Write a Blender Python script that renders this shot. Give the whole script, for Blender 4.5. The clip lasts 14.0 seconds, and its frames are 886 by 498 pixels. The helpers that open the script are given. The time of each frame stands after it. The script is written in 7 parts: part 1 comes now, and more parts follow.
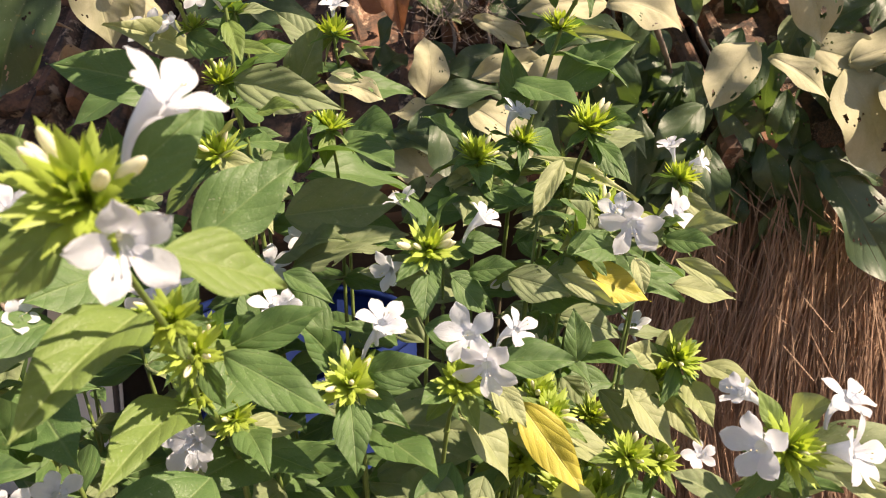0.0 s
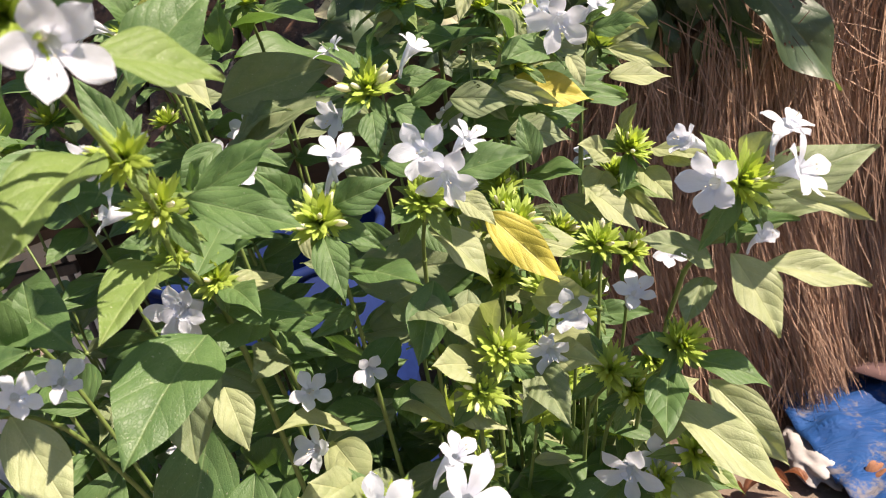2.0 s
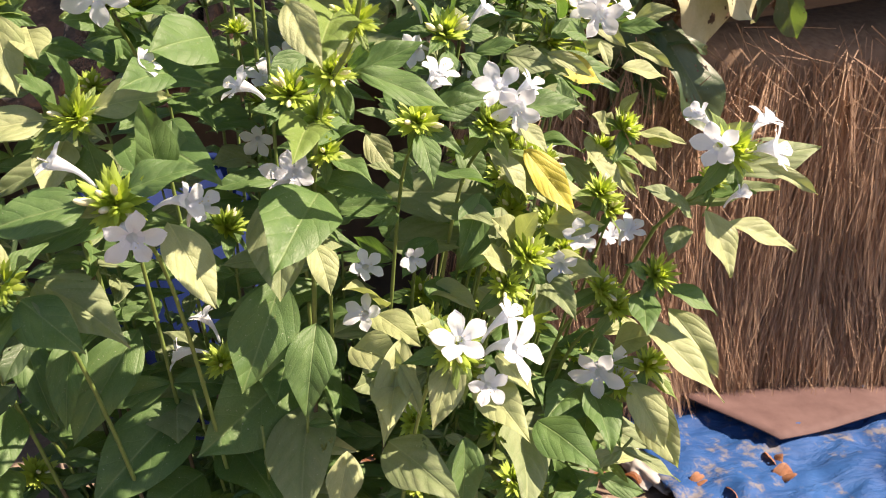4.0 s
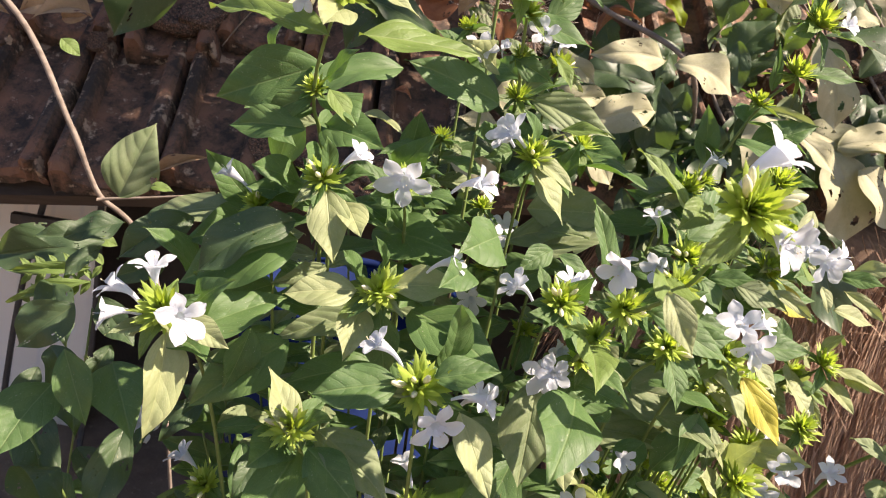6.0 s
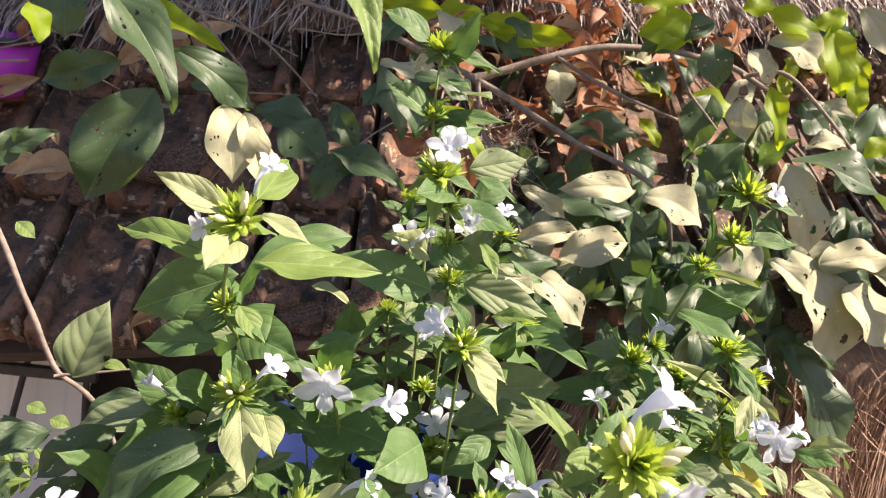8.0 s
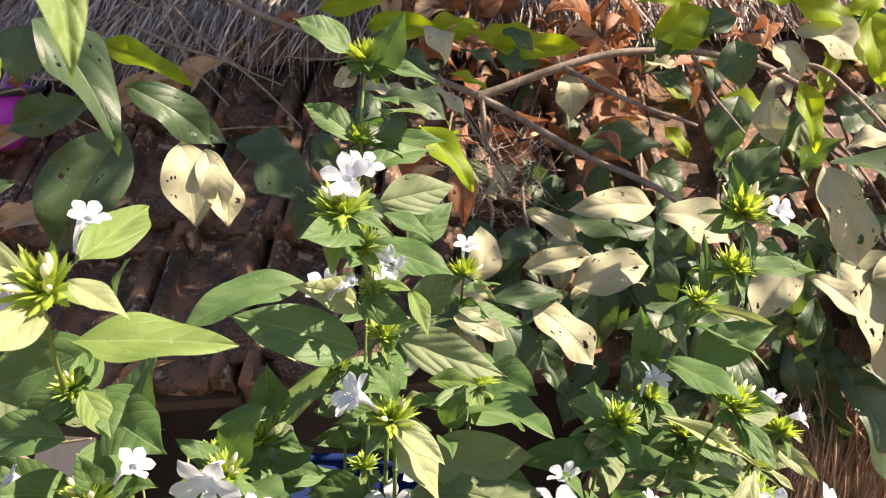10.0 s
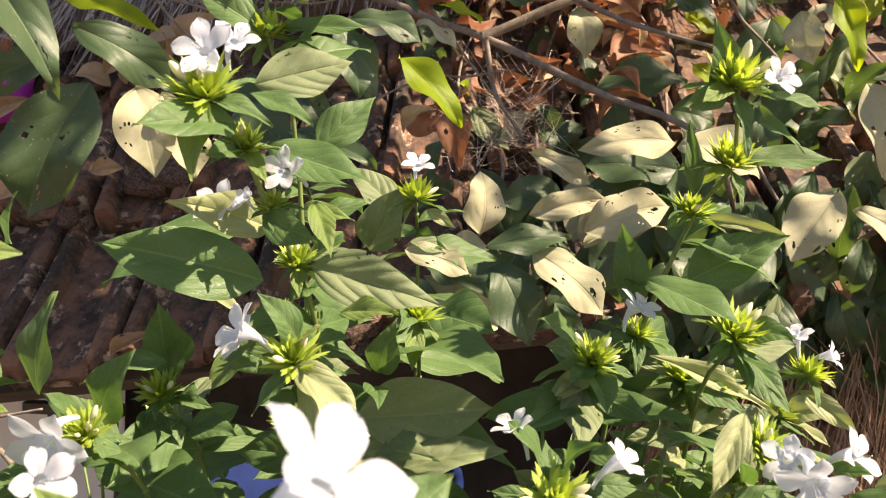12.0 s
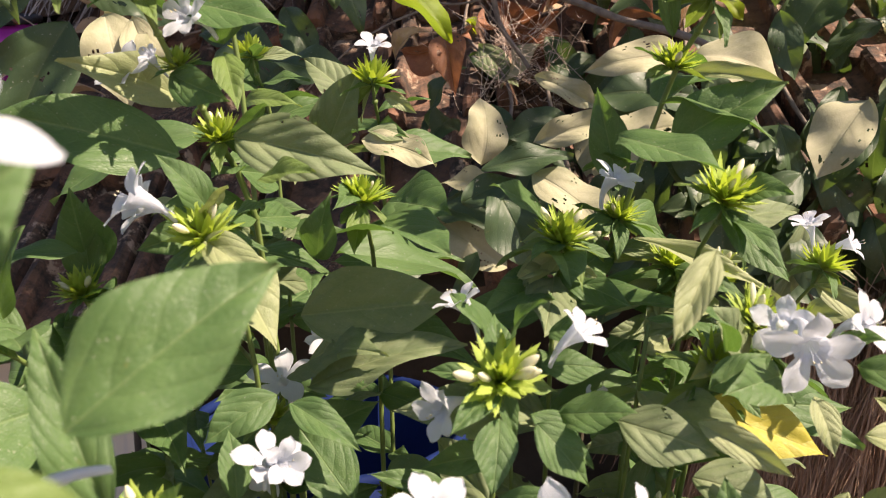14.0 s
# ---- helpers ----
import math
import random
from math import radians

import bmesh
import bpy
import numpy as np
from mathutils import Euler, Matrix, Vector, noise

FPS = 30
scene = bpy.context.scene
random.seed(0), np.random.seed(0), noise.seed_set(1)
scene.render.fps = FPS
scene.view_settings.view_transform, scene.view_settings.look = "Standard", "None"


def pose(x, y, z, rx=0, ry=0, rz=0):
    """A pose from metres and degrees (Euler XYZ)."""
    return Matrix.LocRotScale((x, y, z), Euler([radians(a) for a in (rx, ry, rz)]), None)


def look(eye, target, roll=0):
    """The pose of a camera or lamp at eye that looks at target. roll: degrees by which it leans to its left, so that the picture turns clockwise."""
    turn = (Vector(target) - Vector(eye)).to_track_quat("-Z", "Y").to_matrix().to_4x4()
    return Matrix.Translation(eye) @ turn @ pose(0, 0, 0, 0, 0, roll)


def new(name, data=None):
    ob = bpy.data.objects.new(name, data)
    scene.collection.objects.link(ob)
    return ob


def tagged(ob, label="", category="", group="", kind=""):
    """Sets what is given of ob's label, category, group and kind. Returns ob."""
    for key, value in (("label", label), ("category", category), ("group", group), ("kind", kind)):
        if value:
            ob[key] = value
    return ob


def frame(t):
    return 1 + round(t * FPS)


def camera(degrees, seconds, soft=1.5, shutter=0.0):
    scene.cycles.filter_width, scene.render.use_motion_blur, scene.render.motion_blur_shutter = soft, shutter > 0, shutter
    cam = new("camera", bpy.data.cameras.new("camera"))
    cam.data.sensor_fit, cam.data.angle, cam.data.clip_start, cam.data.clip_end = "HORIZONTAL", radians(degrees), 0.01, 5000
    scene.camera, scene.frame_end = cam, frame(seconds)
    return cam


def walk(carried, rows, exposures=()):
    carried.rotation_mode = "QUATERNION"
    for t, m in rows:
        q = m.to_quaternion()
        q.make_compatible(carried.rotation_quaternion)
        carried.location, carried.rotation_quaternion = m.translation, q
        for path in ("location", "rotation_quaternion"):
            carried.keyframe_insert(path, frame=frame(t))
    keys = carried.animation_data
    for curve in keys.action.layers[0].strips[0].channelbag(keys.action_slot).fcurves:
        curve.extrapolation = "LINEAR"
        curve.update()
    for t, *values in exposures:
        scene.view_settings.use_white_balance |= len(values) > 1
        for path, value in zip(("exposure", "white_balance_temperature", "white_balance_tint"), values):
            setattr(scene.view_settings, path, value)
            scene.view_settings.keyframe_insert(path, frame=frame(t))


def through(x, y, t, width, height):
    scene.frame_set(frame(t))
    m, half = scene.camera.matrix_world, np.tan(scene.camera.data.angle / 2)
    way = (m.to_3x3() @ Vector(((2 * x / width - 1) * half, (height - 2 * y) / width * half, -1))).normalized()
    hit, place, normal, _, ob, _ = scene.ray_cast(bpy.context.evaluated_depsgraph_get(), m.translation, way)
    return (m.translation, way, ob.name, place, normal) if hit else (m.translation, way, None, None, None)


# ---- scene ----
cam = camera(58.4, 14.0, soft=1.0)
cam.data.dof.use_dof, cam.data.dof.focus_distance, cam.data.dof.aperture_fstop = True, 0.62, 21.0
METRES, EYE, TILT, LEAN, TURN = 1.0, 1.2, -15.0, 0.0, 0.0
ROWS = [
    (0.0, 0.0, 0.0, 0.0, 0.0, 0.0, -0.0),
    (0.5, 0.0127, 0.001, -0.014, 0.73, -1.12, 1.86),
    (1.0, 0.0205, -0.0035, -0.0268, -0.52, -2.2, 6.69),
    (1.5, 0.0087, -0.0094, -0.0434, -2.16, -4.07, 11.46),
    (2.0, -0.002, -0.012, -0.0551, -3.33, -6.18, 12.45),
    (4.5, -0.2235, -0.1228, -0.1076, -15.22, -5.16, -1.08),
    (5.0, -0.289, -0.1292, -0.0946, -14.47, -2.09, -3.27),
    (5.5, -0.3193, -0.126, -0.0664, -11.95, -0.34, -6.29),
    (6.0, -0.3118, -0.128, -0.0314, -9.3, 0.47, -9.26),
    (6.5, -0.2961, -0.132, -0.0026, -8.47, 1.44, -9.42),
    (7.0, -0.2851, -0.1362, 0.0214, -8.65, 2.53, -8.61),
    (7.5, -0.2679, -0.1434, 0.0453, -8.54, 4.53, -7.66),
    (8.0, -0.252, -0.1295, 0.0574, -8.02, 7.22, -6.59),
    (8.5, -0.2294, -0.1057, 0.0795, -7.93, 8.82, -5.45),
    (11.0, -0.0938, 0.0291, 0.0999, -0.43, 8.11, -2.97),
    (11.5, -0.0742, 0.0572, 0.0886, 0.2, 7.34, -2.51),
    (12.0, -0.0628, 0.0884, 0.0744, 0.49, 6.81, -2.32),
    (12.5, -0.05, 0.1127, 0.063, 1.28, 6.34, -1.85),
    (13.0, -0.0437, 0.1282, 0.0529, 2.45, 5.91, -1.43),
    (13.5, -0.0286, 0.1436, 0.0393, 3.15, 5.41, -1.09),
    (14.0, -0.0131, 0.1556, 0.0248, 3.38, 4.99, -0.64),
]
walk(cam, [(t, pose(0, 0, EYE, TILT, LEAN, TURN) @ pose(METRES * x, METRES * y, METRES * z, 90 + pitch, roll, yaw)) for t, x, y, z, yaw, pitch, roll in ROWS],
     [(0.0, 1.3, 7300, 23), (1.0, 1.35, 6550, 23), (2.0, 1.36, 6550, 23), (4.5, 1.66, 7200, 22), (6.5, 1.52, 6620, 23), (8.5, 1.70, 6600, 23), (11.0, 1.64, 7100, 21), (12.5, 1.50, 7300, 23), (14.0, 1.26, 6850, 24)])

# ---- world and sun ----
SUN_FROM = Vector((0.60, -0.20, 0.77)).normalized()
world = bpy.data.worlds.new("sky")
scene.world = world
world.use_nodes = True
wn = world.node_tree.nodes
sky = wn.new("ShaderNodeTexSky")
sky.sky_type, sky.sun_disc = "NISHITA", False
sky.sun_elevation = math.asin(SUN_FROM.z)
sky.sun_rotation = math.atan2(SUN_FROM.x, SUN_FROM.y)
world.node_tree.links.new(sky.outputs[0], wn["Background"].inputs[0])
wn["Background"].inputs[1].default_value = 0.062
sun = new("sun", bpy.data.lights.new("sun", "SUN"))
sun.data.energy, sun.data.angle, sun.data.color = 4.9, radians(0.6), (1.0, 0.89, 0.70)
sun.matrix_basis = look(SUN_FROM * 10, (0, 0, 0))


# ---- materials ----
class Nodes:
    """A small builder for a Principled material."""

    def __init__(self, name, rough=0.6):
        self.mat = bpy.data.materials.new(name)
        self.mat.use_nodes = True
        self.tree = self.mat.node_tree
        self.bsdf = self.tree.nodes["Principled BSDF"]
        self.out = self.tree.nodes["Material Output"]
        self.bsdf.inputs["Roughness"].default_value = rough
        self.coord = self.add("ShaderNodeTexCoord")

    def add(self, kind, **values):
        n = self.tree.nodes.new(kind)
        for key, value in values.items():
            n.inputs[key.replace("_", " ")].default_value = value
        return n

    def link(self, a, b):
        self.tree.links.new(a, b)

    def put(self, value, socket):
        if isinstance(value, tuple):
            socket.default_value = (*value, 1) if len(value) == 3 and socket.type == "RGBA" else value
        elif isinstance(value, (int, float)):
            socket.default_value = value
        else:
            self.link(value, socket)

    def noise(self, scale, detail=4.0, rough=0.6, stretch=(1, 1, 1), space="Object", dist=0.0):
        m = self.add("ShaderNodeMapping")
        m.inputs["Scale"].default_value = stretch
        self.link(self.coord.outputs[space], m.inputs["Vector"])
        n = self.add("ShaderNodeTexNoise", Scale=scale, Detail=detail, Roughness=rough, Distortion=dist)
        self.link(m.outputs[0], n.inputs["Vector"])
        return n.outputs["Fac"]

    def ramp(self, fac, *stops):
        n = self.add("ShaderNodeValToRGB")
        el = n.color_ramp.elements
        while len(el) < len(stops):
            el.new(0.5)
        for e, (p, c) in zip(el, stops):
            e.position = p
            e.color = (*c, 1) if isinstance(c, tuple) else (c, c, c, 1)
        self.link(fac, n.inputs[0])
        return n.outputs[0]

    def mix(self, fac, a, b, kind="MIX"):
        n = self.add("ShaderNodeMix")
        n.data_type, n.blend_type = "RGBA", kind
        self.put(fac, n.inputs[0])
        for v, s in ((a, n.inputs[6]), (b, n.inputs[7])):
            self.put(v, s)
        return n.outputs[2]

    def maths(self, op, a, b=0.0, c=0.0):
        n = self.add("ShaderNodeMath")
        n.operation = op
        for v, s in zip((a, b, c), n.inputs):
            self.put(v, s)
        return n.outputs[0]

    def rand(self):
        return self.add("ShaderNodeObjectInfo").outputs["Random"]

    def island(self):
        return self.add("ShaderNodeNewGeometry").outputs["Random Per Island"]

    def bump(self, height, strength=0.4, distance=0.001):
        n = self.add("ShaderNodeBump", Strength=strength, Distance=distance)
        self.link(height, n.inputs["Height"])
        self.link(n.outputs[0], self.bsdf.inputs["Normal"])
        return n.outputs[0]

    def colour(self, c):
        self.put(c, self.bsdf.inputs["Base Color"])

    def glow_through(self, colour, amount):
        """Adds light that shines through a thin blade or petal."""
        tr = self.add("ShaderNodeBsdfTranslucent")
        self.put(colour, tr.inputs["Color"])
        m = self.add("ShaderNodeMixShader")
        m.inputs[0].default_value = amount
        self.link(self.bsdf.outputs[0], m.inputs[1])
        self.link(tr.outputs[0], m.inputs[2])
        self.link(m.outputs[0], self.out.inputs["Surface"])


def leaf_material(name, deep, fresh, vein, through, dust=0.0, veins=1.0, rough=0.48, blotch=(0.30, 0.24, 0.06), amount=0.30, gloss=0.36):
    """A leaf blade: x runs across and y along in the leaf's own unit coordinates."""
    m = Nodes(name, rough)
    xyz = m.add("ShaderNodeSeparateXYZ")
    m.link(m.coord.outputs["Object"], xyz.inputs[0])
    across = m.maths("ABSOLUTE", xyz.outputs[0])
    wobble = m.maths("MULTIPLY", m.maths("SUBTRACT", m.noise(4.0, 2.0, 0.5), 0.5), 0.07)
    arc = m.maths("ADD", m.maths("MULTIPLY", across, 0.42), m.maths("MULTIPLY", m.maths("MULTIPLY", across, across), 1.1))
    slant = m.maths("ADD", m.maths("SUBTRACT", xyz.outputs[1], arc), wobble)
    wave = m.maths("ABSOLUTE", m.maths("SINE", m.maths("MULTIPLY", slant, 16.0)))
    side = m.maths("MULTIPLY", m.ramp(wave, (0.0, 1.0), (0.11, 0.0)), 0.38)
    mid = m.ramp(across, (0.0, 1.0), (0.022, 0.0))
    veined = m.maths("MULTIPLY", m.maths("MAXIMUM", side, mid), veins)
    patch = m.noise(3.2, 3.0, 0.6)
    base = m.mix(m.ramp(patch, (0.3, 0.0), (0.7, 1.0)), deep, fresh)
    base = m.mix(m.maths("MULTIPLY", m.rand(), 0.55), base, fresh)
    base = m.mix(m.maths("MULTIPLY", veined, 1.0), base, vein)
    net = m.add("ShaderNodeTexVoronoi", Scale=30.0)
    net.feature = "DISTANCE_TO_EDGE"
    m.link(m.coord.outputs["Object"], net.inputs["Vector"])
    mesh = m.ramp(net.outputs["Distance"], (0.0, 1.0), (0.16, 0.0))
    base = m.mix(m.maths("MULTIPLY", mesh, 0.11 * veins), base, vein)
    base = m.mix(m.ramp(m.noise(38.0, 3.0, 0.7), (0.35, 0.0), (0.75, 0.45)), base, deep)
    spots = m.ramp(m.noise(9.0, 5.0, 0.7, dist=0.6), (0.66, 0.0), (0.74, 1.0))
    base = m.mix(m.maths("MULTIPLY", spots, 0.55), base, blotch)
    specks = m.ramp(m.noise(48.0, 1.0, 0.5, stretch=(0.55, 1, 1)), (0.725, 0.0), (0.77, 0.5))
    base = m.mix(specks, base, (0.44, 0.44, 0.34))
    if dust:
        film = m.ramp(m.noise(5.0, 6.0, 0.75), (0.35, 0.15), (0.65, 1.0))
        base = m.mix(m.maths("MULTIPLY", film, dust), base, (0.43, 0.41, 0.285))
    m.colour(base)
    fine = m.noise(46.0, 2.0, 0.5)
    groove = m.maths("MULTIPLY", m.maths("POWER", wave, 0.5), 0.55 * veins)
    relief = m.maths("ADD", m.maths("SUBTRACT", groove, m.maths("MULTIPLY", mid, 0.6)), m.maths("SUBTRACT", m.maths("MULTIPLY", fine, 0.07), m.maths("MULTIPLY", mesh, 0.12)))
    m.bump(relief, 0.45, 0.0018)
    m.bsdf.inputs["Specular IOR Level"].default_value = gloss
    m.glow_through(m.mix(0.5, base, through), amount)
    return m.mat


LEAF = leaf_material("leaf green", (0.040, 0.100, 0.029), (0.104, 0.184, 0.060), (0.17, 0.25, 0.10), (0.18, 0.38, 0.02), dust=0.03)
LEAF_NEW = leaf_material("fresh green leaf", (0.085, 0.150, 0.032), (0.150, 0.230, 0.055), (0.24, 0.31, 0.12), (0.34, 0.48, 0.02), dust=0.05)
# Paler copy of the leaf green, with the glare of full sun in its colour.
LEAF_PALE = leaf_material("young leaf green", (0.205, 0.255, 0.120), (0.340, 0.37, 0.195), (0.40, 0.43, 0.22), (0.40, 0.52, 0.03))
LEAF_DUSTY = leaf_material("dusty leaf", (0.085, 0.140, 0.056), (0.180, 0.236, 0.115), (0.26, 0.31, 0.15), (0.24, 0.38, 0.04), dust=0.20, rough=0.6)
LEAF_YELLOW = leaf_material("yellowing leaf", (0.36, 0.33, 0.045), (0.50, 0.44, 0.07), (0.52, 0.48, 0.16), (0.6, 0.5, 0.04), blotch=(0.16, 0.22, 0.04))
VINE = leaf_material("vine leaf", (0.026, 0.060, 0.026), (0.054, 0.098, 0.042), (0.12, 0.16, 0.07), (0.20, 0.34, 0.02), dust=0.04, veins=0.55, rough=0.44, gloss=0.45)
VINE_DUSTY = leaf_material("dust-covered vine leaf", (0.19, 0.215, 0.105), (0.41, 0.39, 0.25), (0.34, 0.34, 0.20), (0.36, 0.38, 0.12), dust=0.62, veins=0.4, rough=0.75, amount=0.2, blotch=(0.11, 0.075, 0.04))
# Lit copy of the vine leaf: sunlight is put into its brighter colour.
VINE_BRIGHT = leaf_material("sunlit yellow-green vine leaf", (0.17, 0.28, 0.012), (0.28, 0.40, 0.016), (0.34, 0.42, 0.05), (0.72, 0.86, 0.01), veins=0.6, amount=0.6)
DEAD = leaf_material("dry brown leaf", (0.13, 0.050, 0.028), (0.40, 0.19, 0.10), (0.30, 0.16, 0.10), (0.42, 0.14, 0.04), veins=0.6, rough=0.6, blotch=(0.03, 0.02, 0.015), amount=0.25)

DEAD_PALE = leaf_material("dry tan leaf", (0.32, 0.21, 0.12), (0.52, 0.38, 0.24), (0.40, 0.28, 0.18), (0.5, 0.3, 0.12), veins=0.6, rough=0.75, blotch=(0.16, 0.09, 0.05), amount=0.25)


def petal_material():
    m = Nodes("white petal", 0.55)
    streak = m.noise(7.0, 4.0, 0.6, stretch=(6, 1, 1))
    base = m.mix(m.ramp(streak, (0.35, 0.0), (0.75, 1.0)), (0.64, 0.675, 0.74), (0.72, 0.755, 0.82))
    m.colour(base)
    m.bump(streak, 0.5, 0.0012)
    m.bsdf.inputs["Specular IOR Level"].default_value = 0.3
    m.glow_through((0.70, 0.74, 0.82), 0.45)
    return m.mat


def plain(name, c1, c2, rough=0.6, scale=30.0, strength=0.3, distance=0.002, through=None, stretch=(1, 1, 1), detail=4.0, random=0.0):
    m = Nodes(name, rough)
    n = m.noise(scale, detail, 0.65, stretch)
    c = m.mix(m.ramp(n, (0.3, 0.0), (0.7, 1.0)), c1, c2)
    if random:
        c = m.mix(m.maths("MULTIPLY", m.rand(), random), c, c2)
    m.colour(c)
    m.bump(n, strength, distance)
    if through:
        m.glow_through(through, 0.35)
    return m.mat


PETAL = petal_material()
BUD = plain("cream bud", (0.62, 0.64, 0.42), (0.82, 0.80, 0.66), 0.5, 3.0, 0.2, 0.0005, (0.7, 0.7, 0.4), random=0.4)
BRACT = plain("spiny yellow-green bract", (0.20, 0.31, 0.045), (0.40, 0.50, 0.10), 0.5, 90.0, 0.2, 0.0005, (0.52, 0.66, 0.05), random=0.6)
STALK = plain("green stalk", (0.075, 0.125, 0.028), (0.14, 0.195, 0.05), 0.55, 60.0, 0.3, 0.001, random=0.4)
WOODY = plain("brown woody stalk", (0.060, 0.050, 0.030), (0.12, 0.10, 0.06), 0.8, 80.0, 0.5, 0.002, stretch=(1, 1, 0.25))
ANTHER = plain("pale anther", (0.55, 0.50, 0.30), (0.66, 0.60, 0.42), 0.6, 40.0)


# ---- tools for building things ----
def part(name, bm, material, parent, label="", smooth=True):
    """Links a bmesh as one mesh object under a thing or a part."""
    me = bpy.data.meshes.new(name)
    bm.to_mesh(me)
    bm.free()
    for mat in material if isinstance(material, (list, tuple)) else (material,):
        me.materials.append(mat)
    if smooth:
        me.shade_smooth()
    ob = new(name, me)
    ob.parent = parent
    return tagged(ob, label)


def mesh_of(name, bm, material, smooth=True):
    me = bpy.data.meshes.new(name)
    bm.to_mesh(me)
    bm.free()
    me.materials.append(material)
    if smooth:
        me.shade_smooth()
    return me


def piece(name, me, parent, m, label=""):
    """An object on a shared mesh, at the pose m in the world."""
    ob = new(name, me)
    ob.parent = parent
    ob.matrix_basis = m
    return tagged(ob, label)


def grid(bm, rows, cols, place):
    """A sheet of rows x cols quads; place(u, v) gives the point, u along in 0..1 and v across in -1..1."""
    vs = [[bm.verts.new(place(i / rows, 2 * j / cols - 1)) for j in range(cols + 1)] for i in range(rows + 1)]
    for i in range(rows):
        for j in range(cols):
            bm.faces.new((vs[i][j], vs[i][j + 1], vs[i + 1][j + 1], vs[i + 1][j]))
    return vs


def tube(bm, points, radii, sides=7):
    """A round tapering tube along a line of points, closed at both ends."""
    rings = []
    ref = Vector((0.31, 0.22, 0.93))
    for i, p in enumerate(points):
        d = (Vector(points[min(i + 1, len(points) - 1)]) - Vector(points[max(i - 1, 0)])).normalized()
        a = d.cross(ref)
        a = (a if a.length > 0.05 else d.cross(Vector((1, 0, 0)))).normalized()
        b = d.cross(a)
        rings.append([bm.verts.new(Vector(p) + radii[i] * (math.cos(2 * math.pi * k / sides) * a + math.sin(2 * math.pi * k / sides) * b)) for k in range(sides)])
    for r, s in zip(rings, rings[1:]):
        for k in range(sides):
            bm.faces.new((r[k], r[(k + 1) % sides], s[(k + 1) % sides], s[k]))
    bm.faces.new(rings[0])
    bm.faces.new(rings[-1])


def curve_points(knots, n):
    """n + 1 points on a smooth line through the knots."""
    k = [Vector(p) for p in knots]
    k = [2 * k[0] - k[1], *k, 2 * k[-1] - k[-2]]
    out = []
    segs = len(k) - 3
    for i in range(n + 1):
        f = i / n * segs
        s = min(int(f), segs - 1)
        t = f - s
        a, b, c, d = k[s:s + 4]
        out.append(0.5 * ((2 * b) + (c - a) * t + (2 * a - 5 * b + 4 * c - d) * t * t + (3 * b - a - 3 * c + d) * t ** 3))
    return out


def blade(seed, kind="oval", droop=0.10, fold=0.16, eaten=0):
    """A leaf blade of unit length along y and unit breadth across x."""
    rnd = random.Random(seed)
    ph, twist, sway, frill = rnd.uniform(0, 6), rnd.uniform(-0.35, 0.35), rnd.uniform(-0.22, 0.22), 0.045 if kind == "round" else 0.022
    bm = bmesh.new()

    belly, tip = rnd.uniform(0.74, 0.92), rnd.uniform(1.12, 1.42)

    def breadth(u):
        u = min(1.0, max(0.0, u))
        if kind == "oval":
            top = (belly / (belly + tip)) ** belly * (tip / (belly + tip)) ** tip
            return max(0.006, 0.50 * u ** belly * (1 - u) ** tip / top)
        if kind == "lance":
            return max(0.008, 0.50 * math.sin(math.pi * u ** 0.74) ** 1.15)
        return max(0.012, 0.51 * math.sin(math.pi * u ** 0.88) ** 0.8 * (1 - max(0, u - 0.78) * 1.6))

    def place(u, v):
        w = breadth(u)
        x = v * w * (1 + 0.05 * math.sin(9 * u + ph + 2 * v))
        across = abs(x)
        z = fold * abs(v) * w * (1 - 0.35 * abs(v)) + droop * (1.9 * u - 1.6 * u * u - 0.3 * u ** 3) * 0.9
        z += frill * math.sin(11 * u + ph * 2 + (3 if v > 0 else 0)) * abs(v) * 1.4
        z += 0.016 * abs(math.sin(16 * (u - 0.42 * across - 1.1 * across * across))) ** 0.6 * min(1, across * 9) * (1 - 0.8 * abs(v) ** 4) * (0.3 if kind == "round" else 1.0)
        z += twist * v * w * (u - 0.2)
        return (x + sway * u * (1 - u), u, z)

    if not eaten:
        grid(bm, 32, 10, place)
        return bm
    grid(bm, 56, 32, place)
    holes = [(rnd.uniform(0.2, 0.95), rnd.choice((-1, 1)) * rnd.uniform(0.15, 1.08), rnd.choice((0.012, 0.018, 0.028, 0.045))) for _ in range(eaten)]
    holes += [(u + rnd.gauss(0, 0.06), v + rnd.gauss(0, 0.15), 0.012) for u, v, r in holes for _ in range(2)]

    def bitten(f):
        c = f.calc_center_median()
        v = c.x / max(0.05, breadth(c.y))
        ragged = 1 + 0.6 * noise.noise(Vector((c.x * 11, c.y * 11, seed)))
        return any(math.hypot((v - hv) * 0.42, c.y - hu) < r * ragged for hu, hv, r in holes)

    bmesh.ops.delete(bm, geom=[f for f in bm.faces if bitten(f)], context="FACES")
    return bm


def blades(material, kind, n, droop, fold, eaten=0):
    return [mesh_of("leaf", blade(31 * i + len(kind) + len(material.name), kind, droop + 0.05 * (i - 1), fold + 0.05 * ((i * 7) % 3 - 1), eaten if i % 2 else eaten // 2), material) for i in range(n)]


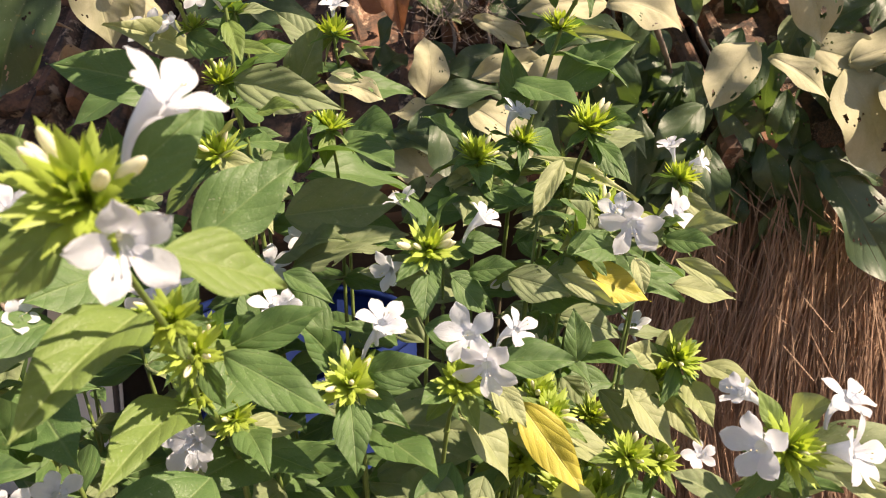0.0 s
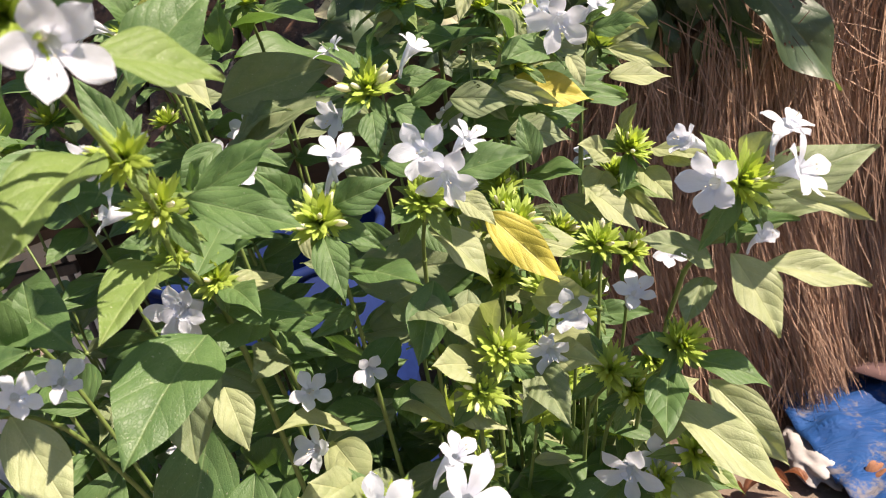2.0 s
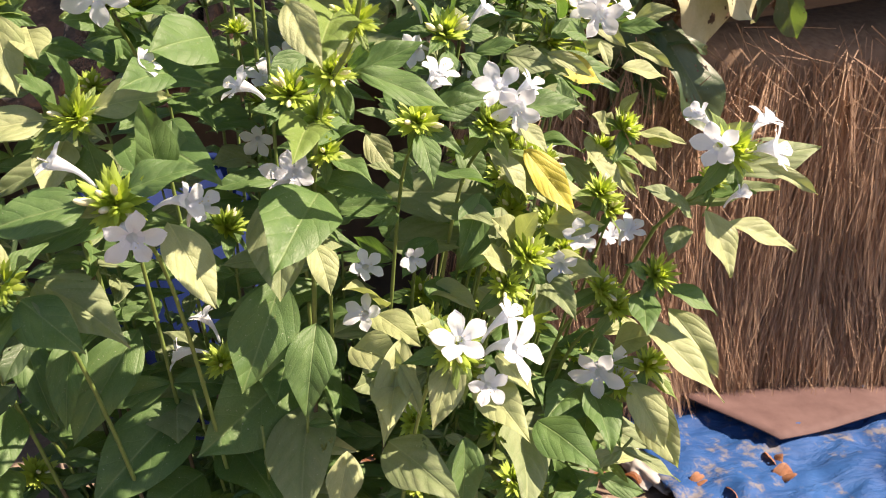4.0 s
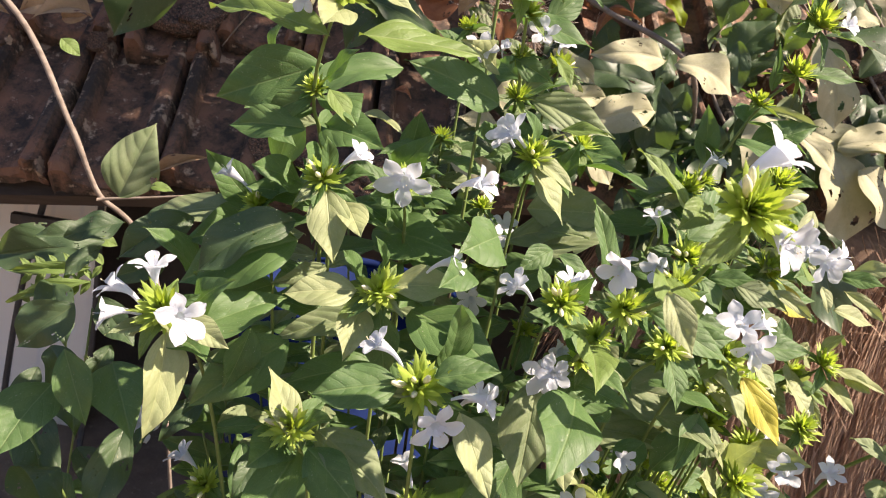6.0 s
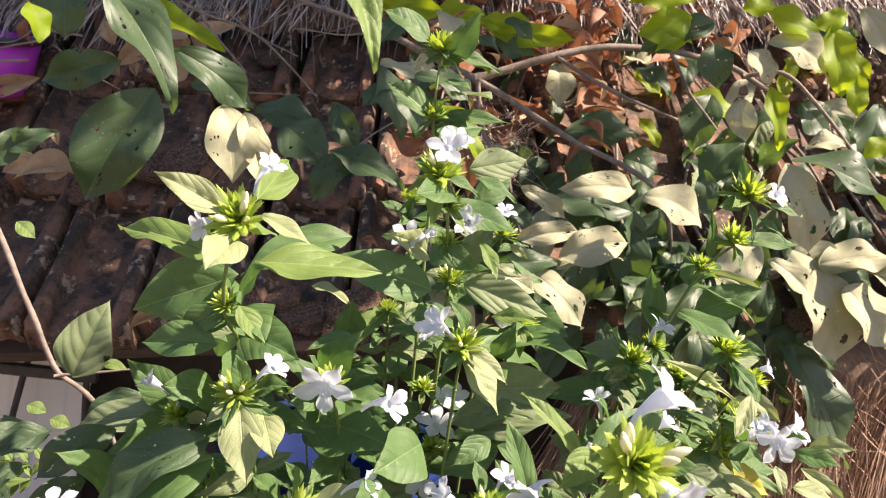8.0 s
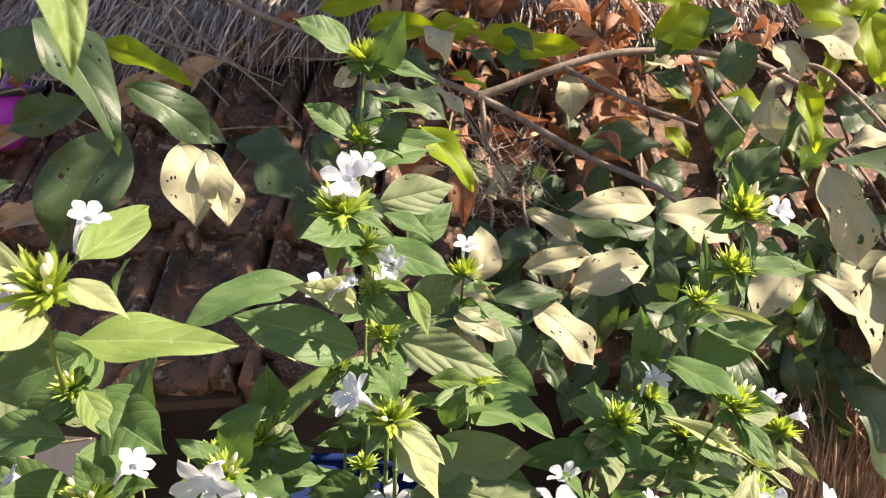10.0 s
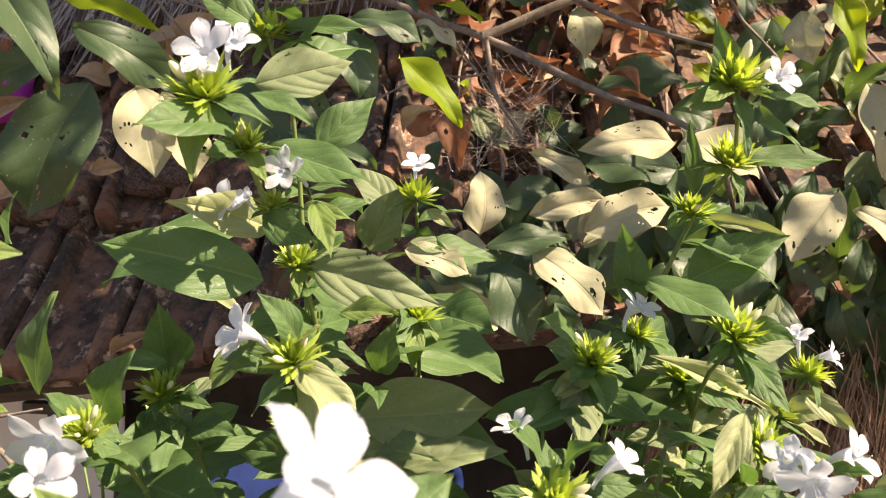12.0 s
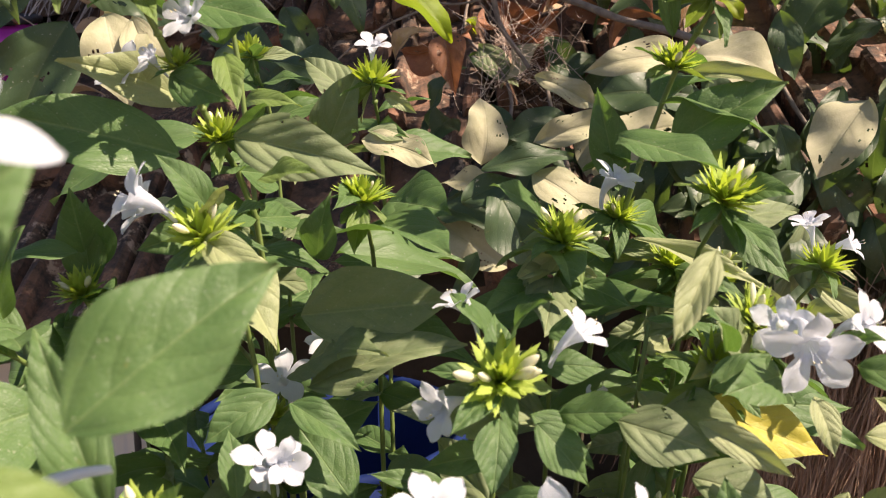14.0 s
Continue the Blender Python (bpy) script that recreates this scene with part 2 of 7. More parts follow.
BLADES = {
    "g": blades(LEAF, "oval", 5, 0.09, 0.20),
    "l": blades(LEAF, "lance", 3, 0.10, 0.24),
    "n": blades(LEAF_NEW, "oval", 4, 0.10, 0.20),
    "p": blades(LEAF_PALE, "oval", 3, 0.10, 0.22) + blades(LEAF_PALE, "lance", 3, 0.12, 0.26),
    "d": blades(LEAF_DUSTY, "oval", 5, 0.12, 0.18, 2),
    "y": blades(LEAF_YELLOW, "oval", 2, 0.08, 0.22),
    "v": blades(VINE, "round", 7, 0.16, 0.20, 4),
    "b": blades(VINE_DUSTY, "round", 7, 0.20, 0.22, 6),
    "s": blades(VINE_BRIGHT, "round", 3, 0.14, 0.22),
    "t": blades(DEAD_PALE, "oval", 4, 0.55, 0.75, 3),
    "k": blades(DEAD, "oval", 6, 0.55, 0.80, 5),
}
CHANCE = random.Random(5)
BLOOMS, LOOSE, GROWN = [], [], []


def leaf(plant, base, tip, breadth=0.45, kind="g", facing=None, roll=None, name="leaf"):
    """One leaf from its foot to its tip; breadth is its width over its length. Its upper face looks to the light unless facing is given."""
    a, b = Vector(base), Vector(tip)
    roll = CHANCE.gauss(0, 13) if roll is None else roll
    y = b - a
    size = y.length
    y.normalize()
    f = Vector(facing) if facing else Vector((0.10, -0.62, 0.78))
    x = y.cross(f)
    if x.length < 0.08:
        x = y.cross(Vector((0.3, -0.9, 0.1)))
    x.normalize()
    z = x.cross(y)
    m = Matrix((x, y, z)).transposed().to_4x4()
    m = Matrix.Translation(a) @ m @ Matrix.Rotation(radians(roll), 4, "Y") @ Matrix.Diagonal((size * breadth * 0.9, size, size * 0.9, 1))
    ob = piece(name, CHANCE.choice(BLADES[kind]), plant, m)
    GROWN.append((ob.name, (a + b) / 2, size))
    return ob


def petal_mesh(seed):
    rnd = random.Random(seed)
    ph = rnd.uniform(0, 6)
    bm = bmesh.new()

    notch, curl = rnd.uniform(0.0, 0.05), rnd.uniform(0.22, 0.42)

    def place(u, v):
        w = 0.13 + 0.265 * math.sin(math.pi * min(1.0, 0.04 + 0.60 * u)) ** 1.5
        w *= 1.0 if u < 0.60 else math.sqrt(max(0.02, 1 - ((u - 0.60) / 0.405) ** 2))
        z = 0.24 * u - curl * u * u * u + 0.20 * v * v * w * (1.1 - u) - 0.035 * math.exp(-(v * 5) ** 2) * (1 - u) + 0.035 * math.sin(6 * u + ph + 3 * v) * u
        return (v * w, u * (1 - 0.04 * v ** 4) - notch * math.exp(-(v * 3) ** 2) * u ** 6, z)

    grid(bm, 12, 8, place)
    return mesh_of("petal", bm, PETAL)


def tube_mesh():
    """The flower's long curved throat, of unit length, opening upwards along z."""
    bm = bmesh.new()
    n, sides = 9, 10
    rings = []
    for i in range(n + 1):
        u = i / n
        r = 0.036 + 0.036 * u + 0.26 * max(0, u - 0.35) ** 1.9
        c = Vector((0.0, 0.10 * math.sin(math.pi * u), u))
        rings.append([bm.verts.new(c + Vector((r * math.cos(2 * math.pi * k / sides), r * math.sin(2 * math.pi * k / sides), 0))) for k in range(sides)])
    for r, s in zip(rings, rings[1:]):
        for k in range(sides):
            bm.faces.new((r[k], r[(k + 1) % sides], s[(k + 1) % sides], s[k]))
    return mesh_of("flower", bm, PETAL)


def stamen_mesh():
    bm = bmesh.new()
    for s in (-1, 1):
        tube(bm, curve_points([(0.03 * s, 0, -0.4), (0.05 * s, -0.03, 0.15), (0.09 * s, -0.10, 0.42)], 6), [0.007] * 7, 5)
    k = len(bm.faces)
    for s in (-1, 1):
        bmesh.ops.create_icosphere(bm, subdivisions=1, radius=0.035, matrix=Matrix.Translation((0.09 * s, -0.10, 0.44)) @ Matrix.Diagonal((0.7, 0.7, 1.6, 1)))
    bm.faces.ensure_lookup_table()
    for f in bm.faces[k:]:
        f.material_index = 1
    me = mesh_of("stamen", bm, PETAL)
    me.materials.append(ANTHER)
    return me


PETALS = [petal_mesh(i) for i in range(4)]
THROAT, STAMENS = tube_mesh(), stamen_mesh()


def aim(at, way, spin=0.0):
    """A pose at a point whose z axis runs along way."""
    return Matrix.Translation(at) @ Vector(way).normalized().to_track_quat("Z", "Y").to_matrix().to_4x4() @ Matrix.Rotation(radians(spin), 4, "Z")


def flower(plant, face, foot, size=0.033, open_by=1.0, name="flower"):
    """A white five-lobed flower. face: the middle of its open face; foot: where its throat leaves the bracts; size: its breadth."""
    a, b = Vector(foot), Vector(face)
    length = (b - a).length
    BLOOMS.append((b, size * 0.62))
    BLOOMS.append(((a + b) / 2, size * 0.4))
    spin = CHANCE.uniform(0, 72)
    m = aim(a, b - a, spin)
    mouth = length * 0.90
    wide = size * 1.25
    throat = piece(name, THROAT, plant, m @ Matrix.Diagonal((wide, wide, mouth, 1)))
    inv = throat.matrix_basis.inverted()
    reach = max(0.006, size * 0.55 - 0.0015)
    flare = CHANCE.uniform(26, 44)
    for k in range(5):
        turn = 72 * k + CHANCE.uniform(-9, 9)
        lift = flare + CHANCE.uniform(-9, 9) + (1 - open_by) * 40
        pm = m @ Matrix.Translation((0, 0, mouth)) @ Matrix.Rotation(radians(turn), 4, "Z") @ Matrix.Translation((0, size * 0.10, -0.002)) @ Matrix.Rotation(radians(lift), 4, "X") @ Matrix.Rotation(radians(CHANCE.uniform(-14, 14)), 4, "Y")
        s = reach * CHANCE.uniform(0.90, 1.06)
        piece("petal", PETALS[k % 4], throat, inv @ pm @ Matrix.Diagonal((s * 1.0, s, s, 1)))
    piece("stamen", STAMENS, throat, inv @ m @ Matrix.Translation((0, 0, mouth)) @ Matrix.Scale(0.015, 4))
    return throat


def bracts_mesh(seed, count=22, spread=1.0):
    """A tuft of narrow pointed bracts with bristly edges, about one unit high."""
    rnd = random.Random(seed)
    bm = bmesh.new()
    for i in range(count):
        turn = 2.4 * i + rnd.uniform(-0.3, 0.3)
        lean = radians(spread * (6 + 74 * (i / count) ** 0.85) + rnd.uniform(-9, 9))
        size = rnd.uniform(0.62, 1.0) * (0.75 + 0.25 * math.sin(3 * i / count))
        wide = rnd.uniform(0.070, 0.120)
        curl = rnd.uniform(-0.25, 0.35)
        m = Matrix.Rotation(turn, 4, "Z") @ Matrix.Rotation(-lean, 4, "X") @ Matrix.Translation((0, 0, 0.08))
        cols = [(-1, 0.0), (0, -0.35), (1, 0.0)]
        rows = []
        for r in range(6):
            u = r / 5
            w = wide * (math.sin(math.pi * min(1, 0.22 + 0.78 * u)) ** 0.8) + 0.004
            rows.append([bm.verts.new(m @ Vector((c * w, d * w - curl * u * u * size * 0.5, u * size))) for c, d in cols])
        for a, b in zip(rows, rows[1:]):
            for k in range(2):
                bm.faces.new((a[k], a[k + 1], b[k + 1], b[k]))
        for r in range(1, 5):
            for k in (0, 2):
                p = rows[r][k].co
                out = (rows[r][k].co - rows[r][1].co).normalized()
                up = (rows[min(5, r + 1)][k].co - p).normalized()
                t = p + (out * 0.8 + up) * 0.085
                bm.faces.new((bm.verts.new(p - up * 0.006), bm.verts.new(t), bm.verts.new(p + up * 0.012)))
    return mesh_of("flower_head", bm, BRACT)


def bud_mesh():
    bm = bmesh.new()
    bmesh.ops.create_uvsphere(bm, u_segments=8, v_segments=7, radius=0.5)
    for v in bm.verts:
        z = v.co.z + 0.5
        f = 0.50 if z < 0.01 else 0.42 + 0.75 * z * (1.25 - z)
        v.co.x *= f * 0.72
        v.co.y *= f * 0.72
        v.co.z = z
    return mesh_of("bud", bm, BUD)


HEADS = [bracts_mesh(i, 58 + 5 * (i % 3)) for i in range(5)]
BUD_MESH = bud_mesh()


def head(plant, at, way=(0, -0.3, 1), size=0.017, buds=3, pale=0):
    """A bristly head of bracts with buds, standing on its stalk."""
    h = piece("flower_head", CHANCE.choice(HEADS), plant, aim(Vector(at) - Vector(way).normalized() * size * 0.35, way, CHANCE.uniform(0, 360)) @ Matrix.Scale(size * 1.15, 4))
    for k in range(buds):
        m = Matrix.Rotation(radians(CHANCE.uniform(0, 360)), 4, "Z") @ Matrix.Rotation(radians(CHANCE.uniform(10, 62)), 4, "X") @ Matrix.Translation((0, 0, CHANCE.uniform(0.28, 0.5)))
        s = CHANCE.uniform(0.34, 0.62)
        piece("bud", BUD_MESH, h, m @ Matrix.Diagonal((s * 0.62, s * 0.62, s, 1)))
    BLOOMS.append((Vector(at), size * 0.9))
    start = CHANCE.uniform(0, 90)
    for k in range(5 if size < 0.0225 else 0):
        m = Matrix.Rotation(radians(start + 72 * k + CHANCE.uniform(-20, 20)), 4, "Z") @ Matrix.Rotation(radians(CHANCE.uniform(-48, 10)), 4, "X")
        s = CHANCE.uniform(0.9, 1.7)
        piece("collar_leaf", CHANCE.choice(BLADES[CHANCE.choice("lln")]), h, m @ Matrix.Diagonal((s * 0.36, s, s * 0.9, 1)))
    return h


def clear_blooms():
    """Flowers and the shrub's own large leaves stand outermost: takes away chance leaves that grew over their open side."""
    chance = {ob.name for ob, _ in LOOSE}
    set_leaves = [(mid, 0.26 * size) for name, mid, size in GROWN if name not in chance and mid.y < 0.8]
    marks = [(at, size + 0.018, 0.012, 0.22) for at, size in BLOOMS] + [(at, r, 0.003, 0.16) for at, r in set_leaves]
    ats, reach = np.array([m[0] for m in marks]), np.array([m[1:] for m in marks])
    for ob, mid in LOOSE:
        v = np.array(mid) - ats
        for side in OPEN_SIDES:
            out = v @ side
            aside = np.linalg.norm(v - out[:, None] * side, axis=1)
            if np.any((out > reach[:, 1]) & (out < reach[:, 2]) & (aside < reach[:, 0])):
                bpy.data.objects.remove(ob)
                break


OPEN_SIDES = [np.array(Vector(v).normalized()) for v in ((-0.08, -0.94, 0.30), (-0.40, -0.85, 0.35), (0.0, -0.85, 0.52))]


def foot_high(foot):
    return foot[2] > 0.3


def stem(label, foot, bends, top, thick=0.0016, leaves=9, group="stems of the white-flowered shrub", clear=0.10, category="flowering shrub", lengthen=1.0, fringe=0):
    """A stalk from the soil to its top, with opposite leaves on the lower nodes; returns the thing."""
    plant = tagged(new("flowering_stem"), label, category, group)
    pts = curve_points([foot, *bends, top], 16)
    bm = bmesh.new()
    tube(bm, pts, [thick * (1.5 - 0.8 * i / 16) for i in range(17)], 7)
    for f in bm.faces:
        f.material_index = 1 if f.calc_center_median().z < pts[-1].z * 0.72 else 0
    for p in pts[6::3]:
        bmesh.ops.create_icosphere(bm, subdivisions=1, radius=thick * 1.5, matrix=Matrix.Translation(p))
    part("stalk", bm, STALK if foot_high(foot) else [STALK, WOODY], plant)
    total = sum((b - a).length for a, b in zip(pts, pts[1:]))
    turn = CHANCE.uniform(0, 3.1)
    leaves = round(leaves * 1.5)
    for i in range(leaves):
        f = 0.30 + 0.70 * (i + 0.5) / leaves
        if (1 - f) * total < clear:
            continue
        p = pts[int(f * 16)]
        for s in (0, math.pi):
            a = turn + s + CHANCE.uniform(-0.4, 0.4)
            reach = CHANCE.uniform(0.032, 0.078) * lengthen
            d = Vector((math.cos(a), math.sin(a), CHANCE.uniform(-0.35, 0.35)))
            LOOSE.append((leaf(plant, p, p + d * reach, CHANCE.uniform(0.40, 0.54), CHANCE.choice("gggggd"), (CHANCE.gauss(0.1, 0.4), -0.6, 0.7)), p + d * reach * 0.55))
        turn += 1.57 + CHANCE.uniform(-0.3, 0.3)
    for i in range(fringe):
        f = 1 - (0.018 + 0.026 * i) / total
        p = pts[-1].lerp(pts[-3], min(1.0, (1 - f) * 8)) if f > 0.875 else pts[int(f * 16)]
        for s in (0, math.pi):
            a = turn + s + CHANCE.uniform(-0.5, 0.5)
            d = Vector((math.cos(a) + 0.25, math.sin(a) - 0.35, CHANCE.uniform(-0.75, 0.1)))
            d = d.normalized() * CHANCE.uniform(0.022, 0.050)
            # mostly the pale blades, whose colour already holds sun glare
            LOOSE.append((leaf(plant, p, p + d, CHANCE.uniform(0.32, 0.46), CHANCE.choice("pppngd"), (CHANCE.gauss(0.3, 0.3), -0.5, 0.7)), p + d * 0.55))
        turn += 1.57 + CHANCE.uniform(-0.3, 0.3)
    return plant


def box(bm, lo, hi, bevel=0.0):
    r = bmesh.ops.create_cube(bm, size=1.0)
    c = [(a + b) / 2 for a, b in zip(lo, hi)]
    s = [b - a for a, b in zip(lo, hi)]
    for v in r["verts"]:
        v.co = Vector((c[i] + v.co[i] * s[i] for i in range(3)))
    if bevel:
        es = {e for v in r["verts"] for e in v.link_edges}
        bmesh.ops.bevel(bm, geom=list(es), offset=bevel, segments=2, affect="EDGES", profile=0.6)

# ---- the setting ----
def sheet(name, lo, hi, nx, ny, height, material, label):
    """A sheet of ground, fine from lo to hi and coarse out to the distance, whose height follows a function of x and y."""
    bm = bmesh.new()
    far = (40.0, 14.0, 5.0, 2.0, 0.8)
    xs = [lo[0] - d for d in far] + [lo[0] + (hi[0] - lo[0]) * i / nx for i in range(nx + 1)] + [hi[0] + d for d in far[::-1]]
    ys = [lo[1] - d for d in far] + [lo[1] + (hi[1] - lo[1]) * j / ny for j in range(ny + 1)] + [hi[1] + d for d in far[::-1]]
    vs = [[bm.verts.new((x, y, 0)) for y in ys] for x in xs]
    nx, ny = len(xs) - 1, len(ys) - 1
    for col in vs:
        for v in col:
            v.co.z = height(v.co.x, v.co.y)
    for i in range(nx):
        for j in range(ny):
            bm.faces.new((vs[i][j], vs[i + 1][j], vs[i + 1][j + 1], vs[i][j + 1]))
    return tagged(part(name, bm, material, None), label, name, kind="structure")


def earth_material():
    m = Nodes("trodden earth", 0.9)
    clod, broad, grit = m.noise(9.0, 8.0, 0.65), m.noise(0.9, 5.0, 0.6), m.noise(70.0, 3.0, 0.6)
    c = m.mix(m.ramp(clod, (0.3, 0.0), (0.7, 1.0)), (0.15, 0.11, 0.08), (0.25, 0.19, 0.145))
    c = m.mix(m.ramp(broad, (0.40, 0.0), (0.62, 0.75)), c, (0.105, 0.082, 0.060))
    c = m.mix(m.ramp(grit, (0.62, 0.0), (0.72, 0.6)), c, (0.34, 0.29, 0.24))
    m.colour(c)
    m.bump(m.maths("ADD", clod, m.maths("MULTIPLY", grit, 0.25)), 0.8, 0.012)
    return m.mat


EARTH = earth_material()
MUD_WALL = plain("dark mud plaster", (0.060, 0.045, 0.036), (0.12, 0.09, 0.07), 0.9, 7.0, 0.8, 0.01, detail=8.0)


def ground_height(x, y):
    near = max(0.0, 1 - max(abs(x), abs(y)) / 6)
    return 0.03 * near * noise.noise(Vector((x * 2.1, y * 2.1, 0.3)))


sheet("ground", (-3.0, -3.0), (4.0, 3.0), 70, 60, ground_height, EARTH, "bare trodden brown earth")

# ---- the old hut behind: sagging tiled eave, thatch, wall ----
def straw_material(name, dark, mid, pale, rough=0.75):
    m = Nodes(name, rough)
    c = m.ramp(m.island(), (0.0, dark), (0.45, mid), (0.85, pale), (1.0, mid))
    fine = m.noise(40.0, 3.0, 0.6)
    m.colour(m.mix(m.maths("MULTIPLY", fine, 0.6), c, dark))
    return m.mat


def tile_material():
    m = Nodes("weathered clay tile", 0.85)
    big, fine = m.noise(6.0, 6.0, 0.7), m.noise(55.0, 4.0, 0.6)
    c = m.mix(m.ramp(big, (0.35, 0.0), (0.62, 1.0)), (0.235, 0.110, 0.062), (0.085, 0.058, 0.042))
    c = m.mix(m.maths("MULTIPLY", m.rand(), 0.5), c, (0.16, 0.088, 0.056))
    c = m.mix(m.ramp(m.noise(11.0, 7.0, 0.75), (0.45, 0.0), (0.57, 0.92)), c, (0.025, 0.020, 0.016))
    c = m.mix(m.ramp(m.noise(19.0, 5.0, 0.7), (0.57, 0.0), (0.63, 0.85)), c, (0.42, 0.31, 0.22))
    m.colour(c)
    m.bump(m.maths("ADD", big, m.maths("MULTIPLY", fine, 0.5)), 0.9, 0.007)
    return m.mat


STRAW = straw_material("dry straw", (0.21, 0.125, 0.078), (0.36, 0.225, 0.145), (0.52, 0.36, 0.24))
THATCH = straw_material("grey weathered thatch", (0.11, 0.088, 0.078), (0.40, 0.335, 0.30), (0.70, 0.62, 0.57))
# Darker than the straws: the shade between them is put into this colour.
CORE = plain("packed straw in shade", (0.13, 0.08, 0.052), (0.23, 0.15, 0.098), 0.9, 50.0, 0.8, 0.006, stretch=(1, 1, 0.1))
TILE = tile_material()
BARK = plain("grey-brown bark", (0.125, 0.098, 0.078), (0.26, 0.21, 0.172), 0.85, 70.0, 0.6, 0.003, detail=7.0)
TIMBER = plain("smoke-dark timber", (0.045, 0.032, 0.024), (0.10, 0.07, 0.05), 0.85, 12.0, 0.6, 0.004, stretch=(0.2, 3, 3))

ROOF_O, ROOF_U, ROOF_V = Vector((0, 1.38, 0.925)), Vector((0.9885, 0, 0.151)), Vector((0, 0.27, 0.237))
ROOF_N = ROOF_U.cross(ROOF_V).normalized()


def roof_point(a, b, h=0.0):
    """A point on the roof: a metres along the eave, b courses up the slope, h metres off it."""
    return ROOF_O + ROOF_U * a + ROOF_V * b + ROOF_N * h


bm = bmesh.new()
box(bm, (-3.4, 2.35, -0.2), (4.4, 2.55, 1.7))
tagged(part("wall_back", bm, MUD_WALL, None, smooth=False), "dark mud-plastered hut wall under the eave", "wall", kind="structure")
bm = bmesh.new()
box(bm, (-3.4, 1.2, -0.2), (-3.2, 2.35, 1.5))
tagged(part("wall_side", bm, MUD_WALL, None, smooth=False), "dark mud-plastered side wall of the hut", "wall", kind="structure")


def roof_boards():
    """The dark under-side that closes the roof."""
    bm = bmesh.new()
    vs = [bm.verts.new(roof_point(a, b, h)) for h in (-0.045, -0.075) for a, b in ((-3.3, 0.05), (4.0, 0.05), (4.0, 7.0), (-3.3, 7.0))]
    bm.faces.new(vs[:4])
    bm.faces.new(vs[4:])
    for k in range(4):
        bm.faces.new((vs[k], vs[(k + 1) % 4], vs[4 + (k + 1) % 4], vs[4 + k]))
    return part("roof", bm, TIMBER, None, smooth=False)


roof = tagged(roof_boards(), "sagging hut roof of old clay tiles below grey thatch", "roof", kind="structure")


def tile_mesh(seed):
    """An interlocking clay tile: two ribs along its sides, a shallow trough, a thick front lip."""
    rnd = random.Random(seed)
    bm = bmesh.new()
    prof = [(-0.095, 0.004), (-0.091, 0.034), (-0.083, 0.043), (-0.070, 0.044), (-0.062, 0.034), (-0.057, 0.008), (-0.02, 0.001), (0.025, 0.001), (0.048, 0.007), (0.054, 0.030), (0.062, 0.038), (0.078, 0.039), (0.086, 0.030), (0.093, 0.003)]
    top, low = [], []
    for y, lift in ((0.0, -0.004), (0.005, 0.003), (0.016, 0.006), (0.10, 0.003), (0.2, 0.002), (0.40, 0.0)):
        j = rnd.uniform(-0.003, 0.003)
        top.append([bm.verts.new((x + rnd.uniform(-0.002, 0.002), y + (rnd.uniform(-0.004, 0.009) if y < 0.01 else 0), z + lift + j + rnd.uniform(-0.002, 0.002))) for x, z in prof])
        low.append([bm.verts.new((x, y + (rnd.uniform(0, 0.008) if y < 0.01 else 0), min(z, 0.012) - 0.030)) for x, z in prof])
    n = len(prof)
    for sheetrows, flip in ((top, False), (low, True)):
        for a, b in zip(sheetrows, sheetrows[1:]):
            for k in range(n - 1):
                f = (a[k], a[k + 1], b[k + 1], b[k])
                bm.faces.new(f[::-1] if flip else f)
    for k in range(n - 1):
        bm.faces.new((low[0][k], low[0][k + 1], top[0][k + 1], top[0][k]))
    for a, b, c, d in zip(top, top[1:], low, low[1:]):
        bm.faces.new((a[0], b[0], d[0], c[0]))
        bm.faces.new((a[-1], c[-1], d[-1], b[-1]))
    me = mesh_of("tile", bm, TILE, smooth=False)
    return me


TILES = [tile_mesh(i) for i in range(4)]
slope = Matrix((ROOF_U, ROOF_V.normalized(), ROOF_N)).transposed().to_4x4()
rnd = random.Random(12)
for course in range(3):
    for col in range(-17, 21):
        at = roof_point(0.06 + 0.192 * col + (0.03 if course % 2 else 0) + rnd.uniform(-0.016, 0.016), course + rnd.uniform(-0.10, 0.10), 0.014 * rnd.random() + 0.004)
        tip = Matrix.Rotation(radians(-3.8 + rnd.uniform(-1.8, 1.8)), 4, "X") @ Matrix.Rotation(radians(rnd.uniform(-4.5, 4.5)), 4, "Z")
        piece("tile", TILES[(col + course * 3) % 4], roof, Matrix.Translation(at) @ slope @ tip)


def shard_mesh(seed):
    """A broken lump of clay tile with rough edges."""
    rnd = random.Random(seed)
    bm = bmesh.new()
    n = 7
    rim = [(rnd.uniform(0.7, 1.1) * math.cos(2 * math.pi * k / n), rnd.uniform(0.5, 1.0) * math.sin(2 * math.pi * k / n)) for k in range(n)]
    rings = [[bm.verts.new((x * f, y * f, z + 0.12 * x * x)) for x, y in rim] for f, z in ((0.92, -0.22), (1.0, -0.12), (0.98, 0.12), (0.88, 0.2))]
    for a, b in zip(rings, rings[1:]):
        for k in range(n):
            bm.faces.new((a[k], a[(k + 1) % n], b[(k + 1) % n], b[k]))
    bm.faces.new(rings[0])
    bm.faces.new(rings[-1])
    return mesh_of("tile_shard", bm, TILE, smooth=False)


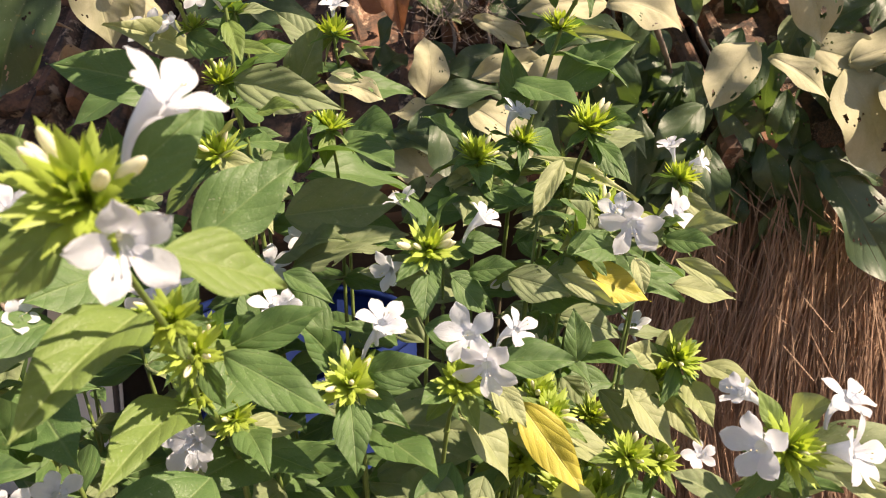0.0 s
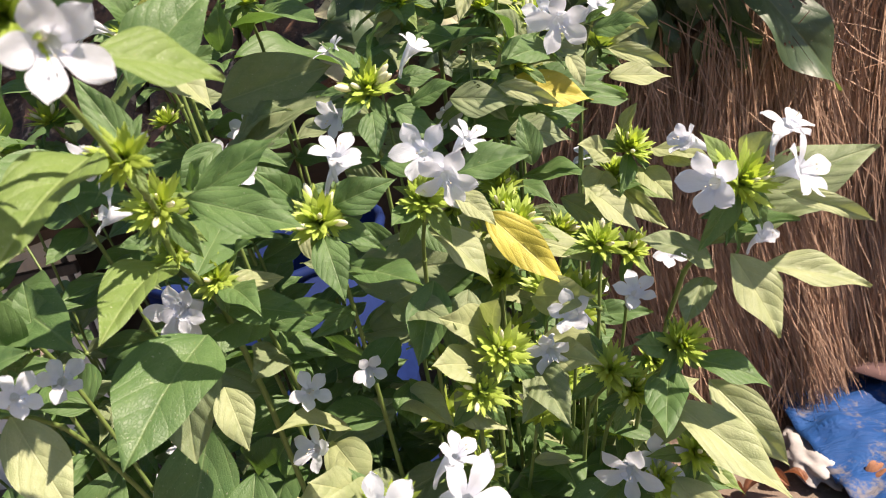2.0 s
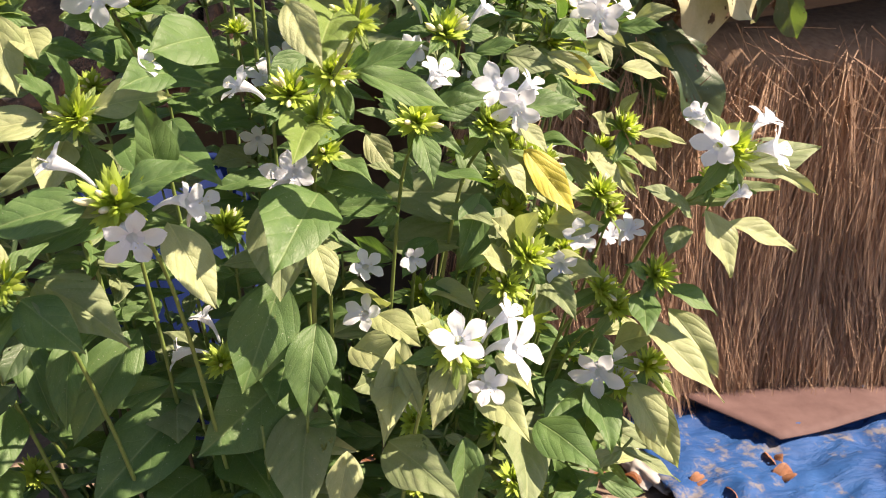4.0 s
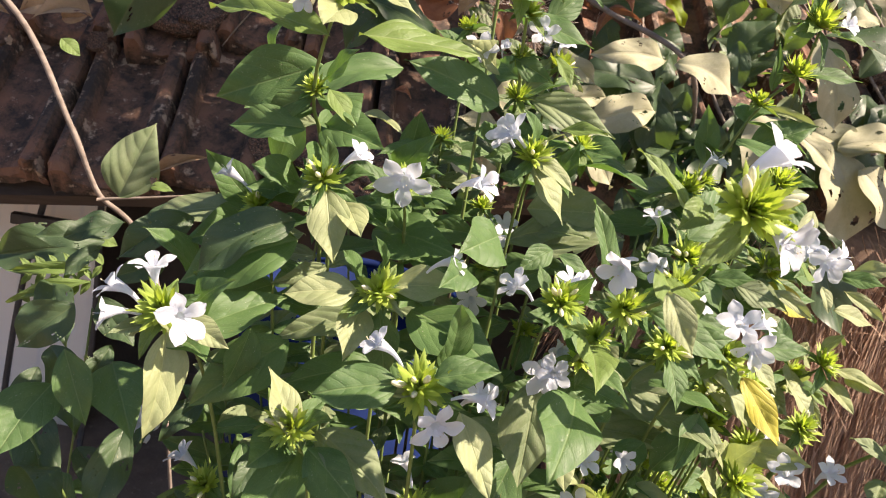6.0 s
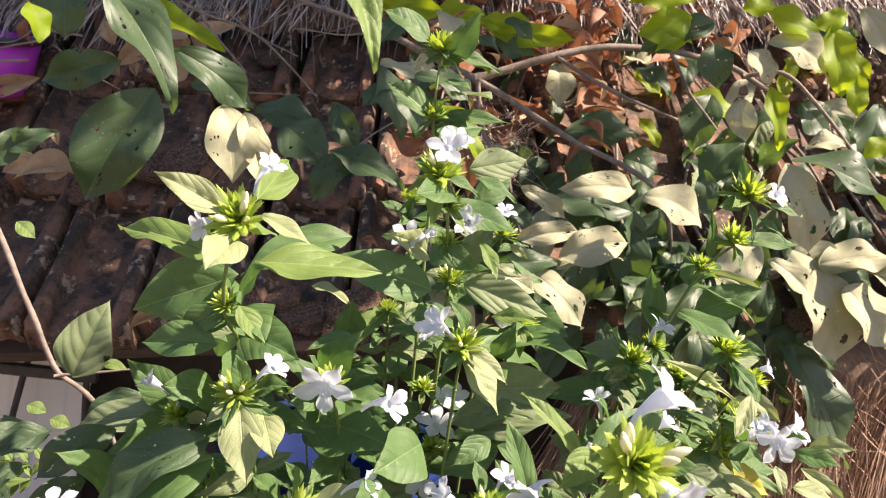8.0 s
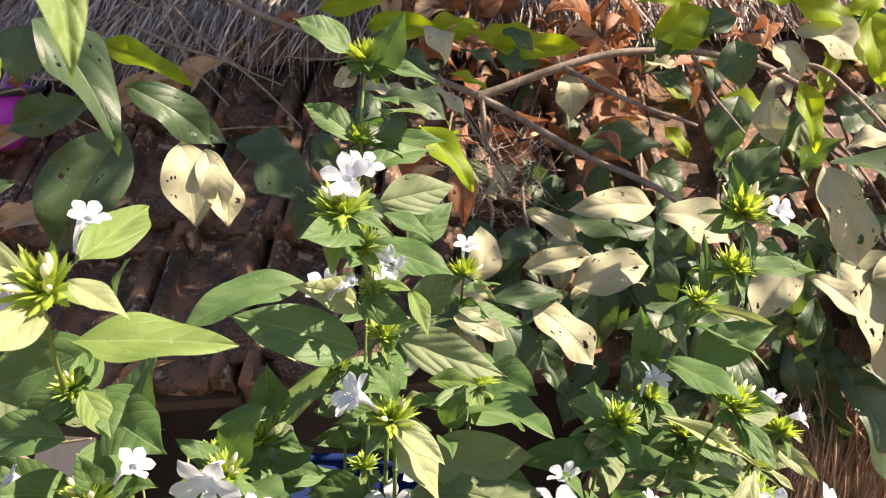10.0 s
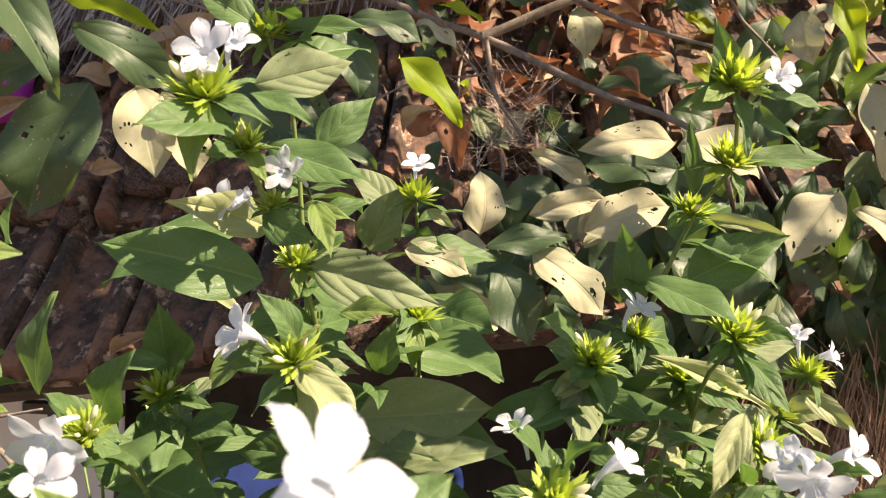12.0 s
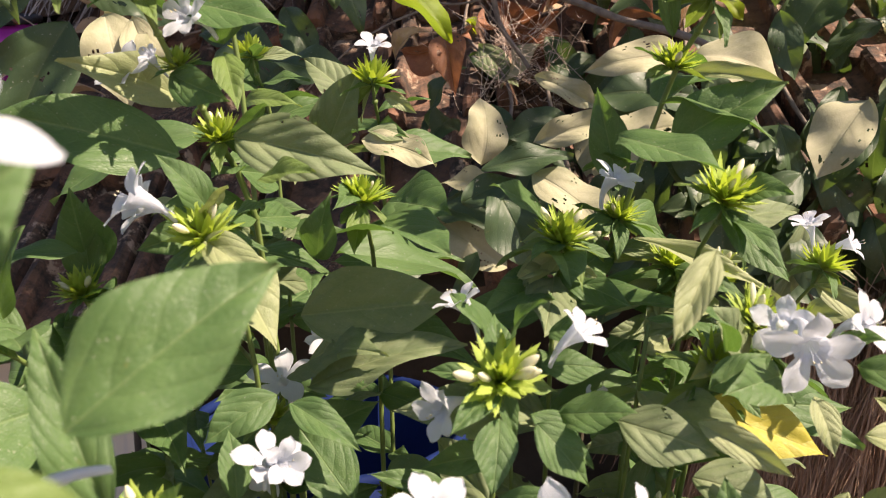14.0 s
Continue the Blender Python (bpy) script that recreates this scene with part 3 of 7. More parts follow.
SHARDS = [shard_mesh(40 + i) for i in range(5)]
rnd = random.Random(44)
for k in range(60):
    at = roof_point(rnd.uniform(-1.3, 1.2), rnd.choice((0, 1, 2, 3)) + rnd.uniform(-0.06, 0.30), rnd.uniform(0.030, 0.05))
    tip = Matrix.Rotation(rnd.uniform(0, 6.3), 4, "Z") @ Matrix.Rotation(radians(rnd.uniform(-24, 24)), 4, "X")
    piece("tile_shard", SHARDS[k % 5], roof, Matrix.Translation(at) @ slope @ tip @ Matrix.Scale(rnd.uniform(0.025, 0.065), 4))


def strands(bm, count, start, way, length, thick, seed, sag=0.2, wild=0.25):
    """Many thin bent straws; start() and way() give each one's head and run."""
    rnd = random.Random(seed)
    for _ in range(count):
        p = start(rnd)
        d = way(rnd, p).normalized()
        size = length * rnd.uniform(0.45, 1.15)
        side = Vector((rnd.gauss(0, 1), rnd.gauss(0, 1), rnd.gauss(0, 1)))
        side = (side - d * side.dot(d)).normalized()
        w = thick * rnd.uniform(0.6, 1.5)
        bend = side.cross(d) * rnd.gauss(0, wild) + Vector((0, 0, -sag)) * rnd.random()
        prev = None
        for k in range(4):
            u = k / 3
            c = p + (d * u + bend * u * u * 0.5) * size
            r = w * (1 - 0.6 * u)
            row = [bm.verts.new(c + side * r), bm.verts.new(c - side * r + side.cross(d) * r * 0.8)]
            if prev:
                bm.faces.new((prev[0], prev[1], row[1], row[0]))
            prev = row


def heap(bm, nx, nz, place):
    vs = [[bm.verts.new(place(i / nx, k / nz)) for k in range(nz + 1)] for i in range(nx + 1)]
    for i in range(nx):
        for k in range(nz):
            bm.faces.new((vs[i][k], vs[i + 1][k], vs[i + 1][k + 1], vs[i][k + 1]))


def straw_front(x, z):
    """How far forward the face of the straw stands at x and height z."""
    return 1.46 + 0.05 * noise.noise(Vector((x * 3, z * 1.2, 4.0))) + 0.035 * noise.noise(Vector((x * 9 + z * 2, z * 2.5, 2.0))) - 0.07 * max(0, z - 0.55) / 0.4 + 0.03 * math.sin(x * 7)


straw = tagged(new("straw_stack"), "stack of dry brown straw bundles under the eave", "straw", kind="stuff")
# backing sheet in the darkened colour, standing in for shade behind the strands
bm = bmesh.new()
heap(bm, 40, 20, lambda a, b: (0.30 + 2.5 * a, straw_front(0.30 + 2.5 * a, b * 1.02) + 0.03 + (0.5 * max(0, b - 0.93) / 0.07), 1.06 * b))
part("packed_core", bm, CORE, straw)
bm = bmesh.new()
strands(bm, 19000, lambda r: Vector((x := r.uniform(0.28, 2.6), straw_front(x, z := 0.12 + 0.82 * r.random() ** 0.8) - 0.015 * r.random(), z)),
        lambda r, p: Vector((r.gauss(0.02, 0.08 + 0.25 * max(0, p.z - 0.6)) + 0.55 * noise.noise(Vector((p.x * 5, p.z * 3, 1.0))), -0.06 + r.gauss(0, 0.06), -1)), 0.30, 0.0010, 3, 0.1, 0.13)
strands(bm, 700, lambda r: Vector((x := r.uniform(0.28, 2.6), straw_front(x, z := r.uniform(0.70, 1.02)) - 0.03 * r.random(), z)),
        lambda r, p: Vector((r.gauss(0.4, 0.5), -0.22 + r.gauss(0, 0.2), r.gauss(-0.8, 0.4))), 0.18, 0.0010, 4, 0.3, 0.4)
strands(bm, 2600, lambda r: Vector((x := r.uniform(0.4, 2.6), straw_front(x, 0.2) - 0.03 * r.random(), 0.12 + 0.42 * r.random() ** 1.6 + 0.08 * noise.noise(Vector((x * 6, 0, 0))))),
        lambda r, p: Vector((r.gauss(0, 0.2) + 0.5 * noise.noise(Vector((p.x * 5, p.z * 3, 1.0))), -0.16 + r.gauss(0, 0.1), -1)), 0.17, 0.0010, 5, 0.2, 0.3)
tagged(part("loose_straws", bm, STRAW, straw), kind="stuff")

thatch = tagged(new("thatch"), "thick grey-brown weathered straw thatch on the roof", "thatch", kind="stuff")
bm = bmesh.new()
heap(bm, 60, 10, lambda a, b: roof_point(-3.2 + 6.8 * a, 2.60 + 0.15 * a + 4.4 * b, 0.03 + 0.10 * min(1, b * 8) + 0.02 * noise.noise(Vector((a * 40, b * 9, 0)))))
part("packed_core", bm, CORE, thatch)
bm = bmesh.new()
strands(bm, 11000, lambda r: roof_point(a := r.uniform(-3.1, 3.5), 2.75 + 0.15 * (a + 3.2) / 6.8 + 3.0 * r.random() ** 1.8, 0.14 + 0.02 * r.random()),
        lambda r, p: -ROOF_V.normalized() + ROOF_U * r.gauss(0, 0.16) + ROOF_N * r.gauss(-0.02, 0.08), 0.26, 0.0022, 6, 0.22, 0.25)
strands(bm, 1500, lambda r: roof_point(a := r.uniform(-3.1, 3.5), 2.62 + 0.15 * (a + 3.2) / 6.8 + 0.5 * r.random(), 0.09 + 0.05 * r.random()),
        lambda r, p: -ROOF_V.normalized() + ROOF_U * r.gauss(0, 0.7) + ROOF_N * r.gauss(0.1, 0.3), 0.14, 0.0017, 7, 0.4, 0.5)
tagged(part("loose_straws", bm, THATCH, thatch), kind="stuff")

# ---- things about the hut ----
PLASTIC_BLUE = plain("deep blue plastic", (0.004, 0.012, 0.060), (0.007, 0.019, 0.085), 0.75, 20.0, 0.15, 0.002)
PLASTIC_BLUE.node_tree.nodes["Principled BSDF"].inputs["Specular IOR Level"].default_value = 0.12
MAGENTA = plain("magenta plastic", (0.42, 0.03, 0.40), (0.52, 0.05, 0.50), 0.45, 9.0, 0.2, 0.003)
RIM = plain("dark rim", (0.03, 0.03, 0.035), (0.06, 0.06, 0.065), 0.6, 30.0)


def turned(bm, profile, at, sides=28):
    """A round body from (radius, height) pairs about an upright line."""
    rings = [[bm.verts.new(Vector(at) + Vector((r * math.cos(2 * math.pi * k / sides), r * math.sin(2 * math.pi * k / sides), z))) for k in range(sides)] for r, z in profile]
    for a, b in zip(rings, rings[1:]):
        for k in range(sides):
            bm.faces.new((a[k], a[(k + 1) % sides], b[(k + 1) % sides], b[k]))
    bm.faces.new(rings[0])
    bm.faces.new(rings[-1])


def plastic_drum(label, at, k):
    """An open ribbed plastic drum with a rolled rim; k scales it."""
    drum = tagged(new("plastic_drum"), label, "drum")
    outer = [(0.18, 0.0), (0.20, 0.02), (0.205, 0.24), (0.212, 0.26), (0.205, 0.28), (0.205, 0.56), (0.212, 0.58), (0.205, 0.60), (0.205, 0.86)]
    inner = [(0.198, 0.86), (0.198, 0.60), (0.196, 0.03), (0.02, 0.02)]
    bm = bmesh.new()
    turned(bm, [(r * k, z * k) for r, z in outer + inner], at)
    part("body", bm, PLASTIC_BLUE, drum)
    bm = bmesh.new()
    tube(bm, [Vector(at) + Vector((0.202 * k * math.cos(a), 0.202 * k * math.sin(a), 0.862 * k)) for a in np.linspace(0, 2 * math.pi, 37)], [0.008] * 37, 7)
    part("rim", bm, PLASTIC_BLUE, drum)


plastic_drum("dark blue open plastic drum standing behind the shrub", (-0.225, 1.14, 0.0), 0.90)

basin = tagged(new("plastic_bucket"), "bright magenta plastic bucket with a dark rim on the roof", "bucket")
bm = bmesh.new()
turned(bm, [(0.13, 0.0), (0.14, 0.008), (0.168, 0.165), (0.160, 0.165), (0.125, 0.02)], (0, 0, 0))
part("body", bm, MAGENTA, basin)
bm = bmesh.new()
tube(bm, [(0.168 * math.cos(a), 0.168 * math.sin(a), 0.165) for a in np.linspace(0, 2 * math.pi, 33)], [0.011] * 33, 8)
part("rim", bm, RIM, basin)
basin.matrix_basis = Matrix.Translation((-1.170, 1.87, 1.245)) @ Matrix.Rotation(radians(9), 4, "X") @ Matrix.Diagonal((1, 1, 0.8, 1))


def cloth(name, label, category, corner, along, up, nu, nv, wave, material, seed):
    """A hanging or lying cloth with folds, 3 mm thick."""
    a, u, v = Vector(corner), Vector(along), Vector(up)
    n = u.cross(v).normalized()
    bm = bmesh.new()
    rows = []
    for side in (0, 0.003):
        g = [[bm.verts.new(a + u * (i / nu) + v * (j / nv) + n * (side + wave(i / nu, j / nv))) for j in range(nv + 1)] for i in range(nu + 1)]
        rows.append(g)
        for i in range(nu):
            for j in range(nv):
                f = (g[i][j], g[i + 1][j], g[i + 1][j + 1], g[i][j + 1])
                bm.faces.new(f if side else f[::-1])
    lo, hi = rows
    edge = [(i, 0) for i in range(nu)] + [(nu, j) for j in range(nv)] + [(i, nv) for i in range(nu, 0, -1)] + [(0, j) for j in range(nv, 0, -1)]
    for (i, j), (k, l) in zip(edge, edge[1:] + edge[:1]):
        bm.faces.new((lo[i][j], lo[k][l], hi[k][l], hi[i][j]))
    return tagged(part(name, bm, material, None), label, category)


def striped():
    m = Nodes("white cloth with faint blue stripes", 0.8)
    xyz = m.add("ShaderNodeSeparateXYZ")
    m.link(m.coord.outputs["Object"], xyz.inputs[0])
    w = m.maths("SINE", m.maths("MULTIPLY", xyz.outputs[0], 95.0))
    soil = m.noise(7.0, 5.0, 0.7)
    c = m.mix(m.ramp(w, (0.80, 0.0), (0.97, 0.18)), (0.88, 0.84, 0.78), (0.50, 0.56, 0.66))
    m.colour(m.mix(m.maths("MULTIPLY", soil, 0.2), c, (0.5, 0.45, 0.38)))
    return m.mat


cloth("striped_cloth", "white cloth with faint blue stripes hung under the eave", "cloth", (-1.55, 1.90, 0.0), (0.70, 0.02, 0.0), (0, 0.05, 0.72), 24, 8,
      lambda a, b: 0.006 * math.sin(a * 26) + 0.008 * noise.noise(Vector((a * 5, b * 5, 1))), striped(), 1)
IRON = plain("black iron bar", (0.03, 0.028, 0.027), (0.07, 0.06, 0.055), 0.6, 40.0)
stand = tagged(new("iron_stand"), "thin black iron stand in front of the striped cloth", "stand")
for pts in ([(-1.02, 1.80, 0.0), (-1.0, 1.83, 0.40), (-0.955, 1.86, 0.72)], [(-0.82, 1.80, 0.0), (-0.82, 1.83, 0.4), (-0.84, 1.86, 0.72)]):
    bm = bmesh.new()
    tube(bm, curve_points(pts, 8), [0.008] * 9, 7)
    part("leg", bm, IRON, stand)
bm = bmesh.new()
box(bm, (-1.03, 1.82, 0.585), (-0.80, 1.845, 0.612), 0.003)
part("crossbar", bm, IRON, stand)


def tarp_material():
    m = Nodes("blue tarpaulin", 0.65)
    m.bsdf.inputs["Specular IOR Level"].default_value = 0.2
    c = m.mix(m.ramp(m.noise(5.0, 6.0, 0.7), (0.3, 0.0), (0.7, 1.0)), (0.006, 0.036, 0.135), (0.014, 0.070, 0.215))
    c = m.mix(m.ramp(m.noise(11.0, 6.0, 0.75), (0.53, 0.0), (0.62, 0.8)), c, (0.15, 0.135, 0.125))
    m.colour(c)
    m.bump(m.noise(12.0, 6.0, 0.6, dist=1.2, stretch=(0.6, 1.6, 1)), 0.9, 0.014)
    return m.mat


cloth("tarpaulin", "crumpled blue tarpaulin lying on the ground", "tarpaulin", (0.66, 0.80, 0.03), (1.5, 0.10, 0), (0.06, 0.72, 0.0), 90, 44,
      lambda a, b: 0.01 + 0.035 * abs(noise.noise(Vector((a * 6 + b * 3, b * 4, 2.0)))) + 0.022 * abs(noise.noise(Vector((a * 17 - b * 8, b * 12, 7.0)))) + 0.010 * math.sin(a * 31 + b * 9) * (0.3 + b * 0.7) + 0.010 * noise.noise(Vector((a * 22, b * 16, 5.0))), tarp_material(), 2)
cloth("ground_mat", "dusty mauve-brown mat on the ground before the straw", "mat", (1.026, 1.231, 0.075), (1.488, 0.189, 0), (-0.338, 0.520, 0.0), 40, 18,
      lambda a, b: 0.012 * noise.noise(Vector((a * 6, b * 3, 9.0))) + 0.008 * math.sin(a * 9 + b * 5) - 0.012 * a, plain("dusty mauve mat", (0.064, 0.031, 0.030), (0.105, 0.060, 0.057), 0.85, 12.0, 0.5, 0.004, detail=7.0), 3)


def branch(label, knots, thick, name="branch", taper=0.5, parent=None):
    bm = bmesh.new()
    pts = curve_points(knots, 8 * (len(knots) - 1))
    n = len(pts) - 1
    tube(bm, [p + Vector((noise.noise(p * 9), noise.noise(p * 9 + Vector((5, 0, 0))), noise.noise(p * 9 + Vector((0, 7, 0))))) * 0.006 for p in pts],
         [thick * (1 - taper * i / n) * (1 + 0.18 * noise.noise(pts[i] * 30)) for i in range(n + 1)], 8)
    ob = part(name, bm, BARK, parent)
    return tagged(ob, label) if parent else tagged(ob, label, "branch")


RUNNERS = {
    "left": (([(-0.643, 1.78, 1.64), (-0.52, 1.76, 1.58), (-0.446, 1.746, 1.557), (-0.242, 1.685, 1.511)], 0.009), ([(-0.645, 1.407, 1.480), (-0.566, 1.395, 1.450), (-0.453, 1.378, 1.425), (-0.333, 1.353, 1.331)], 0.003),
             ([(-0.874, 1.430, 1.431), (-0.808, 1.417, 1.379), (-0.757, 1.410, 1.376)], 0.004), ([(-0.622, 1.464, 1.564), (-0.597, 1.457, 1.526), (-0.556, 1.443, 1.438), (-0.47, 1.42, 1.36)], 0.0035),
             ([(-0.769, 0.967, 1.172), (-0.701, 0.943, 1.112), (-0.632, 0.908, 1.013), (-0.595, 0.907, 0.942), (-0.50, 0.92, 0.78), (-0.40, 0.95, 0.0)], 0.0046),
             ([(-0.589, 0.902, 0.928), (-0.526, 0.896, 0.942), (-0.483, 0.892, 0.952)], 0.0022)),
    "mid": (([(-0.242, 1.685, 1.511), (-0.025, 1.588, 1.425), (0.106, 1.505, 1.364), (0.177, 1.441, 1.323), (0.314, 1.315, 1.250), (0.42, 1.45, 1.10)], 0.008), ([(-0.025, 1.588, 1.425), (0.138, 1.576, 1.499), (0.306, 1.581, 1.544), (0.494, 1.578, 1.543), (0.609, 1.558, 1.497)], 0.010),
            ([(0.126, 1.516, 1.487), (0.216, 1.397, 1.431), (0.318, 1.299, 1.387)], 0.005), ([(-0.02, 1.57, 1.42), (0.0, 1.56, 1.33), (0.05, 1.5, 1.25)], 0.006)),
    "right": (([(0.377, 1.551, 1.536), (0.390, 1.482, 1.475), (0.424, 1.367, 1.388)], 0.004), ([(0.45, 1.35, 1.49), (0.52, 1.32, 1.50), (0.62, 1.30, 1.42), (0.72, 1.28, 1.33)], 0.005),
              ([(0.50, 1.40, 1.1), (0.60, 1.34, 1.14), (0.75, 1.33, 1.16)], 0.006), ([(0.62, 1.36, 1.14), (0.58, 1.42, 1.08), (0.56, 1.54, 0.98)], 0.006)),
}


def vine(where, label):
    """A climbing plant with its woody runners; leaves are added to it."""
    plant = tagged(new("climbing_vine"), label, "vine", "climbing vines on the hut")
    for knots, thick in RUNNERS[where]:
        branch("bare grey-brown woody runner", knots, thick, "runner", 0.45, plant)
    return plant


# ---- an unseen tree, added so that its crown shades the hut ----
def shade_tree():
    tree = tagged(new("shade_tree"), "unseen leafy tree added to shade the hut", "tree")
    bm = bmesh.new()
    tube(bm, curve_points([(4.9, 3.0, -0.1), (4.7, 2.9, 1.4), (4.2, 2.7, 2.8), (3.6, 2.6, 3.9)], 16), [0.13 - 0.005 * i for i in range(17)], 10)
    for end in ((0.2, 1.6, 3.3), (1.4, 2.3, 3.3), (1.8, 1.2, 3.3), (3.6, 1.8, 3.3), (3.2, 3.0, 3.9)):
        tube(bm, curve_points([(4.2, 2.7, 2.8), ((4.2 + end[0]) / 2, (2.7 + end[1]) / 2, 3.4), end], 8), [0.05 - 0.005 * i for i in range(9)], 7)
    part("trunk", bm, BARK, tree)
    rnd = random.Random(77)
    verts, faces = [], []
    while len(faces) < 5200:
        c = Vector((rnd.uniform(-0.9, 4.6), rnd.uniform(0.6, 2.6), rnd.uniform(3.0, 3.5)))
        # crown cut to let sun reach the shrub and the right of the roof
        if (c.x > 1.15 and c.y > 1.08 and rnd.random() < 0.95) or (c.x > 1.5 and rnd.random() < 0.9) or noise.noise(c * 1.7) < -0.22 or c.y < (0.74 if c.x < 1.6 else 0.86) + 0.12 * noise.noise(Vector((c.x * 2, 0, 3))):
            continue
        d = Vector((rnd.gauss(0, 1), rnd.gauss(0, 1), rnd.gauss(-0.3, 0.5))).normalized() * rnd.uniform(0.09, 0.16)
        w = d.cross(Vector((rnd.gauss(0, 0.4), rnd.gauss(0, 0.4), 1))).normalized() * d.length * 0.24
        k = len(verts)
        verts += [c, c + d * 0.35 + w, c + d, c + d * 0.35 - w]
        faces.append((k, k + 1, k + 2, k + 3))
    me = bpy.data.meshes.new("crown")
    me.from_pydata(verts, [], faces)
    me.materials.append(VINE)
    crown = new("crown", me)
    crown.parent = tree
    return tagged(tree.children[0], "grey-brown bark trunk") and tagged(crown, kind="stuff")


shade_tree()


# ---- rubbish beside the tarpaulin ----
def rag(label, at, size, material, seed):
    """A crumpled rag or heap: a squashed ball with deep folds."""
    bm = bmesh.new()
    bmesh.ops.create_icosphere(bm, subdivisions=4, radius=1.0)
    for v in bm.verts:
        k = 1 + 0.45 * noise.noise(v.co * 2.2 + Vector((seed, 0, 0))) + 0.22 * abs(noise.noise(v.co * 6 + Vector((0, seed, 0))))
        v.co = Vector((v.co.x * size[0] * k, v.co.y * size[1] * k, max(-0.1, v.co.z) * size[2] * k))
    ob = part("crumpled_rag", bm, material, None)
    ob.matrix_basis = Matrix.Translation(at)
    return tagged(ob, label, "rag", "rags by the tarpaulin")


PALE_RAG = plain("dirty pale grey cloth", (0.20, 0.185, 0.175), (0.40, 0.38, 0.36), 0.7, 10.0, 0.5, 0.004, detail=6.0)
rag("dirty grey rag crumpled at the edge of the tarpaulin", (0.692, 1.260, 0.03), (0.045, 0.08, 0.022), PALE_RAG, 7.0)

# ---- the white-flowered shrub, stem by stem ----

s = stem("green leafy stem with a bristly flower head and several white flowers", (-0.195, 0.588, 0.000), [(-0.309, 0.527, 0.552), (-0.371, 0.446, 0.904)], (-0.402, 0.368, 1.000), clear=0.13, fringe=1)
head(s, (-0.402, 0.368, 1.004), (-0.31, -0.72, 0.62), 0.021, 1)
leaf(s, (-0.395, 0.364, 0.991), (-0.399, 0.338, 0.923), 0.48, "p", (0.25, -0.69, 0.92))
leaf(s, (-0.385, 0.360, 1.002), (-0.353, 0.347, 0.991), 0.55, "p", (0.22, -0.72, 0.88))
leaf(s, (-0.391, 0.386, 0.974), (-0.365, 0.344, 0.981), 0.69, "g", (0.23, -0.71, 0.89))
leaf(s, (-0.385, 0.391, 0.996), (-0.357, 0.364, 1.032), 0.61, "g", (0.22, -0.73, 0.84))
leaf(s, (-0.346, 0.416, 0.979), (-0.359, 0.407, 0.933), 0.60, "g", (0.19, -0.72, 0.89))
leaf(s, (-0.318, 0.430, 0.968), (-0.384, 0.415, 0.910), 0.52, "g", (0.19, -0.71, 0.90))
leaf(s, (-0.486, 0.464, 0.921), (-0.461, 0.448, 0.867), 0.51, "g", (0.31, -0.68, 0.91))
leaf(s, (-0.500, 0.488, 0.878), (-0.521, 0.435, 0.837), 0.74, "g", (0.34, -0.66, 0.93))
leaf(s, (-0.396, 0.479, 0.990), (-0.435, 0.449, 1.032), 0.58, "g", (0.26, -0.74, 0.81))
leaf(s, (-0.460, 0.507, 0.894), (-0.425, 0.447, 0.857), 0.63, "g", (0.27, -0.68, 0.92))
flower(s, (-0.383, 0.341, 1.010), (-0.396, 0.364, 1.004), 0.0297)
flower(s, (-0.439, 0.371, 0.994), (-0.412, 0.378, 0.992), 0.0228)
flower(s, (-0.440, 0.386, 1.010), (-0.416, 0.389, 0.993), 0.0262)
flower(s, (-0.413, 0.386, 1.029), (-0.408, 0.390, 1.000), 0.0269)
s = stem("green leafy stem with a bristly flower head and only buds", (-0.157, 0.575, 0.000), [(-0.215, 0.535, 0.567), (-0.246, 0.466, 0.931)], (-0.262, 0.394, 1.027), clear=0.13, fringe=1)
head(s, (-0.262, 0.394, 1.031), (-0.17, -0.71, 0.69), 0.019, 4)
leaf(s, (-0.277, 0.395, 1.027), (-0.327, 0.390, 1.018), 0.62, "p", (0.13, -0.75, 0.83))
leaf(s, (-0.254, 0.403, 1.031), (-0.203, 0.388, 1.042), 0.56, "p", (0.03, -0.75, 0.81))
leaf(s, (-0.272, 0.410, 1.011), (-0.280, 0.370, 0.983), 0.58, "p", (0.09, -0.73, 0.86))
leaf(s, (-0.258, 0.404, 1.011), (-0.246, 0.396, 0.963), 0.58, "g", (0.06, -0.73, 0.86))
leaf(s, (-0.263, 0.403, 1.040), (-0.272, 0.386, 1.070), 0.49, "g", (0.08, -0.76, 0.79))
leaf(s, (-0.273, 0.413, 1.029), (-0.291, 0.392, 1.055), 0.54, "g", (0.10, -0.76, 0.80))
s = stem("green leafy stem with a bristly flower head and several white flowers", (-0.096, 0.595, 0.000), [(-0.172, 0.504, 0.548), (-0.213, 0.406, 0.896)], (-0.233, 0.320, 0.992), clear=0.13, fringe=1)
head(s, (-0.233, 0.320, 0.996), (-0.12, -0.80, 0.59), 0.022, 5)
leaf(s, (-0.246, 0.322, 0.995), (-0.300, 0.316, 0.982), 0.65, "g", (0.09, -0.71, 0.91))
leaf(s, (-0.225, 0.320, 1.002), (-0.184, 0.317, 1.014), 0.61, "g", (-0.02, -0.71, 0.88))
leaf(s, (-0.226, 0.347, 0.980), (-0.224, 0.306, 0.966), 0.48, "g", (0.02, -0.69, 0.92))
leaf(s, (-0.235, 0.411, 1.013), (-0.175, 0.342, 0.998), 0.58, "g", (-0.02, -0.72, 0.85))
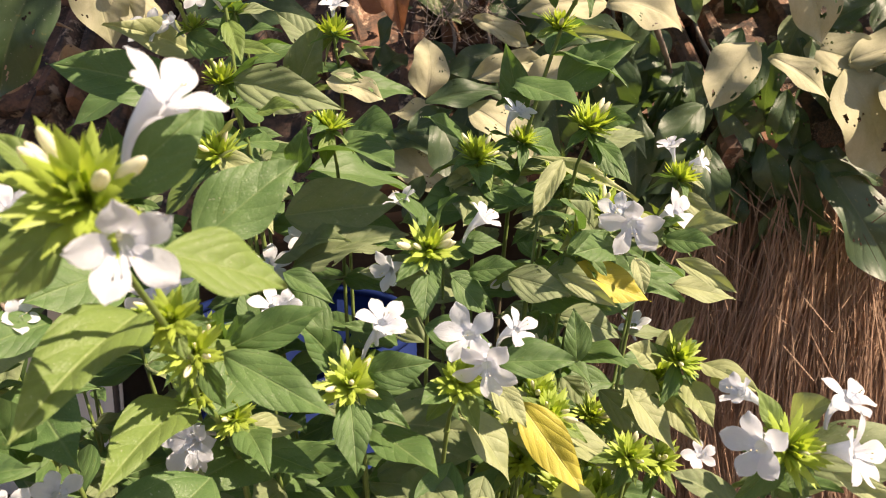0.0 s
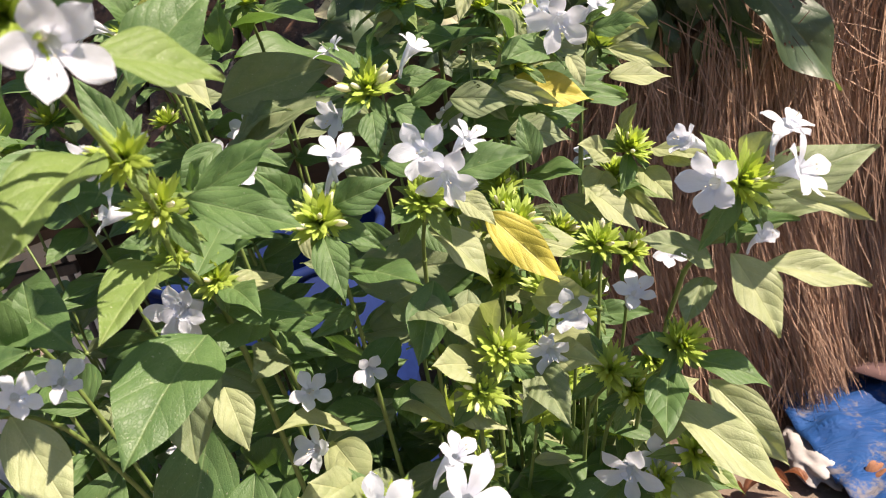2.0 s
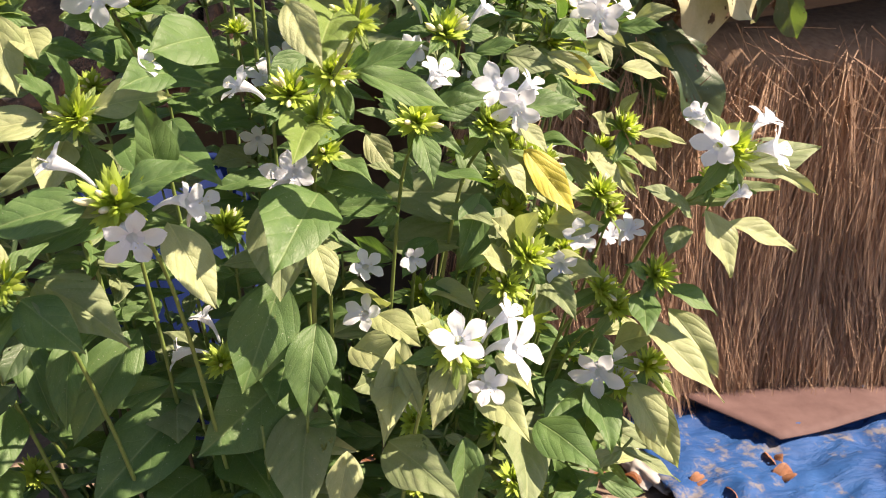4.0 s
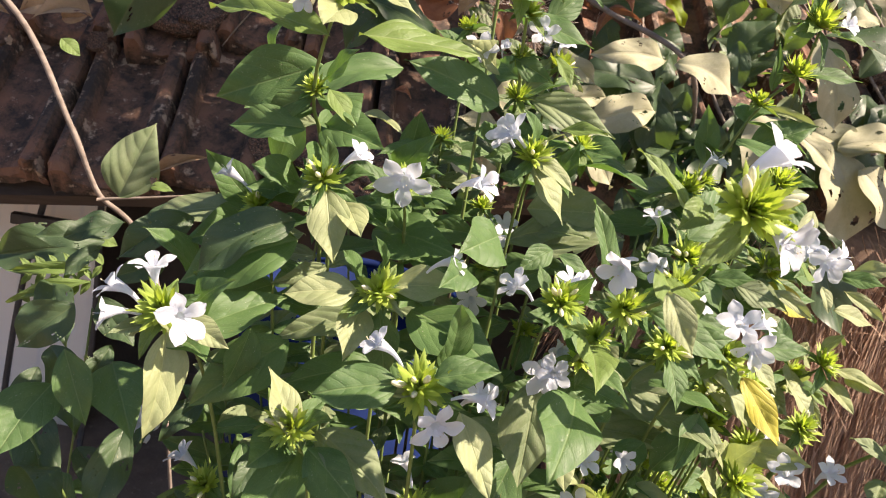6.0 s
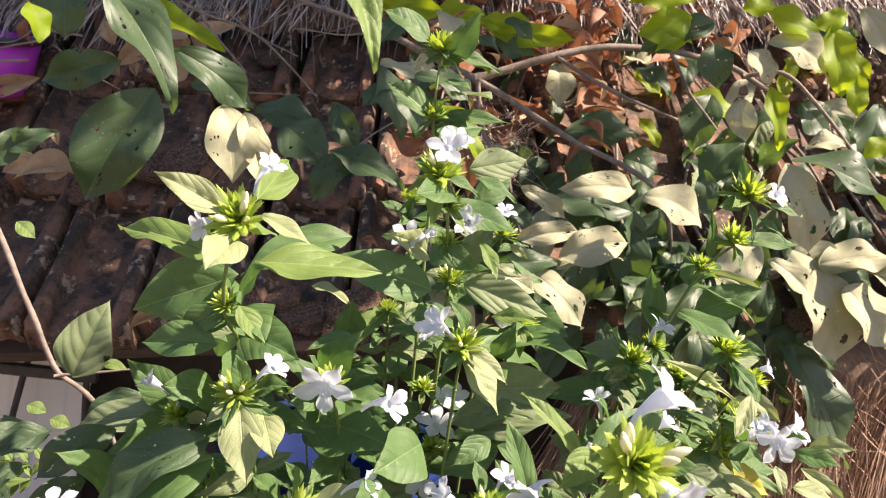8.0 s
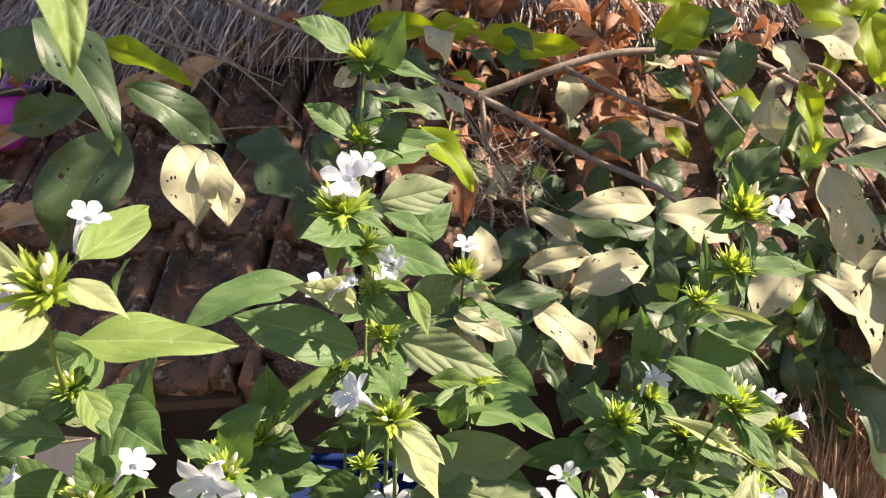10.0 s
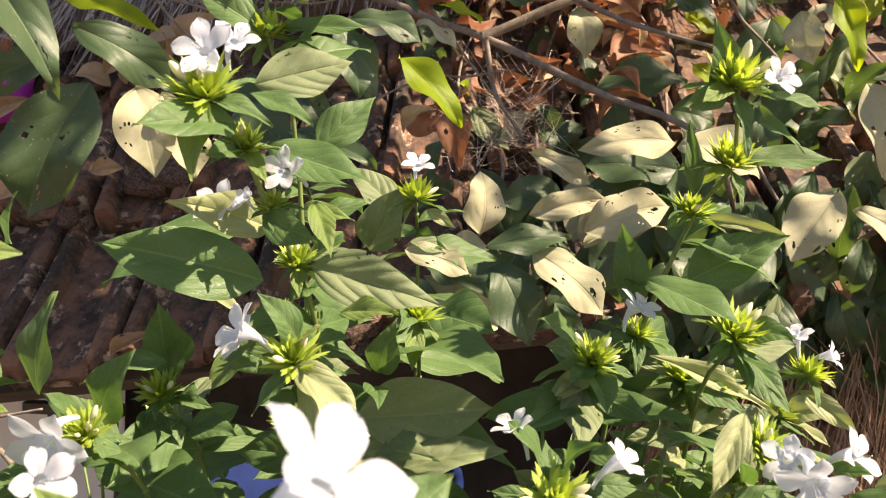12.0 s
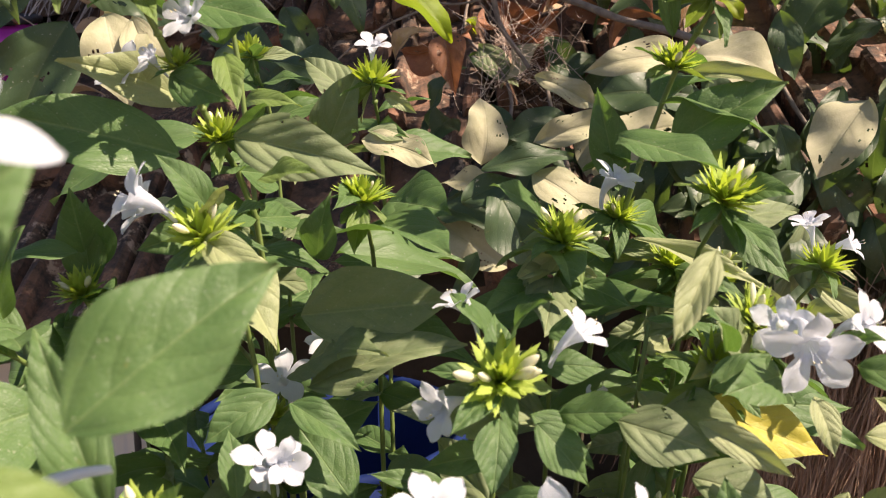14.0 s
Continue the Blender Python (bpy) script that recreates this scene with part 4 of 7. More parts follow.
leaf(s, (-0.211, 0.357, 0.992), (-0.215, 0.332, 1.049), 0.48, "g", (0.00, -0.73, 0.85))
leaf(s, (-0.205, 0.318, 0.983), (-0.181, 0.290, 0.940), 0.54, "p", (0.09, -0.75, 0.81))
leaf(s, (-0.117, 0.357, 0.985), (-0.150, 0.281, 0.960), 0.61, "g", (0.37, -0.67, 0.89))
leaf(s, (-0.204, 0.362, 0.996), (-0.203, 0.374, 1.030), 0.66, "g", (0.46, -0.67, 0.79))
leaf(s, (-0.223, 0.369, 0.983), (-0.198, 0.333, 1.003), 0.55, "g", (0.47, -0.66, 0.82))
leaf(s, (-0.120, 0.365, 0.949), (-0.112, 0.344, 0.919), 0.64, "p", (0.33, -0.67, 0.92))
leaf(s, (-0.068, 0.409, 0.878), (-0.102, 0.364, 0.915), 0.46, "p", (0.28, -0.66, 0.95))
flower(s, (-0.266, 0.330, 1.018), (-0.243, 0.334, 1.000), 0.0219)
flower(s, (-0.221, 0.294, 0.981), (-0.227, 0.318, 0.984), 0.0288)
flower(s, (-0.189, 0.304, 0.999), (-0.212, 0.317, 0.991), 0.0228)
flower(s, (-0.186, 0.338, 0.988), (-0.197, 0.355, 0.968), 0.0234)
s = stem("green leafy stem with a bristly flower head and one white flower", (-0.192, 0.555, 0.000), [(-0.259, 0.551, 0.602), (-0.296, 0.501, 0.995)], (-0.314, 0.439, 1.091), clear=0.13, fringe=1)
head(s, (-0.314, 0.439, 1.095), (-0.26, -0.61, 0.75), 0.018, 5)
leaf(s, (-0.324, 0.439, 1.044), (-0.403, 0.429, 1.000), 0.61, "g", (0.20, -0.75, 0.81))
leaf(s, (-0.309, 0.436, 1.086), (-0.296, 0.412, 1.038), 0.61, "p", (0.13, -0.77, 0.77))
leaf(s, (-0.294, 0.452, 1.076), (-0.280, 0.407, 1.062), 0.56, "p", (0.11, -0.77, 0.76))
leaf(s, (-0.309, 0.445, 1.093), (-0.315, 0.425, 1.126), 0.47, "g", (0.14, -0.78, 0.71))
leaf(s, (-0.303, 0.467, 1.086), (-0.276, 0.445, 1.100), 0.61, "g", (0.11, -0.78, 0.72))
leaf(s, (-0.326, 0.469, 1.080), (-0.363, 0.432, 1.095), 0.60, "g", (0.18, -0.78, 0.73))
flower(s, (-0.287, 0.440, 1.116), (-0.302, 0.449, 1.097), 0.0229)
s = stem("green leafy stem with a bristly flower head and two white flowers", (-0.200, 0.566, 0.000), [(-0.271, 0.561, 0.636), (-0.310, 0.510, 1.056), (-0.329, 0.447, 1.150)], (-0.320, 0.389, 1.221), clear=0.20, fringe=1)
head(s, (-0.320, 0.389, 1.225), (-0.24, -0.70, 0.67), 0.023, 4)
head(s, (-0.329, 0.447, 1.156), (-0.28, -0.59, 0.75), 0.012, 2)
leaf(s, (-0.326, 0.481, 1.169), (-0.401, 0.493, 1.130), 0.62, "g", (0.20, -0.79, 0.65))
leaf(s, (-0.331, 0.450, 1.124), (-0.387, 0.466, 1.114), 0.53, "g", (0.20, -0.78, 0.69))
leaf(s, (-0.318, 0.440, 1.156), (-0.297, 0.427, 1.134), 0.60, "n", (0.14, -0.79, 0.66))
leaf(s, (-0.321, 0.466, 1.160), (-0.302, 0.434, 1.187), 0.55, "g", (0.14, -0.80, 0.63))
leaf(s, (-0.315, 0.465, 1.150), (-0.295, 0.423, 1.135), 0.75, "g", (0.13, -0.79, 0.67))
leaf(s, (-0.319, 0.490, 1.123), (-0.272, 0.446, 1.120), 0.68, "g", (0.12, -0.79, 0.69))
leaf(s, (-0.328, 0.456, 1.150), (-0.362, 0.468, 1.124), 0.54, "g", (0.27, -0.75, 0.77))
leaf(s, (-0.326, 0.390, 1.226), (-0.371, 0.387, 1.245), 0.45, "p", (0.30, -0.77, 0.66))
leaf(s, (-0.311, 0.409, 1.233), (-0.299, 0.481, 1.258), 0.39, "n", (0.23, -0.79, 0.63))
leaf(s, (-0.304, 0.382, 1.228), (-0.270, 0.371, 1.214), 0.44, "p", (0.21, -0.78, 0.68))
leaf(s, (-0.317, 0.388, 1.211), (-0.326, 0.336, 1.199), 0.52, "p", (0.26, -0.77, 0.71))
leaf(s, (-0.323, 0.406, 1.192), (-0.410, 0.468, 1.195), 0.30, "n", (0.31, -0.76, 0.70))
leaf(s, (-0.305, 0.389, 1.197), (-0.225, 0.397, 1.199), 0.46, "n", (0.19, -0.78, 0.72))
leaf(s, (-0.275, 0.279, 1.381), (-0.248, 0.248, 1.314), 0.28, "n", (0.19, -0.79, 0.46))
flower(s, (-0.302, 0.401, 1.260), (-0.313, 0.411, 1.238), 0.0208)
flower(s, (-0.344, 0.401, 1.213), (-0.331, 0.418, 1.217), 0.0208)
s = stem("green leafy stem with a bristly flower head and one white flower", (-0.219, 0.594, 0.000), [(-0.297, 0.598, 0.580), (-0.340, 0.553, 0.955)], (-0.361, 0.493, 1.051), clear=0.13, fringe=1)
head(s, (-0.361, 0.493, 1.055), (-0.35, -0.47, 0.81), 0.016, 2)
leaf(s, (-0.355, 0.519, 1.032), (-0.410, 0.477, 1.018), 0.65, "g", (0.21, -0.76, 0.78))
leaf(s, (-0.379, 0.523, 1.039), (-0.454, 0.548, 1.009), 0.51, "d", (0.25, -0.76, 0.77))
leaf(s, (-0.365, 0.538, 1.039), (-0.407, 0.513, 1.085), 0.50, "g", (0.22, -0.77, 0.74))
leaf(s, (-0.356, 0.503, 1.051), (-0.324, 0.479, 1.076), 0.74, "g", (0.17, -0.77, 0.75))
flower(s, (-0.389, 0.502, 1.075), (-0.366, 0.506, 1.058), 0.0215)
s = stem("green leafy stem with a bristly flower head and only buds", (-0.147, 0.540, 0.000), [(-0.236, 0.496, 0.518), (-0.284, 0.424, 0.841)], (-0.308, 0.350, 0.937), clear=0.13, fringe=1)
head(s, (-0.308, 0.350, 0.941), (-0.21, -0.76, 0.62), 0.020, 2)
leaf(s, (-0.305, 0.348, 0.934), (-0.328, 0.371, 0.972), 0.54, "p", (0.15, -0.70, 0.92))
leaf(s, (-0.300, 0.355, 0.939), (-0.282, 0.330, 0.960), 0.49, "g", (0.11, -0.69, 0.93))
leaf(s, (-0.300, 0.353, 0.922), (-0.324, 0.287, 0.888), 0.55, "g", (0.26, -0.71, 0.87))
leaf(s, (-0.294, 0.342, 0.931), (-0.256, 0.312, 0.908), 0.64, "g", (0.21, -0.73, 0.85))
leaf(s, (-0.304, 0.367, 0.927), (-0.331, 0.324, 0.923), 0.66, "g", (0.26, -0.73, 0.83))
leaf(s, (-0.289, 0.359, 0.935), (-0.234, 0.326, 0.902), 0.57, "d", (0.19, -0.74, 0.85))
s = stem("green leafy stem with a bristly flower head and several white flowers", (-0.070, 0.583, 0.000), [(-0.103, 0.540, 0.574), (-0.121, 0.468, 0.944)], (-0.130, 0.395, 1.040), clear=0.13, fringe=1)
head(s, (-0.130, 0.395, 1.044), (-0.01, -0.71, 0.70), 0.019, 6)
leaf(s, (-0.132, 0.391, 1.028), (-0.156, 0.386, 1.033), 0.64, "g", (-0.08, -0.72, 0.81))
leaf(s, (-0.126, 0.395, 1.025), (-0.132, 0.364, 1.024), 0.52, "g", (-0.10, -0.71, 0.82))
leaf(s, (-0.118, 0.409, 1.039), (-0.112, 0.389, 1.066), 0.64, "g", (-0.11, -0.73, 0.78))
flower(s, (-0.166, 0.411, 1.046), (-0.144, 0.420, 1.031), 0.0257)
flower(s, (-0.103, 0.457, 1.044), (-0.109, 0.468, 1.024), 0.0253)
flower(s, (-0.095, 0.452, 1.044), (-0.108, 0.472, 1.033), 0.0211)
s = stem("green leafy stem with a bristly flower head and several white flowers", (-0.112, 0.537, 0.000), [(-0.115, 0.492, 0.570), (-0.116, 0.420, 0.937), (-0.117, 0.347, 1.031), (-0.111, 0.327, 1.060), (-0.103, 0.281, 1.092)], (-0.105, 0.224, 1.153), clear=0.25, fringe=1)
head(s, (-0.105, 0.224, 1.157), (0.02, -0.87, 0.49), 0.024, 6)
head(s, (-0.103, 0.281, 1.098), (0.02, -0.84, 0.54), 0.014, 1)
head(s, (-0.111, 0.327, 1.066), (0.02, -0.80, 0.60), 0.017, 4)
head(s, (-0.117, 0.347, 1.037), (0.01, -0.78, 0.63), 0.013, 1)
leaf(s, (-0.140, 0.219, 1.109), (-0.127, 0.202, 1.083), 0.52, "p", (-0.20, -0.72, 0.66))
leaf(s, (-0.084, 0.226, 1.138), (-0.051, 0.246, 1.121), 0.60, "n", (0.32, -0.60, 0.85))
leaf(s, (-0.110, 0.254, 1.150), (-0.079, 0.271, 1.179), 0.52, "g", (0.30, -0.80, 0.35))
leaf(s, (-0.097, 0.300, 1.121), (-0.060, 0.327, 1.150), 0.60, "g", (-0.25, -0.95, 0.10), 0)
leaf(s, (-0.109, 0.222, 1.148), (-0.131, 0.215, 1.125), 0.61, "n", (0.47, -0.69, 0.73))
leaf(s, (-0.113, 0.285, 1.100), (-0.130, 0.213, 1.082), 0.44, "n", (0.22, -0.20, 0.95), 0)
leaf(s, (-0.122, 0.350, 1.031), (-0.137, 0.278, 1.024), 0.44, "n", (0.22, -0.15, 0.95), 0)
leaf(s, (-0.096, 0.322, 1.066), (-0.045, 0.301, 1.047), 0.42, "g", (0.27, -0.72, 0.86))
leaf(s, (-0.098, 0.346, 1.060), (-0.052, 0.341, 1.081), 0.46, "g", (0.27, -0.74, 0.81))
leaf(s, (-0.099, 0.342, 1.065), (-0.084, 0.328, 1.082), 0.51, "g", (0.30, -0.73, 0.81))
leaf(s, (-0.179, 0.429, 1.074), (-0.214, 0.381, 1.069), 0.75, "g", (0.45, -0.69, 0.76))
leaf(s, (-0.204, 0.390, 1.056), (-0.229, 0.348, 1.052), 0.58, "g", (0.48, -0.66, 0.80))
flower(s, (-0.127, 0.317, 1.090), (-0.108, 0.338, 1.095), 0.0263)
flower(s, (-0.088, 0.212, 1.143), (-0.101, 0.236, 1.147), 0.0297)
flower(s, (-0.083, 0.249, 1.184), (-0.102, 0.252, 1.160), 0.031)
flower(s, (-0.214, 0.378, 1.064), (-0.232, 0.390, 1.049), 0.0217)
flower(s, (-0.207, 0.373, 1.121), (-0.226, 0.392, 1.107), 0.0244)
s = stem("green leafy stem with a bristly flower head and only buds", (0.017, 0.588, 0.000), [(0.095, 0.593, 0.548), (0.137, 0.547, 0.897)], (0.158, 0.487, 0.993), clear=0.13, fringe=4)
head(s, (0.158, 0.487, 0.997), (0.40, -0.47, 0.78), 0.019, 3)
leaf(s, (0.179, 0.484, 0.985), (0.187, 0.457, 0.983), 0.62, "p", (-0.33, -0.63, 0.71))
leaf(s, (0.145, 0.492, 0.990), (0.116, 0.469, 1.010), 0.48, "p", (-0.06, -0.72, 0.83))
leaf(s, (0.153, 0.494, 1.005), (0.162, 0.481, 1.026), 0.49, "p", (-0.10, -0.72, 0.80))
leaf(s, (0.173, 0.494, 0.989), (0.196, 0.452, 0.987), 0.52, "p", (-0.13, -0.70, 0.84))
leaf(s, (0.162, 0.490, 0.979), (0.167, 0.444, 0.967), 0.49, "p", (-0.10, -0.69, 0.86))
leaf(s, (0.122, 0.481, 0.975), (0.149, 0.457, 0.942), 0.57, "p", (-0.07, -0.70, 0.88))
leaf(s, (0.107, 0.500, 0.966), (0.142, 0.491, 0.936), 0.54, "d", (-0.04, -0.70, 0.88))
leaf(s, (0.143, 0.512, 0.974), (0.115, 0.468, 0.968), 0.52, "p", (-0.05, -0.71, 0.86))
s = stem("green leafy stem with a bristly flower head and two white flowers", (0.017, 0.624, 0.000), [(0.092, 0.625, 0.535), (0.133, 0.578, 0.873)], (0.153, 0.517, 0.969), clear=0.13, fringe=4)
head(s, (0.153, 0.517, 0.973), (0.42, -0.39, 0.82), 0.015, 1)
leaf(s, (0.155, 0.512, 0.958), (0.177, 0.488, 0.930), 0.42, "p", (-0.31, -0.64, 0.74))
leaf(s, (0.160, 0.524, 1.001), (0.151, 0.519, 0.978), 0.51, "p", (-0.30, -0.66, 0.70))
flower(s, (0.148, 0.624, 0.831), (0.140, 0.633, 0.805), 0.0279)
flower(s, (0.224, 0.620, 0.849), (0.226, 0.638, 0.829), 0.0275)
s = stem("green leafy stem with a bristly flower head and two white flowers", (-0.096, 0.568, 0.000), [(-0.123, 0.595, 0.622), (-0.138, 0.562, 1.031)], (-0.145, 0.508, 1.127), clear=0.13, fringe=1)
head(s, (-0.145, 0.508, 1.131), (-0.03, -0.45, 0.89), 0.020, 4)
leaf(s, (-0.144, 0.516, 1.138), (-0.164, 0.505, 1.165), 0.55, "g", (0.31, -0.76, 0.70))
leaf(s, (-0.143, 0.515, 1.134), (-0.127, 0.494, 1.152), 0.53, "p", (0.28, -0.76, 0.72))
leaf(s, (-0.158, 0.536, 1.125), (-0.184, 0.524, 1.117), 0.66, "g", (0.34, -0.74, 0.75))
leaf(s, (-0.145, 0.507, 1.126), (-0.108, 0.495, 1.104), 0.46, "p", (0.26, -0.75, 0.77))
leaf(s, (-0.142, 0.526, 1.119), (-0.110, 0.500, 1.076), 0.60, "p", (0.26, -0.75, 0.79))
leaf(s, (-0.143, 0.534, 1.126), (-0.117, 0.512, 1.141), 0.54, "g", (0.26, -0.76, 0.73))
flower(s, (-0.173, 0.495, 1.147), (-0.155, 0.505, 1.134), 0.0282)
flower(s, (-0.177, 0.509, 1.141), (-0.160, 0.523, 1.131), 0.0260)
s = stem("green leafy stem with a bristly flower head and several white flowers", (-0.105, 0.626, 0.000), [(-0.133, 0.655, 0.645), (-0.148, 0.623, 1.073), (-0.156, 0.570, 1.167), (-0.166, 0.545, 1.202), (-0.174, 0.520, 1.236)], (-0.187, 0.491, 1.264), clear=0.22, fringe=1)
head(s, (-0.187, 0.491, 1.268), (-0.10, -0.50, 0.86), 0.022, 3)
head(s, (-0.174, 0.520, 1.242), (-0.08, -0.41, 0.91), 0.016, 1)
head(s, (-0.166, 0.545, 1.208), (-0.07, -0.32, 0.94), 0.012, 2)
head(s, (-0.156, 0.570, 1.173), (-0.05, -0.22, 0.97), 0.016, 2)
leaf(s, (-0.173, 0.500, 1.251), (-0.207, 0.456, 1.248), 0.56, "g", (0.28, -0.78, 0.62))
leaf(s, (-0.153, 0.590, 1.166), (-0.125, 0.551, 1.187), 0.60, "g", (0.26, -0.78, 0.65))
leaf(s, (-0.145, 0.560, 1.170), (-0.066, 0.549, 1.151), 0.44, "d", (0.21, -0.78, 0.67))
leaf(s, (-0.178, 0.586, 1.189), (-0.220, 0.532, 1.208), 0.42, "p", (0.37, -0.76, 0.61))
leaf(s, (-0.170, 0.544, 1.201), (-0.137, 0.533, 1.188), 0.58, "g", (0.30, -0.77, 0.62))
leaf(s, (-0.173, 0.558, 1.161), (-0.263, 0.538, 1.183), 0.48, "g", (0.39, -0.74, 0.65))
leaf(s, (-0.170, 0.555, 1.238), (-0.109, 0.534, 1.222), 0.50, "g", (0.29, -0.78, 0.55))
leaf(s, (-0.174, 0.525, 1.238), (-0.186, 0.493, 1.235), 0.44, "g", (0.36, -0.76, 0.54))
leaf(s, (-0.161, 0.481, 1.265), (-0.129, 0.470, 1.251), 0.44, "g", (0.32, -0.77, 0.50))
leaf(s, (-0.164, 0.502, 1.270), (-0.117, 0.515, 1.284), 0.59, "d", (0.29, -0.78, 0.46))
leaf(s, (-0.154, 0.579, 1.218), (-0.132, 0.546, 1.229), 0.67, "g", (0.28, -0.78, 0.57))
leaf(s, (-0.144, 0.571, 1.238), (-0.113, 0.587, 1.270), 0.59, "g", (0.25, -0.79, 0.51))
flower(s, (-0.185, 0.483, 1.286), (-0.180, 0.504, 1.275), 0.0280)
flower(s, (-0.174, 0.504, 1.294), (-0.181, 0.517, 1.278), 0.0229)
flower(s, (-0.181, 0.545, 1.212), (-0.178, 0.564, 1.200), 0.0138)
flower(s, (-0.156, 0.527, 1.228), (-0.146, 0.546, 1.218), 0.0241)
flower(s, (-0.200, 0.556, 1.206), (-0.194, 0.575, 1.193), 0.0271)
s = stem("green leafy stem with a bristly flower head and only buds", (-0.124, 0.631, 0.000), [(-0.158, 0.748, 0.674), (-0.177, 0.764, 1.126)], (-0.186, 0.735, 1.222), clear=0.13, fringe=1)
head(s, (-0.186, 0.735, 1.226), (-0.10, 0.46, 0.88), 0.016, 1)
s = stem("green leafy stem with a bristly flower head and one white flower", (-0.004, 0.652, 0.000), [(0.034, 0.699, 0.618), (0.054, 0.677, 1.024), (0.064, 0.629, 1.118), (0.086, 0.602, 1.204), (0.096, 0.568, 1.237)], (0.084, 0.534, 1.282), clear=0.29, fringe=4)
head(s, (0.084, 0.534, 1.286), (0.33, -0.34, 0.88), 0.022, 4)
head(s, (0.096, 0.568, 1.243), (0.36, -0.21, 0.91), 0.019, 3)
head(s, (0.086, 0.602, 1.210), (0.36, -0.08, 0.93), 0.016, 2)
head(s, (0.064, 0.629, 1.124), (0.32, 0.04, 0.95), 0.016, 2)
leaf(s, (0.083, 0.549, 1.276), (0.069, 0.533, 1.315), 0.49, "g", (-0.09, -0.76, 0.45))
leaf(s, (0.078, 0.533, 1.277), (0.053, 0.525, 1.268), 0.58, "g", (-0.09, -0.77, 0.48))
leaf(s, (0.099, 0.528, 1.276), (0.128, 0.522, 1.269), 0.48, "g", (-0.16, -0.74, 0.48))
leaf(s, (0.094, 0.531, 1.263), (0.116, 0.519, 1.246), 0.36, "g", (-0.15, -0.75, 0.51))
leaf(s, (0.100, 0.568, 1.241), (0.154, 0.559, 1.243), 0.40, "g", (-0.16, -0.75, 0.53))
leaf(s, (0.078, 0.574, 1.219), (0.070, 0.571, 1.265), 0.25, "g", (-0.08, -0.77, 0.53))
leaf(s, (0.091, 0.601, 1.203), (0.139, 0.581, 1.196), 0.19, "p", (-0.13, -0.76, 0.60))
leaf(s, (0.084, 0.595, 1.164), (0.139, 0.581, 1.197), 0.56, "g", (-0.13, -0.75, 0.63))
leaf(s, (0.063, 0.631, 1.136), (0.048, 0.629, 1.196), 0.43, "g", (-0.03, -0.78, 0.64))
flower(s, (0.104, 0.524, 1.286), (0.096, 0.543, 1.277), 0.0224)
s = stem("green leafy stem with a bristly flower head and only buds", (0.052, 0.631, 0.000), [(0.080, 0.649, 0.629), (0.096, 0.611, 1.044)], (0.104, 0.555, 1.140), clear=0.13, fringe=4)
head(s, (0.104, 0.555, 1.144), (0.37, -0.26, 0.89), 0.021, 5)
leaf(s, (0.050, 0.558, 1.170), (0.087, 0.503, 1.157), 0.58, "g", (-0.08, -0.76, 0.67))
leaf(s, (0.108, 0.561, 1.143), (0.129, 0.537, 1.144), 0.59, "g", (-0.15, -0.74, 0.69))
leaf(s, (0.101, 0.553, 1.134), (0.129, 0.534, 1.102), 0.44, "g", (-0.15, -0.73, 0.73))
leaf(s, (0.101, 0.562, 1.126), (0.146, 0.574, 1.131), 0.52, "d", (-0.15, -0.73, 0.71))
s = stem("green leafy stem with a bristly flower head and one white flower", (0.013, 0.653, 0.000), [(0.020, 0.670, 0.616), (0.024, 0.631, 1.020)], (0.026, 0.574, 1.116), clear=0.13, fringe=4)
head(s, (0.026, 0.574, 1.120), (0.26, -0.20, 0.95), 0.020, 3)
leaf(s, (0.017, 0.593, 1.116), (-0.013, 0.548, 1.147), 0.42, "g", (0.04, -0.78, 0.72))
leaf(s, (0.024, 0.571, 1.109), (0.025, 0.524, 1.101), 0.50, "g", (-0.00, -0.76, 0.76))
leaf(s, (0.023, 0.600, 1.090), (0.014, 0.543, 1.071), 0.52, "d", (0.01, -0.75, 0.79))
flower(s, (0.057, 0.597, 1.149), (0.049, 0.605, 1.128), 0.0252)
s = stem("green leafy stem with a bristly flower head and only buds", (-0.000, 0.590, 0.000), [(0.052, 0.669, 0.603), (0.080, 0.664, 0.997)], (0.094, 0.624, 1.093), clear=0.13, fringe=4)
head(s, (0.094, 0.624, 1.097), (0.37, 0.02, 0.93), 0.018, 2)
leaf(s, (0.069, 0.615, 1.110), (0.151, 0.602, 1.077), 0.17, "p", (-0.11, -0.74, 0.75))
leaf(s, (0.093, 0.613, 1.093), (0.127, 0.592, 1.079), 0.49, "g", (-0.11, -0.73, 0.76))
leaf(s, (0.099, 0.642, 1.080), (0.130, 0.602, 1.100), 0.61, "d", (-0.10, -0.74, 0.75))
s = stem("green leafy stem with a bristly flower head and two white flowers", (0.070, 0.653, 0.000), [(0.147, 0.733, 0.596), (0.189, 0.729, 0.983)], (0.210, 0.690, 1.079), clear=0.13, fringe=4)
head(s, (0.210, 0.690, 1.083), (0.50, 0.26, 0.82), 0.019, 2)
leaf(s, (0.202, 0.687, 1.068), (0.243, 0.674, 1.041), 0.38, "p", (-0.20, -0.70, 0.76))
leaf(s, (0.214, 0.690, 1.083), (0.231, 0.689, 1.070), 0.40, "p", (-0.20, -0.71, 0.73))
flower(s, (0.199, 0.698, 1.111), (0.207, 0.703, 1.088), 0.0248)
flower(s, (0.230, 0.693, 1.095), (0.213, 0.703, 1.085), 0.0228)
